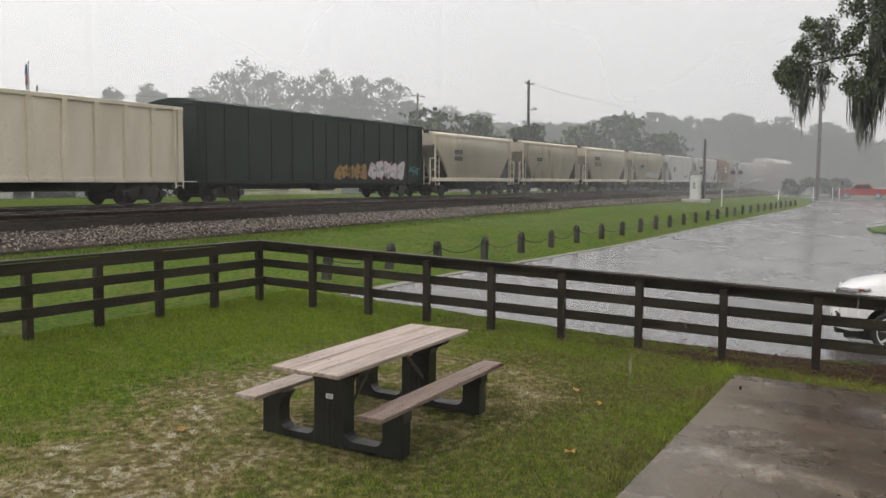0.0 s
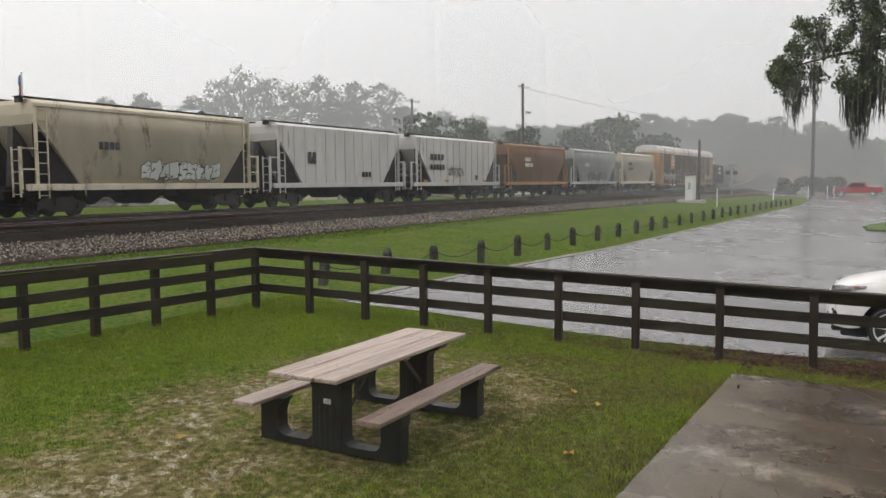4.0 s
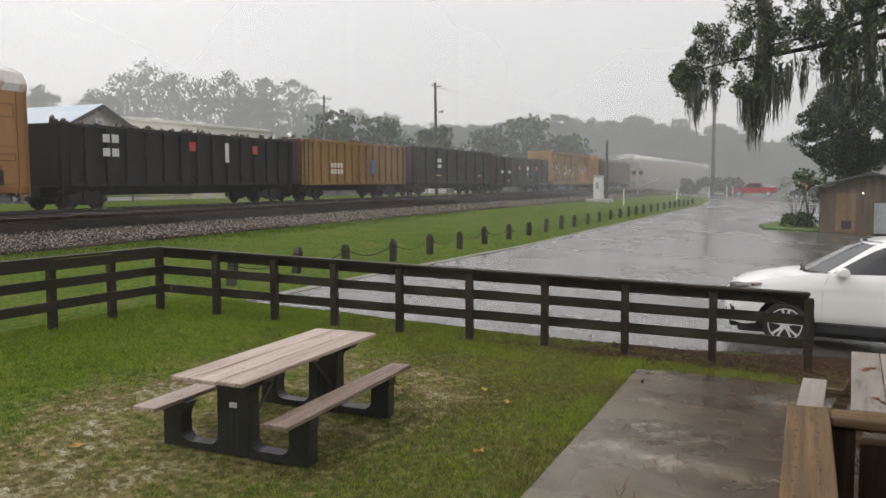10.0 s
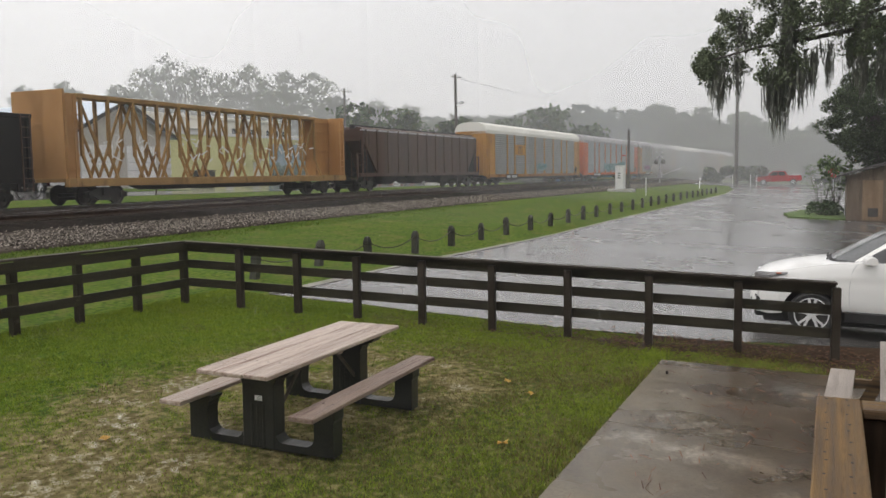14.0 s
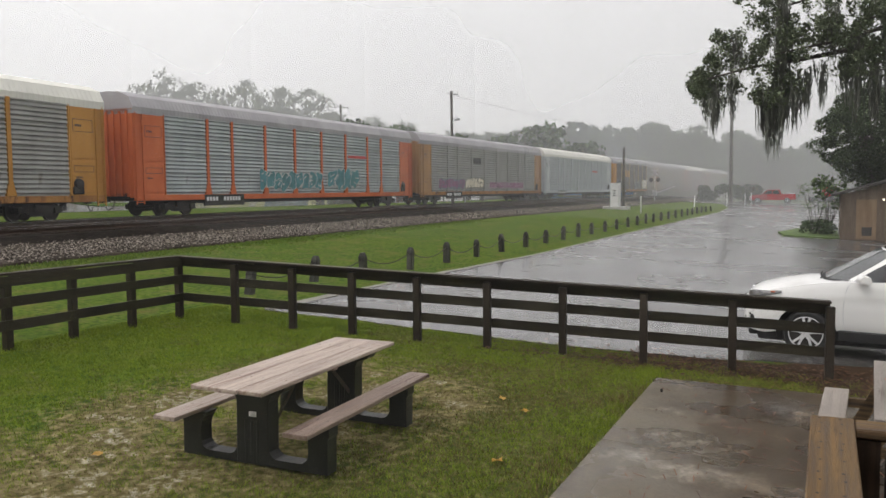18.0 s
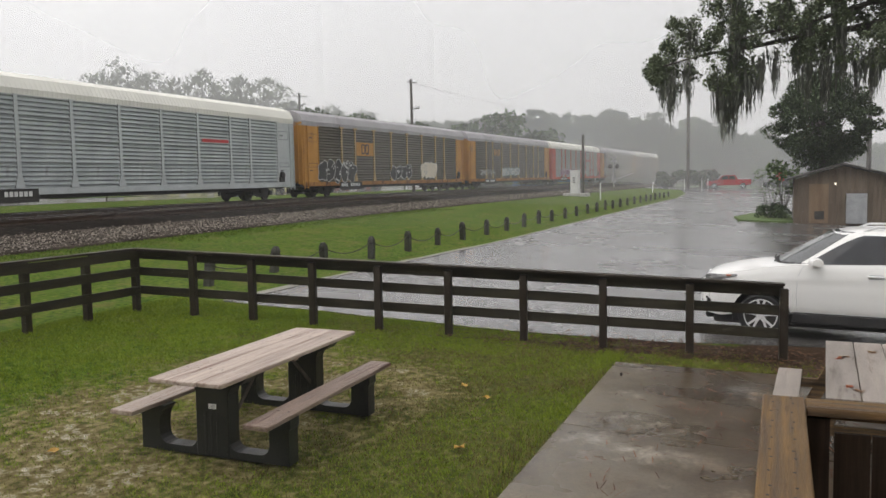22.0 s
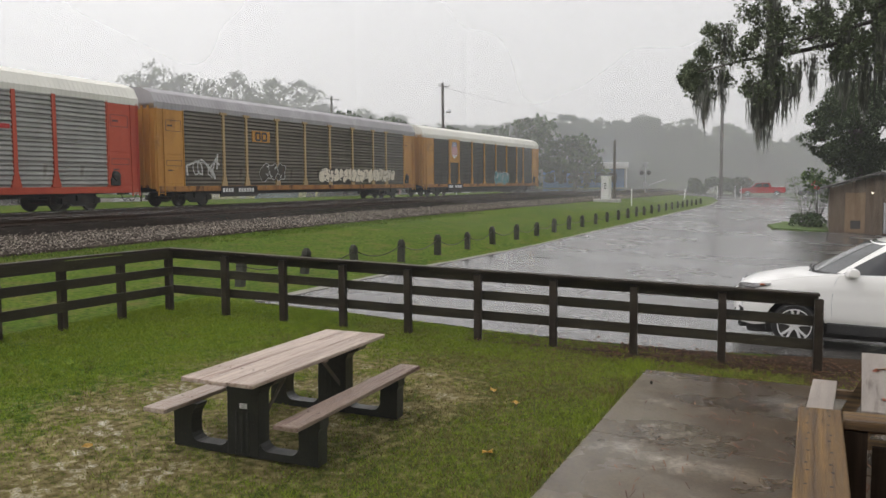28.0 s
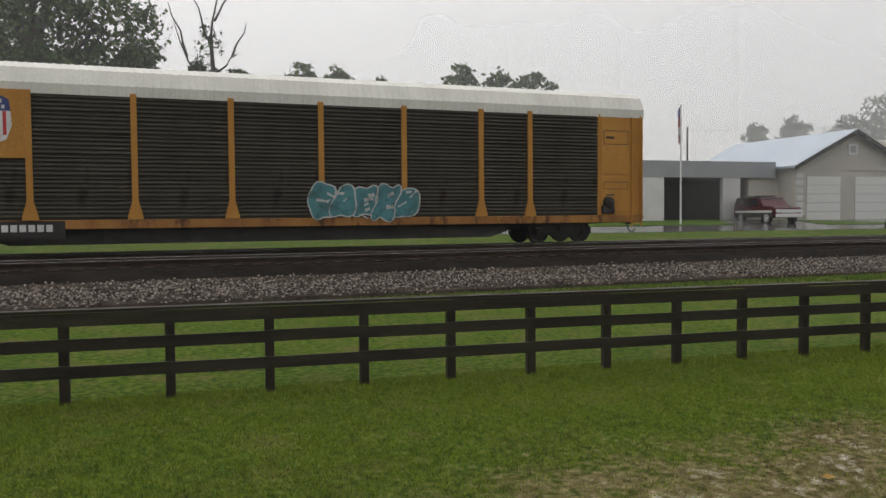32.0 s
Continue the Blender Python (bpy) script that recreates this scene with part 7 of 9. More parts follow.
M["leaf"] = leaf_material("dark_oak_leaves", (0.026, 0.040, 0.018), (0.070, 0.095, 0.045))
M["leaf_far"] = leaf_material("grey_green_leaves", (0.040, 0.066, 0.024), (0.10, 0.14, 0.055))
M["leaf_wood"] = leaf_material("woodland_leaves", (0.030, 0.055, 0.022), (0.080, 0.115, 0.050))


def limb(bm, p, q, r0, r1, bend, rnd, steps=4, n=6):
    """A tapered, crooked limb as one skin."""
    p, q = Vector(p), Vector(q)
    pts = [p.lerp(q, k / steps) + Vector((rnd.uniform(-bend, bend), rnd.uniform(-bend, bend), rnd.uniform(-bend, bend) * 0.5)) * (1 if 0 < k < steps else 0) for k in range(steps + 1)]
    turn = (q - p).to_track_quat("Z", "Y").to_matrix()
    rings = []
    for k, c in enumerate(pts):
        r = r0 + (r1 - r0) * k / steps
        rings.append([tuple(c + turn @ Vector((r * math.cos(6.2832 * j / n), r * math.sin(6.2832 * j / n), 0))) for j in range(n)])
    section_loft(bm, rings)
    return bm


def tree(x, y, height, radius, seed, label="grey-green broad tree hazy in the rain", group="trees behind the railway", mat_key="leaf_far", per=150, size=0.42, low=0.25, lobes=11, drop=0.0, gaps=0.1):
    rnd = random.Random(seed)
    z = ground_z(x, y) - drop
    t = thing("tree", x, y, z, label, "tree", group)
    bm = bmesh.new()
    limb(bm, (0, 0, -0.2), (rnd.uniform(-0.4, 0.4), rnd.uniform(-0.4, 0.4), height * 0.45), radius * 0.075, radius * 0.05, 0.15, rnd, 4, 8)
    spots = []
    for k in range(lobes):
        a = 2.4 * k + rnd.uniform(-0.4, 0.4)
        f = (k + 0.5) / lobes
        zz = height * (low + (0.93 - low) * f)
        rr = radius * math.sin(math.pi * min(1, 0.22 + 0.72 * f)) * rnd.uniform(0.35, 0.8)
        r = radius * rnd.uniform(0.28, 0.48)
        spots.append((rr * math.cos(a), rr * math.sin(a), min(zz, height - r * 0.6), r * 1.15, r * 1.15, r * 0.72))
        part("limb", limb(bmesh.new(), (0, 0, height * (0.25 + 0.2 * f)), spots[-1][:3], radius * 0.035, radius * 0.008, 0.25, rnd, 3, 5), M["bark"], t)
    spots.append((0, 0, height * 0.88, radius * 0.4, radius * 0.4, height * 0.11))
    part("trunk", bm, M["bark"], t, "grey-brown trunk and limbs")
    v, f = leaf_cloud(spots, per, size, seed, 1.0, gaps)
    raw("crown", v, f, M[mat_key], t)
    return t


def far_trees():
    # broad oaks behind the railway buildings
    for i, (x, y, h, r) in enumerate(((93.5, 117, 15.6, 3.4), (98.5, 113.5, 16.4, 4.0), (104.5, 107.5, 16.0, 6.0), (107.5, 104.5, 18.5, 6.5), (110, 102, 20.6, 6.8), (113, 98.5, 19.4, 6.5), (116, 95.5, 18.2, 6.5), (118.5, 92, 20.0, 6.2), (120.5, 89.5, 17.0, 6.0), (122.5, 87, 19.0, 5.6), (125, 83, 18.4, 6.0), (127, 80, 14.5, 5.0), (130.5, 74, 13.4, 5.0), (133.5, 69, 12.6, 5.0))):
        tree(x, y, h, r, 40 + i, per=230, size=0.30, low=0.12, lobes=26, gaps=0.02)
    # nearer trees by the street
    for i, (x, y, h, r) in enumerate(((103, 62, 10.5, 5.5), (108, 57, 10.0, 5.5), (112, 50, 8.5, 4.5), (118, 44, 9.0, 5.5), (123, 40, 11.0, 6.0), (126, 34, 8.5, 5), (97, 58, 8, 4))):
        tree(x, y, h, r, 70 + i, "dark green street tree hazy in the rain", "street trees", "leaf_wood", 170, 0.5, 0.14)
    # woodland edge beyond the crossing
    spots = []
    rnd = random.Random(5)
    for k in range(84):
        az = radians(-6 + 34 * k / 83 + rnd.uniform(-0.4, 0.4))
        d = rnd.uniform(165, 205)
        x, y = d * math.cos(az), d * math.sin(az)
        if abs(y - (30 - 0.022 * x)) < 9 and d > 100:
            d = 240
            x, y = d * math.cos(az), d * math.sin(az)
        h = float(np.interp(az, (radians(-6), radians(3), radians(10), radians(20), radians(28)), (7, 11, 15.0, 13.5, 11.5))) * rnd.uniform(0.85, 1.1) * d / 190
        z = ground_z(x, y)
        for q in range(5):
            zz = h * (0.16 + 0.72 * q / 4)
            r = rnd.uniform(2.4, 4.2) * (1.1 - 0.09 * q)
            spots.append((x + rnd.uniform(-2.5, 2.5), y + rnd.uniform(-2.5, 2.5), z + zz, r, r, r * 0.75))
    for k in range(150):
        az = radians(-8 + 38 * k / 149)
        d = rnd.uniform(172, 200)
        if abs(d * math.sin(az) - (30 - 0.022 * d * math.cos(az))) > 7:
            spots.append((d * math.cos(az), d * math.sin(az), ground_z(150, d * math.sin(az)) + rnd.uniform(0.8, 3.2), 3.2, 3.2, 2.6))
    v, f = leaf_cloud(spots, 230, 0.62, 9)
    tagged(raw("woodland", v, f, M["leaf_wood"]), "hazy green woodland edge beyond the railway crossing", "woods", kind="stuff")
    # north-west trees over the train
    tree(-10.5, 72, 24, 9.6, 90, "large dark oak behind the railway", "trees behind the railway", "leaf_far", 1700, 0.24, 0.18, 32, gaps=0.03)
    tree(-3, 80, 16.5, 4.0, 91, "dark oak behind the railway", "trees behind the railway", "leaf_far", 900, 0.24)
    for i, (x, y, h, r) in enumerate(((16.0, 108, 20.5, 4.6), (20.5, 108, 20.0, 4.2), (26, 106, 18.6, 3.6), (36.5, 104, 20.8, 4.4), (41, 102, 19.6, 4.4), (45, 100, 19.2, 4.6))):
        tree(x, y, h, r, 95 + i, per=330, size=0.34, low=0.1, lobes=20, gaps=0.02)
    dead = thing("dead_tree", 2.9, 72, ground_z(2.9, 72), "half-dead bare-limbed tree wrapped in vine", "tree", "trees behind the railway")
    rnd = random.Random(17)
    bm = bmesh.new()
    limb(bm, (0, 0, 0), (0.3, 0, 15), 0.35, 0.16, 0.2, rnd, 6, 8)
    for p, q in (((0.2, 0, 12), (2.6, 0, 14.0)), ((2.0, 0, 13.6), (3.2, 0, 16.5)), ((0.3, 0, 14.6), (-1.2, 0, 18.5)), ((0.3, 0, 15), (0.9, 0, 20.5)), ((0.6, 0, 16.5), (2.4, 0, 19.6)), ((-0.1, 0, 10), (-2.6, 0, 16.2)), ((-1.6, 0, 13.5), (-3.0, 0, 17.8)), ((0.2, 0, 11), (2.8, 0, 12.2)), ((2.4, 0, 12.1), (3.4, 0, 10.4)), ((0.2, 0, 13), (1.8, 0, 11))):
        part("limb", limb(bmesh.new(), p, q, 0.12, 0.03, 0.25, rnd, 4, 5), M["bark"], dead)
    part("trunk", bm, M["bark"], dead)
    v, f = leaf_cloud([(0.2, 0, 13.5, 1.3, 1.3, 2.2), (0.6, 0, 11.5, 1.5, 1.2, 1.6), (2.4, 0, 12, 1.0, 0.6, 0.7), (0.4, 0, 15.6, 1.0, 0.8, 1.1), (-0.9, 0, 12.4, 0.7, 0.6, 0.8)], 420, 0.15, 6, 1.0, 0.05)
    raw("vine", v, f, M["leaf_wood"], dead)


far_trees()


# Paler than the other oak leaves: rain haze put into the colour.
M["leaf_oak"] = leaf_material("hazy_oak_leaves", (0.066, 0.082, 0.050), (0.14, 0.165, 0.098))


def live_oak():
    """Moss-hung live oak by the lot; its trunk stands south of the lot, its limbs reach over the parked cars."""
    x, y = 24.0, -13.0
    t = thing("live_oak", x, y, ground_z(x, y), "dark live oak with hanging grey moss over the lot", "tree")
    rnd = random.Random(21)
    part("trunk", limb(bmesh.new(), (0, 0, -0.3), (0.2, 0.5, 4.6), 0.7, 0.5, 0.15, rnd, 4, 10), M["bark"], t, "thick dark trunk")
    # main limbs run north over the lot; twigs leave them with tufts of leaves
    ends = [(-0.3, 16.1, 6.1), (0.4, 14.6, 7.9), (-0.8, 14.2, 6.6), (0.2, 13.4, 9.0), (-1.0, 12.4, 7.2), (0.8, 11.4, 9.4), (-1.2, 9.6, 7.4), (0.5, 8.6, 9.6), (-0.6, 6.2, 8.0), (0.2, 4.2, 9.4)]
    for k, p in enumerate(ends):
        mid = (p[0] * 0.5, p[1] * 0.52, p[2] + 1.1 + 0.1 * k)
        bm = limb(bmesh.new(), (0.2, 0.5, 3.8 + 0.08 * k), mid, 0.24, 0.13, 0.25, rnd, 5, 6)
        part("limb", limb(bm, mid, p, 0.13, 0.02, 0.22, rnd, 6, 6), M["bark"], t)
    # the crown: many small drooping tufts between a ragged lower and upper edge, with gaps that open towards its rim
    spots = []
    while len(spots) < 2700:
        # Tufts south of y 9 are unseen, added to darken the patio's reflections.
        yy = rnd.uniform(9.0, 16.4) if rnd.random() < 0.8 else rnd.uniform(-7.0, 9.0)
        low = float(np.interp(yy, (-7, 4, 10, 12, 13.0, 13.4, 13.8, 14.2, 14.5, 14.8, 15.1, 15.4, 15.8, 16.2, 16.4), (6.5, 5.5, 5.7, 5.9, 6.0, 5.8, 5.45, 5.2, 5.25, 5.5, 5.85, 5.65, 5.45, 5.7, 6.0)))
        high = float(np.interp(yy, (-7, 4, 13.0, 14.0, 14.8, 15.35, 15.9, 16.3, 16.4), (9.0, 10.6, 10.4, 9.5, 8.7, 7.8, 6.95, 6.4, 6.15)))
        zz = rnd.uniform(low, high)
        deep = 0.9 if yy > 13.2 else 1.5 if yy > 9 else 3.5
        xx = rnd.uniform(-deep, deep) - 0.3
        if 0.55 * noise.noise(Vector((yy * 1.1, zz * 1.5, xx * 0.35 + 4.0))) + 0.75 * noise.noise(Vector((yy * 3.4, zz * 3.4, xx * 1.2))) < float(np.interp(yy, (9, 12, 13.5, 16.4), (-0.36, -0.1, 0.17, 0.20))):
            continue
        r = rnd.uniform(0.09, 0.24)
        spots.append((xx, yy, zz, r, r, r * 1.2))
    v, f = leaf_cloud(spots, 52, 0.042, 31)
    raw("crown", v, f, M["leaf_oak"], t)
    # moss: beards of thin hanging strands, in clumps of uneven length
    vs, fs = [], []
    clumps = [(15.95, 5.6, 14, 0.5), (15.78, 5.5, 20, 0.85), (15.66, 5.5, 14, 0.75), (15.3, 5.7, 14, 0.6), (14.5, 5.4, 26, 0.9), (14.3, 5.35, 40, 1.2), (14.12, 5.3, 30, 1.05), (13.9, 5.5, 18, 0.8), (13.72, 5.6, 16, 0.9), (13.5, 5.8, 22, 0.8), (13.1, 6.0, 18, 0.7), (12.6, 6.0, 20, 0.7), (12.3, 5.9, 20, 0.9), (11.9, 5.8, 24, 1.0), (11.2, 5.9, 20, 0.8), (10.8, 5.8, 24, 0.8), (10.2, 5.8, 24, 0.9), (14.1, 7.9, 40, 1.3), (14.05, 6.9, 40, 1.3), (14.12, 6.2, 30, 1.0), (15.2, 6.9, 16, 0.8), (12.9, 7.4, 24, 1.1), (12.3, 7.0, 30, 1.2), (11.6, 7.6, 40, 1.4), (11.55, 6.7, 40, 1.3), (9.5, 5.9, 24, 0.9)]
    for (my, mz, n, length) in clumps:
        for k in range(n * 3):
            px, py = -0.4 + rnd.gauss(0, 0.25), my + rnd.gauss(0, 0.085)
            top, l = mz + rnd.uniform(-0.2, 0.5), length * rnd.triangular(0.35, 1.3, 0.8)
            w = rnd.uniform(0.008, 0.026)
            a = rnd.uniform(0, 3.14)
            dx, dy = math.cos(a) * w, math.sin(a) * w
            b0 = len(vs)
            segs = 5
            for j in range(segs + 1):
                g = j / segs
                k2 = (0.6 + 0.8 * g if g < 0.5 else 1.9 - 1.8 * g) + 0.05
                ox, oy = rnd.uniform(-0.03, 0.03), rnd.uniform(-0.03, 0.03) - 0.25 * (py - my) * g
                vs += [(px - dx * k2 + ox, py - dy * k2 + oy, top - l * g), (px + dx * k2 + ox, py + dy * k2 + oy, top - l * g)]
            for j in range(segs):
                fs.append((b0 + 2 * j, b0 + 2 * j + 1, b0 + 2 * j + 3, b0 + 2 * j + 2))
    raw("hanging_moss", vs, fs, M["moss"], t)["label"] = "grey-green hanging moss strands"


live_oak()


def evergreen(x, y):
    """A dense round-headed tree behind the shed."""
    t = thing("evergreen_tree", x, y, ground_z(x, y), "dense dark round-headed evergreen tree behind the shed", "tree")
    rnd = random.Random(131)
    part("trunk", limb(bmesh.new(), (0, 0, -0.2), (0, 0, 5.5), 0.3, 0.15, 0.1, rnd, 5, 8), M["bark"], t)
    spots = []
    for k in range(130):
        a, b = rnd.uniform(0, 6.28), rnd.uniform(-0.98, 1.0)
        q = math.sqrt(1 - b * b) * (1.0 if b > -0.5 else 0.9)
        r = rnd.uniform(0.35, 0.65)
        k2 = rnd.uniform(0.7, 1.02)
        spots.append((2.8 * q * math.cos(a) * k2, 2.8 * q * math.sin(a) * k2, 5.5 + 2.5 * b * k2, r, r, r * 0.8))
        if k % 5 == 0:
            part("limb", limb(bmesh.new(), (0, 0, 3.6 + 0.02 * k), spots[-1][:3], 0.07, 0.02, 0.1, rnd, 3, 5), M["bark"], t)
    spots += [(rnd.uniform(-1, 1), rnd.uniform(-1, 1), rnd.uniform(2.6, 4.4), 0.6, 0.6, 0.5) for k in range(22)]
    v, f = leaf_cloud(spots, 330, 0.075, 133)
    raw("crown", v, f, M["leaf"], t)


evergreen(51.5, -2.3)


def shrub(x, y, h, r, seed, label, key="leaf_wood", per=160, size=0.12, name="shrub", drop=0.0):
    s = thing(name, x, y, ground_z(x, y) - drop, label, "shrub")
    rnd = random.Random(seed)
    bm = bmesh.new()
    spots = []
    for k in range(9):
        a = rnd.uniform(0, 6.28)
        p = (r * 0.7 * math.cos(a), r * 0.7 * math.sin(a), h * rnd.uniform(0.3, 0.9))
        part("stem", limb(bmesh.new(), (0, 0, 0), p, 0.03, 0.01, 0.06, rnd, 3, 5), M["bark"], s)
        q = r * rnd.uniform(0.35, 0.6)
        spots.append((*p, q, q, q * 0.8))
    bm.free()
    v, f = leaf_cloud(spots, per, size, seed)
    raw("foliage", v, f, M[key], s)
    return s


shrub(50.0, 0.45, 3.1, 0.95, 1, "sparse tall shrub on the grass island", "leaf_far", 60, 0.05)
shrub(48.8, 0.3, 0.7, 0.8, 2, "low leafy plant on the grass island", "leaf_wood", 90, 0.09)
shrub(57, -0.3, 4.4, 1.0, 3, "pale palm-like shrub behind the shed", "leaf_far", 60, 0.14)
shrub(130, 15.2, 2.2, 2.2, 4, "clipped dark hedge by the crossing", "leaf", 260, 0.22, "hedge")
shrub(131, 11.0, 2.3, 2.3, 5, "clipped dark hedge by the crossing", "leaf", 260, 0.22, "hedge")
sheet("grass_island", wavy([(46.6, -1.2), (45.6, 0.5), (46.0, 1.9), (49, 2.2), (53.5, 1.6), (55, 0.2), (54, -0.62), (50.5, -0.62)], 0.12, 0.5, 8), 0.09, mat("island_grass", (0.06, 0.11, 0.02), (0.10, 0.15, 0.03), 0.8, 0, 2, 30, 0.5), "small green grass island in the lot", "island")


# ---- poles, lamps, signs ----
def utility_pole(x, y, z0, top, r, label, arms=0, lamp=False, lean=0.0, turn=90):
    p = thing("utility_pole", x, y, z0, label, "utility pole", "", turn)
    h = top - z0
    bm = tube(bmesh.new(), (0, 0, -0.5), (lean, 0, h), r, r * 0.72, 10)
    part("pole", bm, M["pole"], p)
    for k in range(arms):
        zz = h - 0.35 - 0.75 * k
        bm = bmesh.new()
        beam(bm, (-0.95, 0, zz - 0.12), (0.75, 0, zz + 0.12), 0.07)
        part("cross_arm", bm, M["pole"], p)
        for q in (-0.88, -0.45, 0.35, 0.68):
            part("insulator", tube(bmesh.new(), (q, 0, zz + 0.02 + 0.14 * q), (q, 0, zz + 0.24 + 0.14 * q), 0.05, 0.04, 8), M["grey_metal"], p)
    if lamp:
        bm = bmesh.new()
        beam(bm, (0, 0, h - 3.0), (-0.7, 0, h - 2.7), 0.07)
        part("lamp_arm", bm, M["grey_metal"], p)
        part("lamp_head", lathe(bmesh.new(), [(0.05, 0.2), (0.2, 0.12), (0.26, 0.0), (0.1, -0.08)], 12, "Z"), M["grey_metal"], p).matrix_basis = pose(-0.85, 0, h - 2.8)
    return p


utility_pole(73.1, 32.6, 1.05, 11.6, 0.17, "tall wooden utility pole with a cross-arm and a lamp", 1, True, 0.1, 60)
utility_pole(75, 46.2, 1.5, 11.2, 0.15, "tall wooden utility pole with short arms", 1)
utility_pole(121.4, 12.0, 0.05, 21, 0.26, "tall dark wooden pole beside the crossing", 1)
utility_pole(75.6, 16.7, 0.25, 5.85, 0.15, "short dark wooden pole beside the railway", 0)
utility_pole(104, 36, 1.1, 9.4, 0.1, "slim pale metal lighting pole", 0)
utility_pole(60.5, -5.35, -0.6, 8.6, 0.17, "dark wooden pole behind the shed tree", 0, False)
bm = bmesh.new()
for k in range(6):
    f, g = k / 6, (k + 1) / 6
    tube(bm, (60.5, -5.35 + 2.1 * f, 7.6 + 1.0 * math.sin(f * 1.6)), (60.5, -5.35 + 2.1 * g, 7.6 + 1.0 * math.sin(g * 1.6)), 0.05, n=6)
box(bm, 60.35, 60.65, -3.4, -2.7, 8.52, 8.66, bevel=0.03)
tagged(part("lamp_bracket", bm, M["grey_metal"]), "curved grey lamp bracket on a wooden pole", "street lamp")
utility_pole(42.3, 62, 1.6, 9.5, 0.1, "slim dark pole behind the fire station", 0)

bm = bmesh.new()
for a, b, sag in (((121.4, 12, 14), (60, -30, 9), 1.4), ((73.1, 32.6, 11.2), (150, 20, 11), 1.0), ((75, 46.2, 10.9), (42.3, 62, 9.2), 0.6)):
    a, b = Vector(a), Vector(b)
    pts = [a.lerp(b, k / 12) - Vector((0, 0, sag * 4 * (k / 12) * (1 - k / 12))) for k in range(13)]
    for p, q in zip(pts, pts[1:]):
        tube(bm, p, q, 0.012, n=4)
tagged(part("overhead_wire", bm, M["black_steel"]), "thin black overhead wires between poles", "cable", kind="stuff")


def street_lamp(x, y, z0, h):
    s = thing("street_lamp", x, y, z0, "black post lamp with white globe by the street", "street lamp", "post lamps")
    part("base", lathe(bmesh.new(), [(0.22, 0), (0.22, 0.15), (0.12, 0.6), (0.08, 0.9)], 12, "Z"), M["black_steel"], s)
    part("post", tube(bmesh.new(), (0, 0, 0.85), (0, 0, h - 0.5), 0.07, 0.05, 10), M["black_steel"], s)
    part("globe", lathe(bmesh.new(), [(0.06, 0), (0.17, 0.1), (0.22, 0.25), (0.17, 0.4), (0.04, 0.5)], 12, "Z"), plain("lamp_globe", (0.85, 0.85, 0.83), 0.3, 0, 0.5), s, "white lit globe").matrix_basis = pose(0, 0, h - 0.5)


street_lamp(70.5, 42.0, 1.3, 4.0)
street_lamp(85.4, 34.5, 0.95, 4.5)
street_lamp(88, 44, 1.45, 4.2)


def stop_sign(x, y):
    z = ground_z(x, y)
    s = thing("stop_sign", x, y, z, "red octagonal stop sign on a thin post", "road sign", "", 0)
    part("post", tube(bmesh.new(), (0, 0, 0), (0, 0, 2.3), 0.035, n=8), M["grey_metal"], s)
    bm = bmesh.new()
    a = [(0, 0.32 * math.cos(radians(22.5 + 45 * k)), 0.32 * math.sin(radians(22.5 + 45 * k))) for k in range(8)]
    section_loft(bm, [[(-0.06, y2, z2 + 2.3) for _, y2, z2 in a], [(-0.04, y2, z2 + 2.3) for _, y2, z2 in a]])
    part("plate", bm, plain("sign_red_face", (0.5, 0.03, 0.04)), s, "red sign face")
    bm = bmesh.new()
    for k in range(4):
        box(bm, -0.07, -0.061, 0.17 - k * 0.11, 0.25 - k * 0.11, 2.22, 2.38)
    part("lettering", bm, M["sign_white"], s)


stop_sign(80.5, 38.2)
stop_sign(58.5, -0.1)


def signal_cabinet():
    x, y = 75.0, 17.3
    z = ground_z(x, y)
    c = thing("signal_cabinet", x, y, z, "white metal railway signal cabinet on a concrete pad", "cabinet")
    part("cabinet_body", B(-0.5, 0.5, -0.36, 0.36, 0.25, 2.3, bevel=0.03), M["white_paint"], c)
    part("pad", B(-0.8, 0.8, -1.2, 1.0, -0.1, 0.25, bevel=0.03), mat("pad_concrete", (0.35, 0.34, 0.32), (0.45, 0.44, 0.42), 0.5), c)
    bm = bmesh.new()
    for k in range(3):
        box(bm, -0.512, -0.5, -0.12, 0.12, 1.2 + 0.2 * k, 1.3 + 0.2 * k)
    part("notice", bm, M["sign_dark"], c)
    part("hood", B(-0.55, 0.55, -0.41, 0.41, 2.3, 2.36, bevel=0.01), M["white_paint"], c)


signal_cabinet()


def marker(x, y, h, lean=0.0):
    m = thing("marker_post", x, y, ground_z(x, y), "thin white plastic marker post on the grass", "marker post", "marker posts")
    part("post", tube(bmesh.new(), (0, 0, -0.1), (lean, 0, h), 0.045, 0.045, 8), M["white_paint"], m)
    part("cap", lathe(bmesh.new(), [(0.05, 0), (0.05, 0.08), (0.02, 0.1)], 8, "Z"), M["sign_white"], m).matrix_basis = pose(lean, 0, h)


marker(68.0, 13.6, 1.3)
marker(95, 13.2, 1.1, 0.5)
marker(112, 11.5, 1.4)
marker(114, 9.5, 1.4)
marker(116, 8.9, 1.4)
marker(82, 38.2, 1.8)
marker(82.6, 37.7, 1.8)


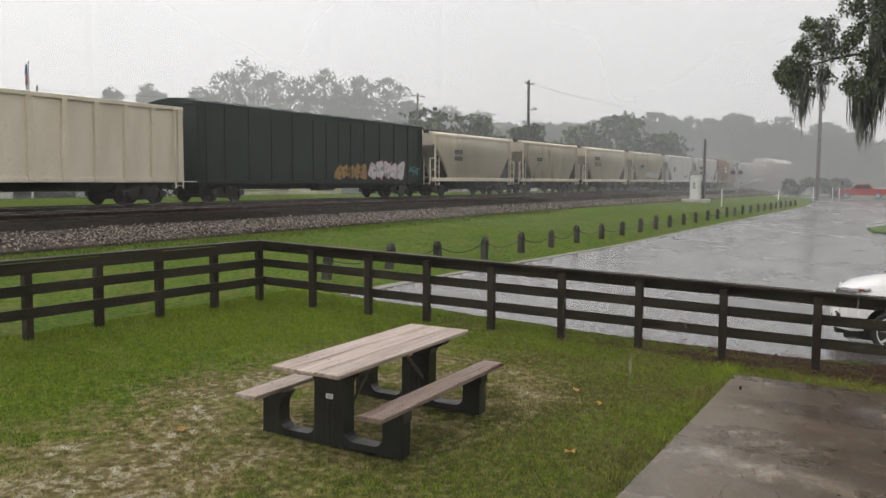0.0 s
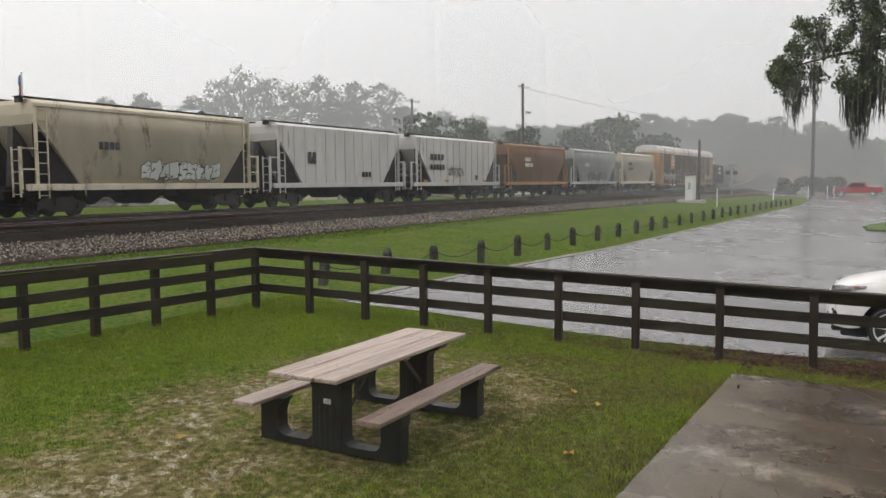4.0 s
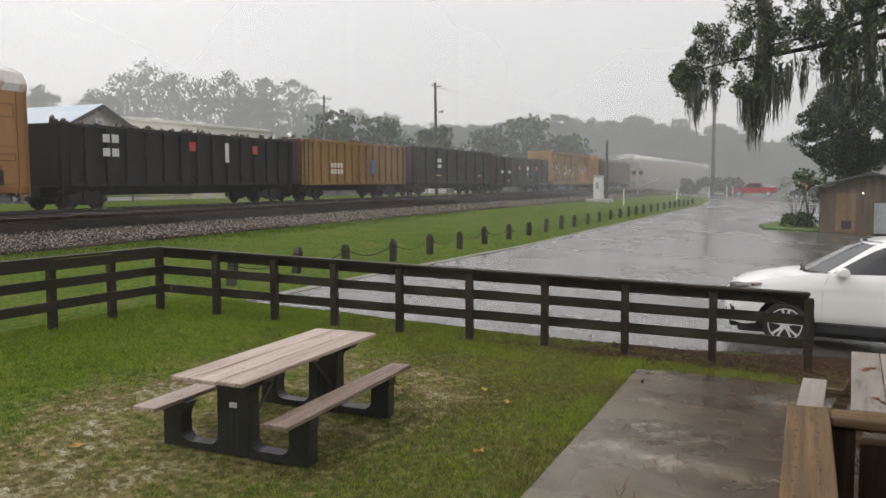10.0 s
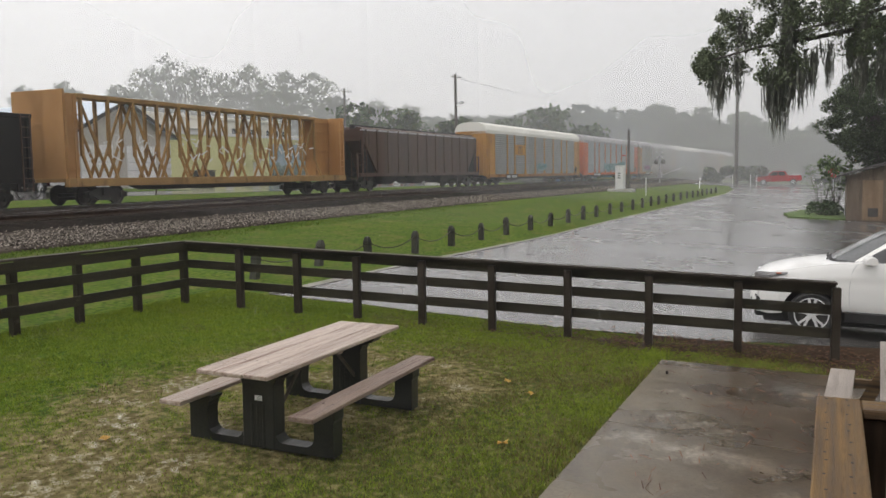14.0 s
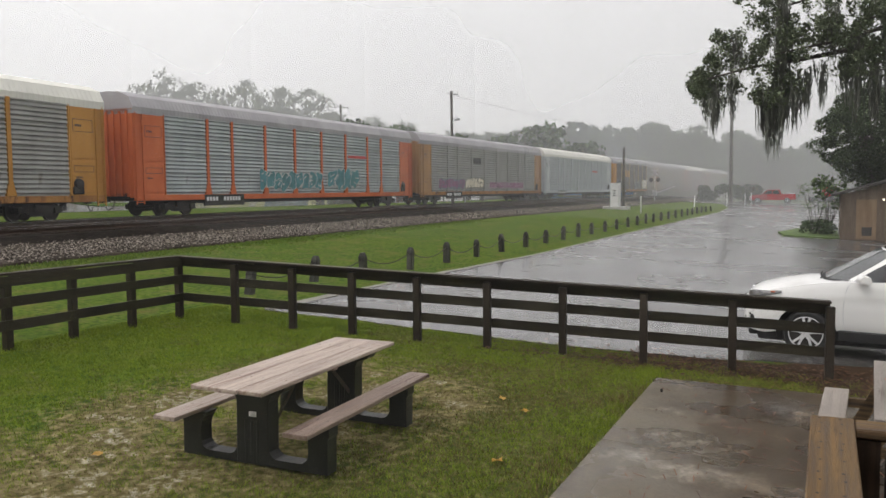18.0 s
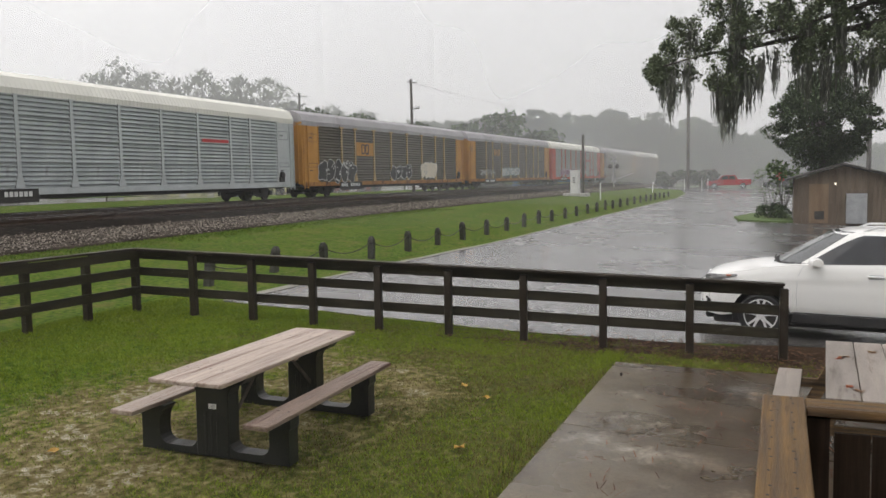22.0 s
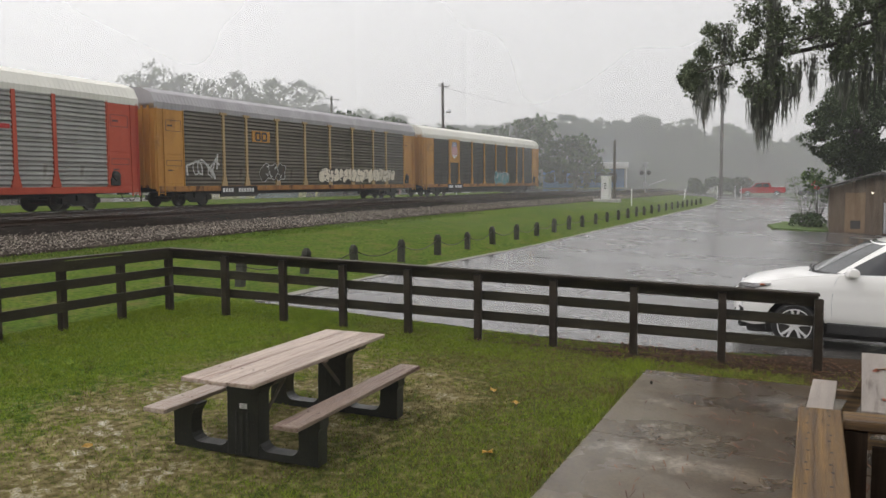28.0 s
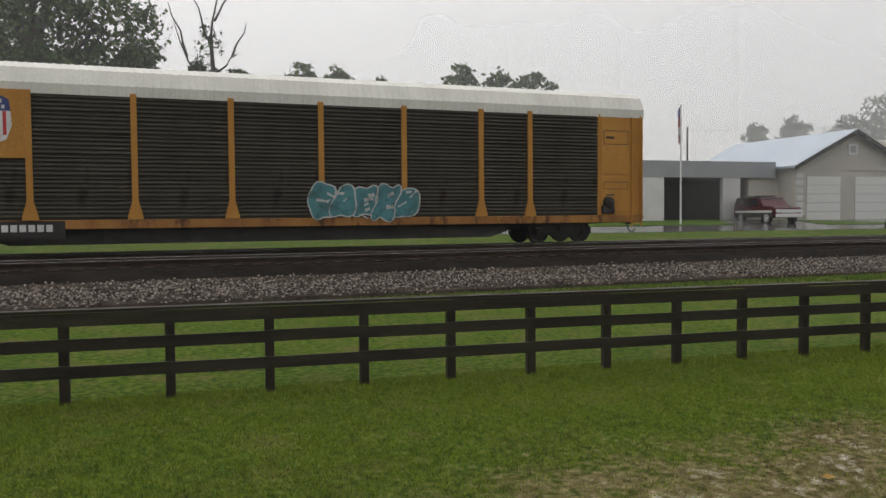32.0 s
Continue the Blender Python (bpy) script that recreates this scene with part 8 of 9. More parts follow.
def crossing_signal(x, y, z):
    s = thing("crossing_signal", x, y, z, "railway crossing signal with crossed boards and lamps", "crossing signal", "crossing signals", -90)
    part("mast", tube(bmesh.new(), (0, 0, 0), (0, 0, 4.2), 0.07, n=8), M["grey_metal"], s)
    for a in (-45, 45):
        o = part("crossed_board", B(-0.55, 0.55, -0.03, 0.0, -0.09, 0.09), M["grey_metal"], s)
        o.matrix_basis = pose(0, -0.08 - 0.02 * (a > 0), 3.7, 0, a, 0)
    for q in (-0.45, 0.45):
        part("flasher", lathe(bmesh.new(), [(0.2, 0.05), (0.28, 0.0), (0.28, -0.04), (0.12, -0.1)], 14, "Y"), M["black_steel"], s).matrix_basis = pose(q, -0.1, 2.75)
    part("gear_box", B(-0.25, 0.25, -0.2, 0.2, 0.7, 1.5, bevel=0.03), M["grey_metal"], s)
    bm = bmesh.new()
    beam(bm, (0.3, 0, 1.1), (2.6, 0, 1.9), 0.1, 0.12)
    part("gate_arm", bm, M["grey_metal"], s)


crossing_signal(108.5, 20.0, 0.5)
crossing_signal(78, 33.4, 0.75)


# ---- buildings north of the railway ----
M["stucco"] = mat("beige_stucco", (0.52, 0.49, 0.43), (0.60, 0.57, 0.51), 0.8, 0, 0.8, 20, 0.1)
M["metal_roof"] = mat("pale_blue_metal_roof", (0.42, 0.50, 0.58), (0.52, 0.59, 0.66), 0.35, 0.2, 0.4, 8, 0.05)
M["yellow_wall"] = mat("pale_yellow_render", (0.60, 0.58, 0.27), (0.68, 0.66, 0.34), 0.8, 0, 0.5, 15, 0.1)
M["cream_wall"] = mat("cream_render", (0.68, 0.65, 0.56), (0.76, 0.73, 0.64), 0.8, 0, 0.5, 15, 0.1)
M["grey_fascia"] = mat("grey_fascia", (0.32, 0.33, 0.35), (0.38, 0.39, 0.41), 0.6, 0, 0.5, 10, 0.05)
# Near black: the shade inside bays and doorways is put into the colour.
M["dark_opening"] = mat("dark_interior", (0.015, 0.014, 0.014), (0.03, 0.028, 0.027), 0.8)
M["roller_door"] = mat("white_roller_door", (0.80, 0.80, 0.78), (0.86, 0.86, 0.84), 0.5)


def gable_roof(bm, x0, x1, y0, y1, ze, zr, over=0.5):
    """Two slopes with the ridge along y."""
    xm = (x0 + x1) / 2
    k = (zr - ze) / (xm - x0)
    for a, s in ((x0 - over, 1), (x1 + over, -1)):
        zl = ze - k * over
        pts = [(a, zl), (xm, zr), (xm, zr + 0.16), (a, zl + 0.16)]
        section_loft(bm, [[(p, y0 - over, q) for p, q in pts], [(p, y1 + over, q) for p, q in pts]])
    return bm


def fire_station():
    b = thing("fire_station", 0, 0, 0, "beige gabled garage building with flat-roofed wing and white doors", "building")
    x0, x1, y0, y1, z0 = 39.9, 49.2, 46.0, 58.0, 1.4
    ze, zr = 5.3, 7.6
    bm = bmesh.new()
    prism(bm, [(x0, z0), (x1, z0), (x1, ze), ((x0 + x1) / 2, zr), (x0, ze)], y0, y0 + 0.3)
    wall = part("front_wall", bm, M["stucco"], b)
    part("side_wall", B(x0, x0 + 0.3, y0 + 0.31, y1, z0, ze), M["stucco"], b)
    part("side_wall", B(x1 - 0.3, x1, y0 + 0.31, y1, z0, ze), M["stucco"], b)
    part("back_wall", B(x0 + 0.31, x1 - 0.31, y1 - 0.3, y1, z0, ze), M["stucco"], b)
    part("roof", gable_roof(bmesh.new(), x0, x1, y0, y1, ze, zr), M["metal_roof"], b, "pale blue standing-seam metal roof")
    for s in (-1, 1):
        bm = bmesh.new()
        xm = (x0 + x1) / 2
        beam(bm, (xm, y0 - 0.52, zr - 0.02), (xm + s * 5.15, y0 - 0.52, ze - 0.26), 0.05, 0.25)
        part("barge_board", bm, M["black_steel"], b)
    for k, xa in enumerate((40.75, 44.85)):
        d = part("garage_door", B(xa, xa + 2.82, y0 - 0.05, y0 - 0.003, z0 + 0.1, z0 + 3.1), M["roller_door"], b, "white sectional garage door")
        for q in range(1, 5):
            part("panel_joint", B(xa + 0.02, xa + 2.8, y0 - 0.056, y0 - 0.051, z0 + 0.1 + q * 0.6, z0 + 0.13 + q * 0.6), M["grey_metal"], d)
    bm = B(x0 + 0.05, x1 - 0.05, y0 - 0.06, y0 - 0.003, 4.95, 5.08)
    part("string_course", bm, M["stucco"], b)
    v = part("gable_vent", B(44.2, 45.0, y0 - 0.08, y0 - 0.003, 6.0, 6.75), M["white_paint"], b, "white square gable vent")
    part("vent_louvre", B(44.38, 44.82, y0 - 0.09, y0 - 0.081, 6.15, 6.6), M["grey_metal"], v)
    for k in range(6):
        part("quoin", B(x0 - 0.03, x0 + 0.55, y0 - 0.04, y0 - 0.004, 1.9 + k * 0.5, 2.25 + k * 0.5), M["white_paint"], b)
        part("quoin", B(x1 - 0.55, x1 + 0.03, y0 - 0.04, y0 - 0.004, 1.9 + k * 0.5, 2.25 + k * 0.5), M["white_paint"], b)
    # flat wing
    w0, w1, wy = 24.0, 39.88, 47.5
    part("wing_fascia", B(w0, w1 - 0.4, wy, wy + 9, 4.45, 5.55), M["grey_fascia"], b, "grey flat-roof fascia")
    part("wing_wall", B(37.4, w1, wy + 0.2, wy + 0.5, z0, 4.44), M["stucco"], b)
    part("wing_wall", B(24.2, 30.65, wy + 0.03, wy + 0.33, z0, 4.44), M["white_paint"], b)
    part("wing_wall", B(35.2, 36.6, wy + 0.03, wy + 0.33, z0, 4.44), M["white_paint"], b)
    part("wing_back", B(24.2, w1, wy + 6, wy + 6.3, z0, 4.44), M["dark_opening"], b, "deep shaded bay")
    part("wing_window", B(38.1, 38.9, wy + 0.15, wy + 0.195, 2.0, 3.1), M["glass"], b)
    part("bay_floor", B(w0, w1, wy + 0.51, wy + 6, z0, z0 + 0.15), M["road"], b)


fire_station()


def yellow_store():
    b = thing("yellow_building", 0, 0, 0, "pale yellow one-storey store with a painted mural", "building")
    x0, x1, y0, y1, z0, z1 = 51.0, 81.0, 52.0, 68.0, 1.5, 6.0
    part("front_wall", B(x0, 78.2, y0, y0 + 0.3, z0, z1), M["yellow_wall"], b)
    part("parapet", B(x0 - 0.1, 78.3, y0 - 0.12, y0 + 0.4, z1 + 0.005, z1 + 0.25), M["white_paint"], b)
    part("corner_block", B(78.31, x1, y0 - 0.15, y0 + 4, z0, z1 + 0.5), M["yellow_wall"], b)
    part("corner_cap", B(78.25, x1 + 0.1, y0 - 0.25, y0 + 4.1, z1 + 0.505, z1 + 0.7), M["white_paint"], b)
    part("side_wall", B(x0, x0 + 0.3, y0 + 0.31, y1, z0, z1), M["yellow_wall"], b)
    part("side_wall", B(x1 - 0.3, x1, y0 + 4.01, y1, z0, z1), M["yellow_wall"], b)
    part("flat_roof", B(x0 + 0.3, x1 - 0.3, y0 + 0.41, y1, z1 - 0.3, z1 - 0.05), M["grey_fascia"], b)
    for xa in (62.9, 67.0):
        part("doorway", B(xa, xa + 1.05, y0 - 0.04, y0 - 0.003, z0, z0 + 2.1), M["cream_wall"], b, "recessed pale door")
        part("door_hood", B(xa - 0.15, xa + 1.2, y0 - 0.35, y0 - 0.003, z0 + 2.2, z0 + 2.4), M["yellow_wall"], b)
    mural = bpy.data.materials.new("landscape_mural")
    mural.use_nodes = True
    nt = mural.node_tree
    bs = nt.nodes["Principled BSDF"]
    co, sep, ns, ad, rp = (nt.nodes.new(k) for k in ("ShaderNodeTexCoord", "ShaderNodeSeparateXYZ", "ShaderNodeTexNoise", "ShaderNodeMath", "ShaderNodeValToRGB"))
    ns.inputs["Scale"].default_value, ns.inputs["Detail"].default_value = 0.9, 6
    nt.links.new(co.outputs["Generated"], sep.inputs["Vector"])
    nt.links.new(co.outputs["Object"], ns.inputs["Vector"])
    ad.operation = "MULTIPLY_ADD"
    ad.inputs[1].default_value = 0.9
    nt.links.new(ns.outputs["Fac"], ad.inputs[0])
    nt.links.new(sep.outputs["Z"], ad.inputs[2])
    e = rp.color_ramp.elements
    e[0].position, e[0].color = 0.45, (0.03, 0.05, 0.035, 1)
    e[1].position, e[1].color = 1.0, (0.24, 0.33, 0.40, 1)
    m2 = e.new(0.80)
    m2.color = (0.09, 0.15, 0.13, 1)
    m3 = e.new(0.93)
    m3.color = (0.30, 0.40, 0.47, 1)
    nt.links.new(ad.outputs[0], rp.inputs["Fac"])
    nt.links.new(rp.outputs["Color"], bs.inputs["Base Color"])
    part("mural", B(69.6, 77.4, y0 - 0.05, y0 - 0.003, z0 + 0.35, z0 + 4.0), mural, b, "faded landscape mural in blue and green")
    part("shop_window", B(78.7, 80.5, y0 - 0.19, y0 - 0.152, z0 + 0.3, z0 + 2.3), M["glass"], b)
    part("awning", B(78.4, 80.8, y0 - 0.8, y0 - 0.155, z0 + 2.5, z0 + 2.75), plain("red_awning", (0.30, 0.10, 0.08)), b, "faded red awning")
    bin_ = thing("dumpster", 58.8, 51.2, ground_z(58.8, 51.2), "dark metal dumpster beside the yellow wall", "dumpster")
    part("bin_body", B(-0.9, 0.9, -0.6, 0.6, 0.15, 1.1, bevel=0.04), M["black_steel"], bin_)
    part("lid", B(-0.95, 0.95, -0.65, 0.65, 1.11, 1.2, bevel=0.03), M["black_steel"], bin_)


yellow_store()


def white_block():
    b = thing("white_building", 0, 0, 0, "cream two-storey building with cornice and small windows", "building")
    x0, x1, y0, y1, z0, z1 = 69.0, 98.5, 70.0, 84.0, 1.6, 9.3
    part("wall", B(x0, x1, y0, y1, z0, z1), M["cream_wall"], b)
    part("cornice", B(x0 - 0.3, x1 + 0.3, y0 - 0.3, y1 + 0.3, z1 + 0.003, z1 + 0.35, bevel=0.05), M["cream_wall"], b)
    part("canopy", B(x0 - 0.6, 83, y0 - 1.2, y0 - 0.003, 8.0, 8.35), M["cream_wall"], b)
    for k in range(8):
        xa = 84.2 + k * 1.8
        w = part("window", B(xa, xa + 0.7, y0 - 0.05, y0 - 0.003, 7.2, 8.4), M["glass"], b, "small dark upper window")
        part("sill", B(xa - 0.1, xa + 0.8, y0 - 0.12, y0 - 0.003, 7.05, 7.18), M["white_paint"], w)
    for k in range(3):
        part("roof_vent", B(72 + 8 * k, 72.8 + 8 * k, y0 + 3, y0 + 3.8, z1 + 0.36, z1 + 0.9), M["white_paint"], b)


white_block()


def white_hut():
    b = thing("white_cottage", 98, 44, 1.3, "white gabled building with dark roof among trees", "building", "", -63)
    W, D, H, R = 7.4, 9, 3.0, 5.0
    bm = bmesh.new()
    prism(bm, [(-W / 2, 0), (W / 2, 0), (W / 2, H), (0, R), (-W / 2, H)], -0.2, 0)
    part("gable_wall", bm, M["white_paint"], b)
    part("side_wall", B(-W / 2, -W / 2 + 0.2, 0.01, D, 0, H), M["white_paint"], b)
    part("side_wall", B(W / 2 - 0.2, W / 2, 0.01, D, 0, H), M["white_paint"], b)
    part("roof", gable_roof(bmesh.new(), -W / 2, W / 2, 0, D, H, R, 0.6), M["shed_roof"], b, "dark shingle roof")
    part("name_board", B(-1.2, 1.2, -0.26, -0.205, 2.6, 2.95), M["grey_fascia"], b)
    part("doorway", B(1.6, 2.6, -0.25, -0.205, 0, 2.1), M["dark_opening"], b)


white_hut()


def blue_shop():
    b = thing("blue_storefront", 133, 34, 1.2, "low storefront with blue panels and white canopy", "building", "", -75)
    part("wall", B(-7, 6, 0, 8, 0, 3.0), plain("blue_panels", (0.10, 0.22, 0.45), 0.6), b)
    for k in range(6):
        part("window", B(-6.4 + 2 * k, -5.2 + 2 * k, -0.06, -0.003, 0.8, 2.4), M["glass"], b)
    part("canopy", B(-1.5, 6.5, -3, -0.01, 3.05, 4.0, bevel=0.05), M["white_paint"], b)
    for q in (-1.2, 6.2):
        part("canopy_post", B(q - 0.1, q + 0.1, -2.8, -2.6, 0, 3.04), M["white_paint"], b)


blue_shop()


def suv():
    x, y = 36.4, 42.6
    c = thing("red_suv", x, y, ground_z(x, y) + 0.016, "dark red and white sport utility vehicle parked at the station", "car", "", -186)
    prof = [(0, 0.5), (0, 0.95), (-0.15, 1.05), (-1.3, 1.15), (-1.9, 1.7), (-4.4, 1.72), (-4.7, 1.2), (-4.75, 0.55), (-4.2, 0.42), (-0.4, 0.4)]
    M["suv_red"] = plain("dark_red_paint", (0.065, 0.006, 0.010), 0.25)
    bm = bmesh.new()
    section_loft(bm, [[(s * 0.92, p, q) for p, q in prof] for s in (-1, 1)])
    bmesh.ops.bevel(bm, geom=bm.edges[:], offset=0.05, segments=2, affect="EDGES")
    part("body", bm, M["suv_red"], c)
    for s in (-1, 1):
        part("stripe", B(s * 0.93 - 0.012, s * 0.93 + 0.012, -4.5, -0.4, 0.72, 0.86), M["sign_white"], c)
        for ya, yb in ((-2.9, -1.95), (-4.2, -3.0)):
            part("side_window", B(s * 0.93 - 0.012, s * 0.93 + 0.012, ya, yb, 1.18, 1.62), M["glass"], c)
        for yy in (-0.9, -3.8):
            w = road_wheel(c, 0, 0, 0, 0.37, "x")
            w.matrix_basis = pose(s * 0.86, yy, 0.37, 0, 0, -90 if s < 0 else 90)
    bm = bmesh.new()
    bm.faces.new([bm.verts.new(p) for p in ((-0.78, -1.38, 1.2), (0.78, -1.38, 1.2), (0.72, -1.86, 1.67), (-0.72, -1.86, 1.67))])
    bmesh.ops.solidify(bm, geom=bm.faces[:], thickness=0.02)
    part("windscreen", bm, M["glass"], c)
    for s in (-1, 1):
        part("lower_panel", B(s * 0.93 - 0.012, s * 0.93 + 0.012, -4.55, -0.3, 0.42, 0.70), M["tyre"], c, "black lower body panel")
    part("roof_rack", B(-0.6, 0.6, -3.6, -2.2, 1.74, 1.82), M["black_steel"], c)
    part("bumper", B(-0.9, 0.9, -0.05, 0.08, 0.42, 0.65, bevel=0.03), M["white_paint"], c)
    part("grille", B(-0.5, 0.5, -0.02, 0.03, 0.7, 0.92), M["chrome"], c)
    for q in (-0.7, 0.7):
        part("headlight", B(q - 0.17, q + 0.17, -0.03, 0.025, 0.72, 0.92), M["white_label"], c)


suv()


M["flag_red"] = plain("wet_red_cloth", (0.20, 0.045, 0.04), 0.8)
M["flag_pale"] = plain("wet_pale_cloth", (0.36, 0.33, 0.32), 0.8)


def flagpole():
    x, y = 29.0, 43.2
    z = ground_z(x, y)
    f = thing("flagpole", x, y, z, "white flagpole with a limp wet flag", "flagpole")
    part("pole", tube(bmesh.new(), (0, 0, 0), (0, 0, 7.1), 0.06, 0.035, 10), M["white_paint"], f)
    part("finial", lathe(bmesh.new(), [(0.02, 0), (0.07, 0.06), (0.02, 0.13)], 10, "Z"), M["chrome"], f).matrix_basis = pose(0, 0, 7.1)
    for k, (za, zb, m) in enumerate(((6.5, 7.0, "sign_navy"), (5.9, 6.5, "flag_red"), (5.4, 5.9, "flag_pale"), (4.9, 5.4, "flag_red"))):
        bm = bmesh.new()
        section_loft(bm, [[(-0.05, 0.02, za), (-0.2 + 0.03 * k, 0.08, za - 0.05), (-0.09, -0.04, za)], [(-0.05, 0.02, zb), (-0.13, 0.07, zb), (-0.08, -0.04, zb)]])
        part("flag_fold", bm, M[m], f)


flagpole()


def verge():
    """Grass strips between the street and the fire station."""
    m = mat("verge_grass", (0.055, 0.105, 0.012), (0.085, 0.13, 0.02), 0.9, 0, 0.8, 25, 0.3, spec=0.08)
    sheet("grass_verge", wavy([(18, 43.0), (32.6, 42.6), (33.6, 46.9), (18, 47.2)], 0.15, 1.0, 21), 0.045, m, "green grass strip before the fire station", "lawn")
    sheet("grass_verge", wavy([(38.6, 41.9), (46.0, 41.0), (43.6, 43.6), (39.6, 45.6)], 0.15, 1.0, 22), 0.045, m, "green grass strip before the garage doors", "lawn")


verge()


def lean_post(x, y, h, lean):
    z = ground_z(x, y)
    p = thing("leaning_post", x, y, z, "thin rusty post leaning on the verge", "post")
    part("post", tube(bmesh.new(), (0, 0, -0.1), (lean, 0, h), 0.05, 0.04, 8), M["rail"], p)
    part("cap", lathe(bmesh.new(), [(0.055, 0), (0.055, 0.05), (0.03, 0.07)], 8, "Z"), M["grey_metal"], p).matrix_basis = pose(lean, 0, h)


lean_post(40.6, 39.3, 1.9, 0.45)


def brick_store(x, y, rz):
    """A low red-brick building with white-framed openings beyond the street."""
    z = ground_z(x, y)
    M["red_brick"] = mat("dull_red_brick", (0.17, 0.06, 0.045), (0.24, 0.09, 0.065), 0.85, 0, 1.2, 20, 0.3, spec=0.2)
    b = thing("brick_building", x, y, z, "low red-brick building with white trim beyond the street", "building", "", rz)
    part("front_wall", B(0, 0.3, -2.4, 2.4, 0, 2.7), M["red_brick"], b)
    part("side_wall", B(0.31, 6, 2.1, 2.4, 0, 2.7), M["red_brick"], b)
    part("side_wall", B(0.31, 6, -2.4, -2.1, 0, 2.7), M["red_brick"], b)
    part("back_wall", B(6.01, 6.3, -2.4, 2.4, 0, 2.7), M["red_brick"], b)
    part("roof", B(-0.3, 6.5, -2.7, 2.7, 2.71, 2.95, bevel=0.04), M["shed_roof"], b, "dark flat roof with overhang")
    for y0 in (-1.8, 0.9):
        w = part("window", B(-0.05, -0.003, y0, y0 + 0.9, 1.0, 2.1), M["glass"], b)
        part("window_frame", B(-0.06, -0.051, y0 - 0.08, y0 + 0.98, 2.1, 2.2), M["white_paint"], w)
        part("window_sill", B(-0.1, -0.004, y0 - 0.08, y0 + 0.98, 0.9, 0.99), M["white_paint"], w)
    part("door", B(-0.05, -0.003, -0.55, 0.4, 0.05, 2.1), M["white_paint"], b)


brick_store(97.0, 52.0, 28)
tree(75.5, 45.6, 4.4, 1.6, 140, "small dark street tree beside the yellow store", "street trees", "leaf_wood", 260, 0.16, 0.3)


def mailbox(x, y):
    z = ground_z(x, y)
    m = thing("mailbox", x, y, z, "black mailbox on a leaning wooden post", "mailbox")
    part("post", tube(bmesh.new(), (0, 0, -0.1), (0.06, 0, 1.05), 0.06, 0.055, 8), M["post_wood"], m)
    bm = bmesh.new()
    prism(bm, [(-0.32, 1.05), (0.36, 1.05), (0.36, 1.3), (0.3, 1.4), (-0.26, 1.4), (-0.32, 1.3)], -0.14, 0.14)
    part("box", bm, M["black_steel"], m)


mailbox(79.6, 36.6)


# ---- rain: pale sheets added in place of haze, thicker with distance, and near streaks ----
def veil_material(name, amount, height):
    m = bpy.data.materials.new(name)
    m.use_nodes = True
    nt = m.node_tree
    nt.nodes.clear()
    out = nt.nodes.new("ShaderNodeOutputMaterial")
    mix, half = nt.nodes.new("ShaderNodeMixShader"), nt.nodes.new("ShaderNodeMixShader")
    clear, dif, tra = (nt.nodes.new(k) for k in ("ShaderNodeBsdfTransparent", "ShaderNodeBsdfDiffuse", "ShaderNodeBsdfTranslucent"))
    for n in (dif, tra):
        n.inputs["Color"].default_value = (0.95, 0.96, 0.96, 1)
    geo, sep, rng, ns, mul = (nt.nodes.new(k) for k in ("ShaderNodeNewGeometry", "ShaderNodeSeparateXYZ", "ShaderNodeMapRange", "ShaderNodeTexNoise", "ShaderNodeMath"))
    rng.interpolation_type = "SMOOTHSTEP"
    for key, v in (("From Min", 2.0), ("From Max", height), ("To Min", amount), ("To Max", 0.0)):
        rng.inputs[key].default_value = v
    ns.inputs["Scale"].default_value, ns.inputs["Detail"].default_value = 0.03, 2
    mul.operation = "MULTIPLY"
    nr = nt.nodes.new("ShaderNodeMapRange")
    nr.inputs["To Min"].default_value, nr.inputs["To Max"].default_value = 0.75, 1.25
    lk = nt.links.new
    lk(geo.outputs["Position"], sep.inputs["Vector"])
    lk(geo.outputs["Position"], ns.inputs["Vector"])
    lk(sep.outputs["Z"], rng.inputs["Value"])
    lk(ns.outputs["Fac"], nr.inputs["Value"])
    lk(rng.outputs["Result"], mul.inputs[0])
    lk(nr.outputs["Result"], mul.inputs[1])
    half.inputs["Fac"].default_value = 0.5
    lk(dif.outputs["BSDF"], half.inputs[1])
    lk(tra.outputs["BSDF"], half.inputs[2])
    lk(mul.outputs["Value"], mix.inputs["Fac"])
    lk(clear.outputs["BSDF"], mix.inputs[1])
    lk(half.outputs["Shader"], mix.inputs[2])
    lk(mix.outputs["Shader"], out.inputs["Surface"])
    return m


def haze_sheets():
    # Each ring paints in some haze; the nearest only lifts the darks.
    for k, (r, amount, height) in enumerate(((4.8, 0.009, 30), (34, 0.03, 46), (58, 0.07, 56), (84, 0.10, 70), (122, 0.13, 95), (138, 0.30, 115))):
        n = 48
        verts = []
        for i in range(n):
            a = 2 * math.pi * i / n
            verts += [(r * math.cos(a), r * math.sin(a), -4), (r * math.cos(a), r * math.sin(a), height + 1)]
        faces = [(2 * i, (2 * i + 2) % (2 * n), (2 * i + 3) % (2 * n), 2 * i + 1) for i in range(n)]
        tagged(raw("haze_sheet", verts, faces, veil_material("haze_film", amount, height)), "pale see-through sheet standing in for rain haze", "rain", kind="stuff")


haze_sheets()


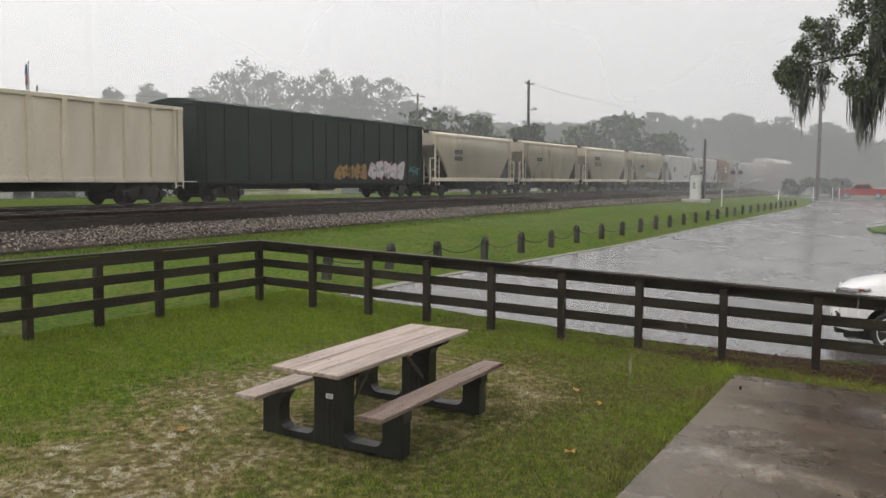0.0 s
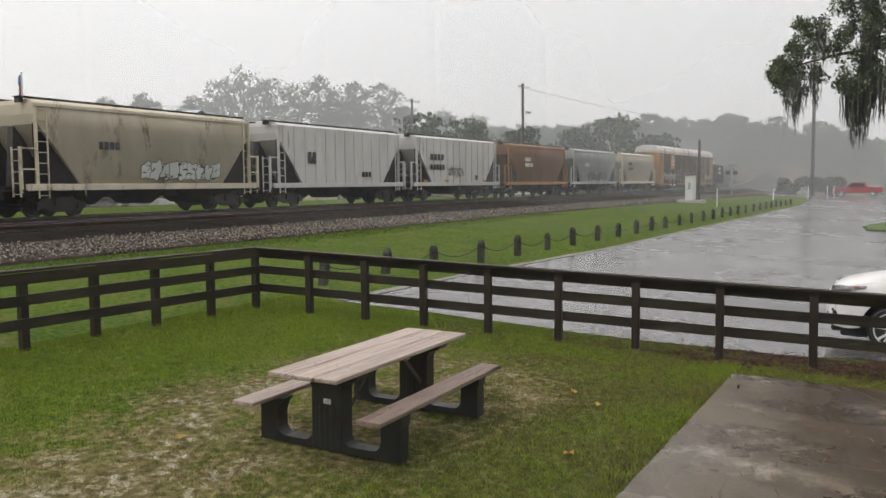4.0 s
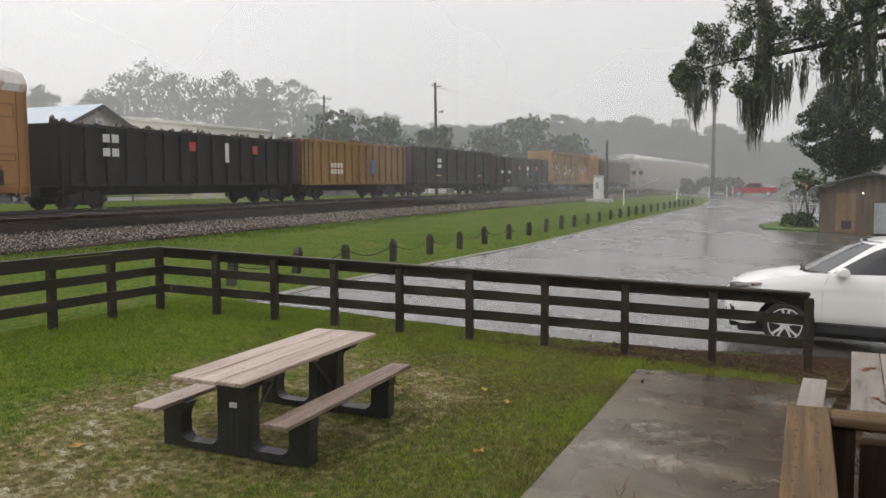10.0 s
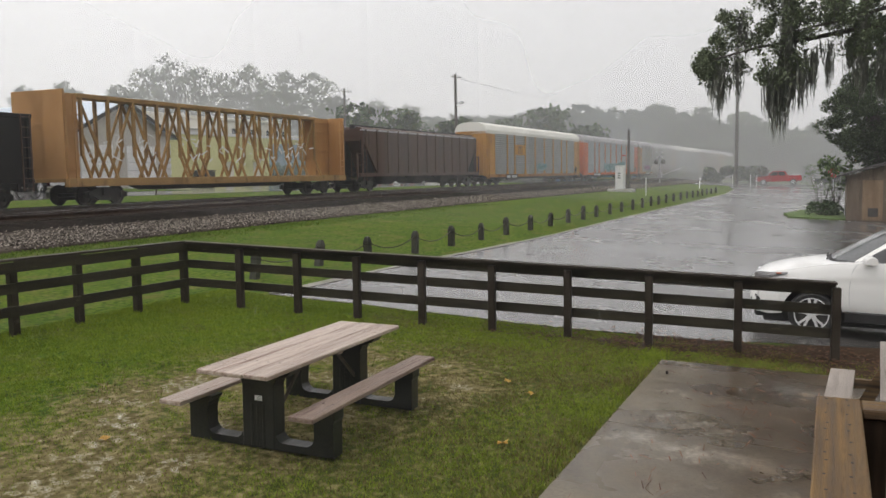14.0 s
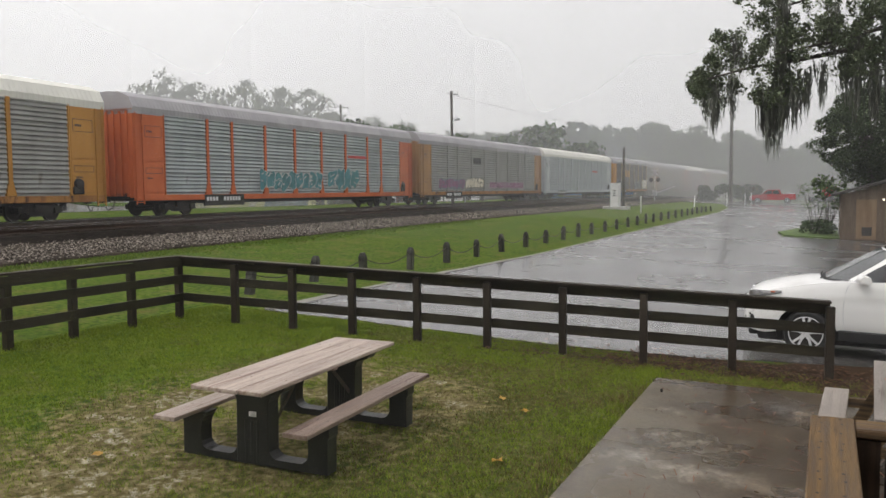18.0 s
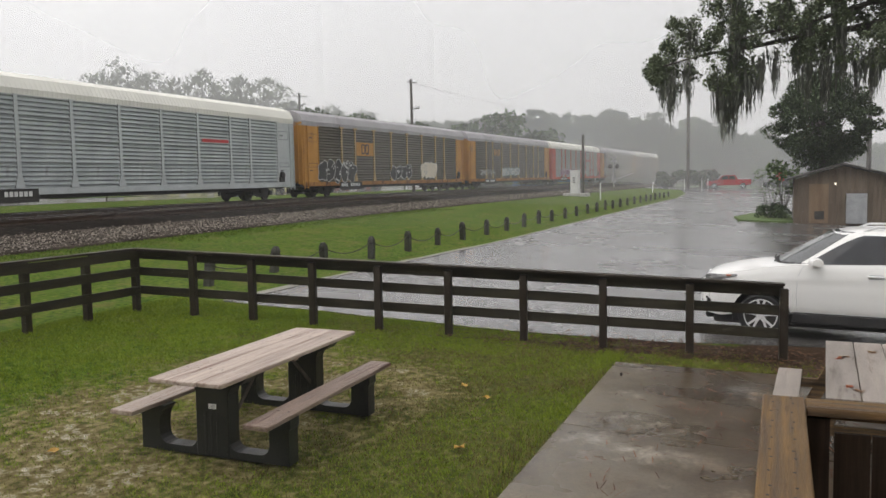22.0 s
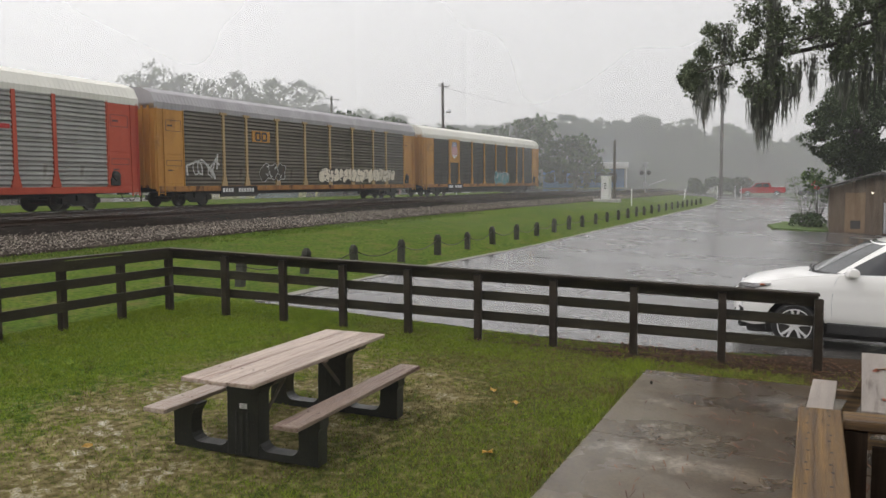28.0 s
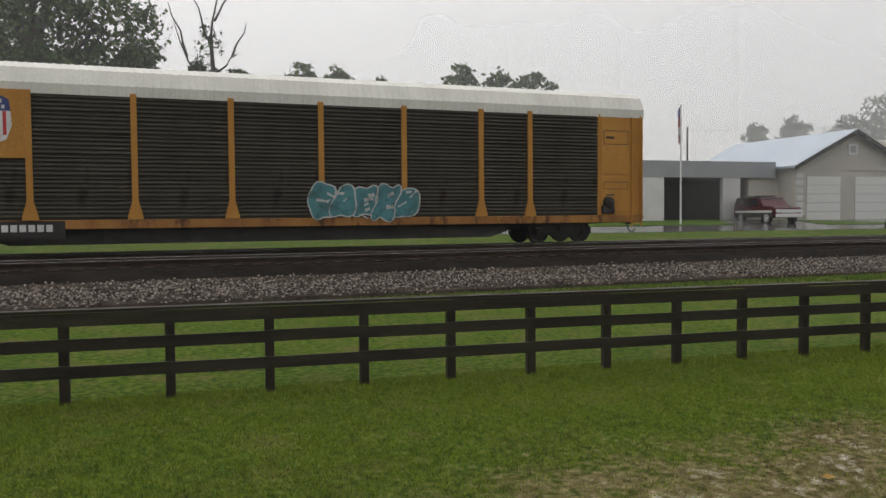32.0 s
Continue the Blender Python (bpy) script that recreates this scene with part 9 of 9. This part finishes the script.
def rain_streaks():
    """One tall body of thin drop streaks that falls past the camera at a steady speed."""
    rnd = random.Random(77)
    verts, faces = [], []
    for k in range(1300):
        a, d = radians(rnd.uniform(-35, 95)), rnd.uniform(2.6, 13)
        x, y, z = d * math.cos(a), d * math.sin(a), rnd.uniform(-8, 238)
        w, l = rnd.uniform(0.003, 0.007), rnd.uniform(0.05, 0.14)
        n = len(verts)
        verts += [(x - w, y, z), (x, y - w, z), (x + w, y, z), (x, y + w, z), (x - w, y, z + l), (x, y - w, z + l), (x + w, y, z + l), (x, y + w, z + l)]
        faces += [(n + i, n + (i + 1) % 4, n + 4 + (i + 1) % 4, n + 4 + i) for i in range(4)] + [(n + 3, n + 2, n + 1, n), (n + 4, n + 5, n + 6, n + 7)]
    m = veil_material("rain_drop", 0.08, 900)
    return tagged(raw("rain", verts, faces, m), "thin pale streaks of falling rain", "rain", kind="stuff")


RAIN = rain_streaks()


# ---- grass blades on the lawn ----
def grass():
    rng = np.random.RandomState(7)
    n = 170000
    xs = rng.uniform(-7.0, 12.4, n * 3)
    ys = rng.uniform(-1.5, 10.4, n * 3)
    keep = []
    for x, y in zip(xs, ys):
        m = mud(x, y)
        if y < 1.95 and x < 11.0 + (1.93 - y) * 0.13:
            continue
        if y < 3.6 and x < 2.5 or y + 0.9 * x < 2.5:
            continue
        if rng.rand() < ((1 - m) ** 1.2 * 0.72 + 0.28) * (1 - 0.88 * soil_and_shade(x, y)):
            keep.append((x, y, m))
        if len(keep) >= n:
            break
    green, straw = ([], []), ([], [])
    for x, y, m in keep:
        z = ground_z(x, y)
        dry = 0.03 + 0.55 * noise.fractal(Vector((x * 0.8, y * 0.8, 9.3)), 0.9, 2.1, 3) + 0.55 * m + 0.36 * max(0.0, min(1.0, (5.0 - y) / 1.6)) - 0.22 * max(0.0, min(1.0, (y - 6.5) / 1.5))
        vs, fs = straw if rng.rand() < dry else green
        h = rng.uniform(0.013, 0.040) * (1.0 - 0.45 * m) * (1.7 if abs(y - 10.05) < 0.2 or abs(y - 2.05) < 0.12 else 1.0)
        for k in range(3):
            a = rng.uniform(0, 6.28)
            lean = rng.uniform(0.2, 1.1) * h
            w = rng.uniform(0.002, 0.0045)
            ox, oy = rng.normal(0, 0.03, 2)
            ca, sa = math.cos(a), math.sin(a)
            b = len(vs)
            vs += [(x + ox - sa * w, y + oy + ca * w, z), (x + ox + sa * w, y + oy - ca * w, z), (x + ox + ca * lean, y + oy + sa * lean, z + h)]
            fs.append((b, b + 1, b + 2))
    m = leaf_material("lawn_grass_blades", (0.105, 0.158, 0.006), (0.205, 0.258, 0.020))
    dead = leaf_material("straw_grass_blades", (0.085, 0.068, 0.020), (0.19, 0.155, 0.056))
    tagged(raw("grass", *green, m), "short wet green grass blades on the lawn", "grass", kind="stuff")
    tagged(raw("dry_grass", *straw, dead), "short yellowed grass blades worn round the table", "grass", kind="stuff")
    # rough grass beyond the fence
    vs, fs = [], []
    for k in range(9000):
        x = rng.uniform(-8, 45)
        y = rng.triangular(17.6, 19.1, 20.0) + track_bend(x)[0] - 0.022 * (x - 28)
        if rng.rand() > 30 / (8 + math.hypot(x, y)):
            continue
        z = ground_z(x, y)
        h = rng.uniform(0.02, 0.065)
        for q in range(3):
            a, w = rng.uniform(0, 6.28), rng.uniform(0.01, 0.02)
            ca, sa = math.cos(a), math.sin(a)
            ox, oy = rng.normal(0, 0.07, 2)
            b = len(vs)
            vs += [(x + ox - sa * w, y + oy + ca * w, z), (x + ox + sa * w, y + oy - ca * w, z), (x + ox + ca * h * 0.5, y + oy + sa * h * 0.5, z + h)]
            fs.append((b, b + 1, b + 2))
    tagged(raw("rough_grass", vs, fs, leaf_material("rough_grass_blades", (0.050, 0.095, 0.010), (0.135, 0.185, 0.030))), "longer green grass between fence and ballast", "grass", kind="stuff")
    # fallen yellow leaves
    for i, (x, y) in enumerate(((5.27, 5.74), (8.55, 2.9), (6.9, 2.6), (8.9, 3.3))):
        bm = bmesh.new()
        pts = [(0.05 * math.cos(a) * (1 + 0.5 * (k % 2)), 0.035 * math.sin(a) * (1 + 0.4 * (k % 2)), 0.012 * (k % 3)) for k, a in enumerate(np.linspace(0, 5.6, 9))]
        c = bm.verts.new((0, 0, 0.0))
        ring = [bm.verts.new(p) for p in pts]
        for a, b in zip(ring, ring[1:] + ring[:1]):
            bm.faces.new((c, a, b))
        bmesh.ops.solidify(bm, geom=bm.faces[:], thickness=0.002)
        o = tagged(part("fallen_leaf", bm, M["leaf_yellow"]), "single fallen yellow leaf lying on the wet lawn", "leaf", "fallen leaves")
        o.matrix_basis = pose(x, y, ground_z(x, y) + 0.03, 0, 0, 70 * i)


M["leaf_yellow"] = plain("yellow_leaf", (0.50, 0.30, 0.05), 0.5)
grass()


def motions():
    """The train rolls along the far track, a little slower in its second half."""
    def gone(t):
        return float(np.interp(t, (0, 18, 23, 28, 31, 32), (1.15, 18 * SPEED + 1.15, 400.28, 485.3, 537.0, 554.7)))
    for car, s, length in TRAIN:
        walk(car, [(t, track_pose(s - gone(t) + length / 2) @ pose(-length / 2, 0, 0)) for t in [0.5 * k for k in range(65)]])
    walk(RAIN, [(t, pose(0, 0, -7.0 * t)) for t in (0, 8, 16, 24, 32)])


motions()
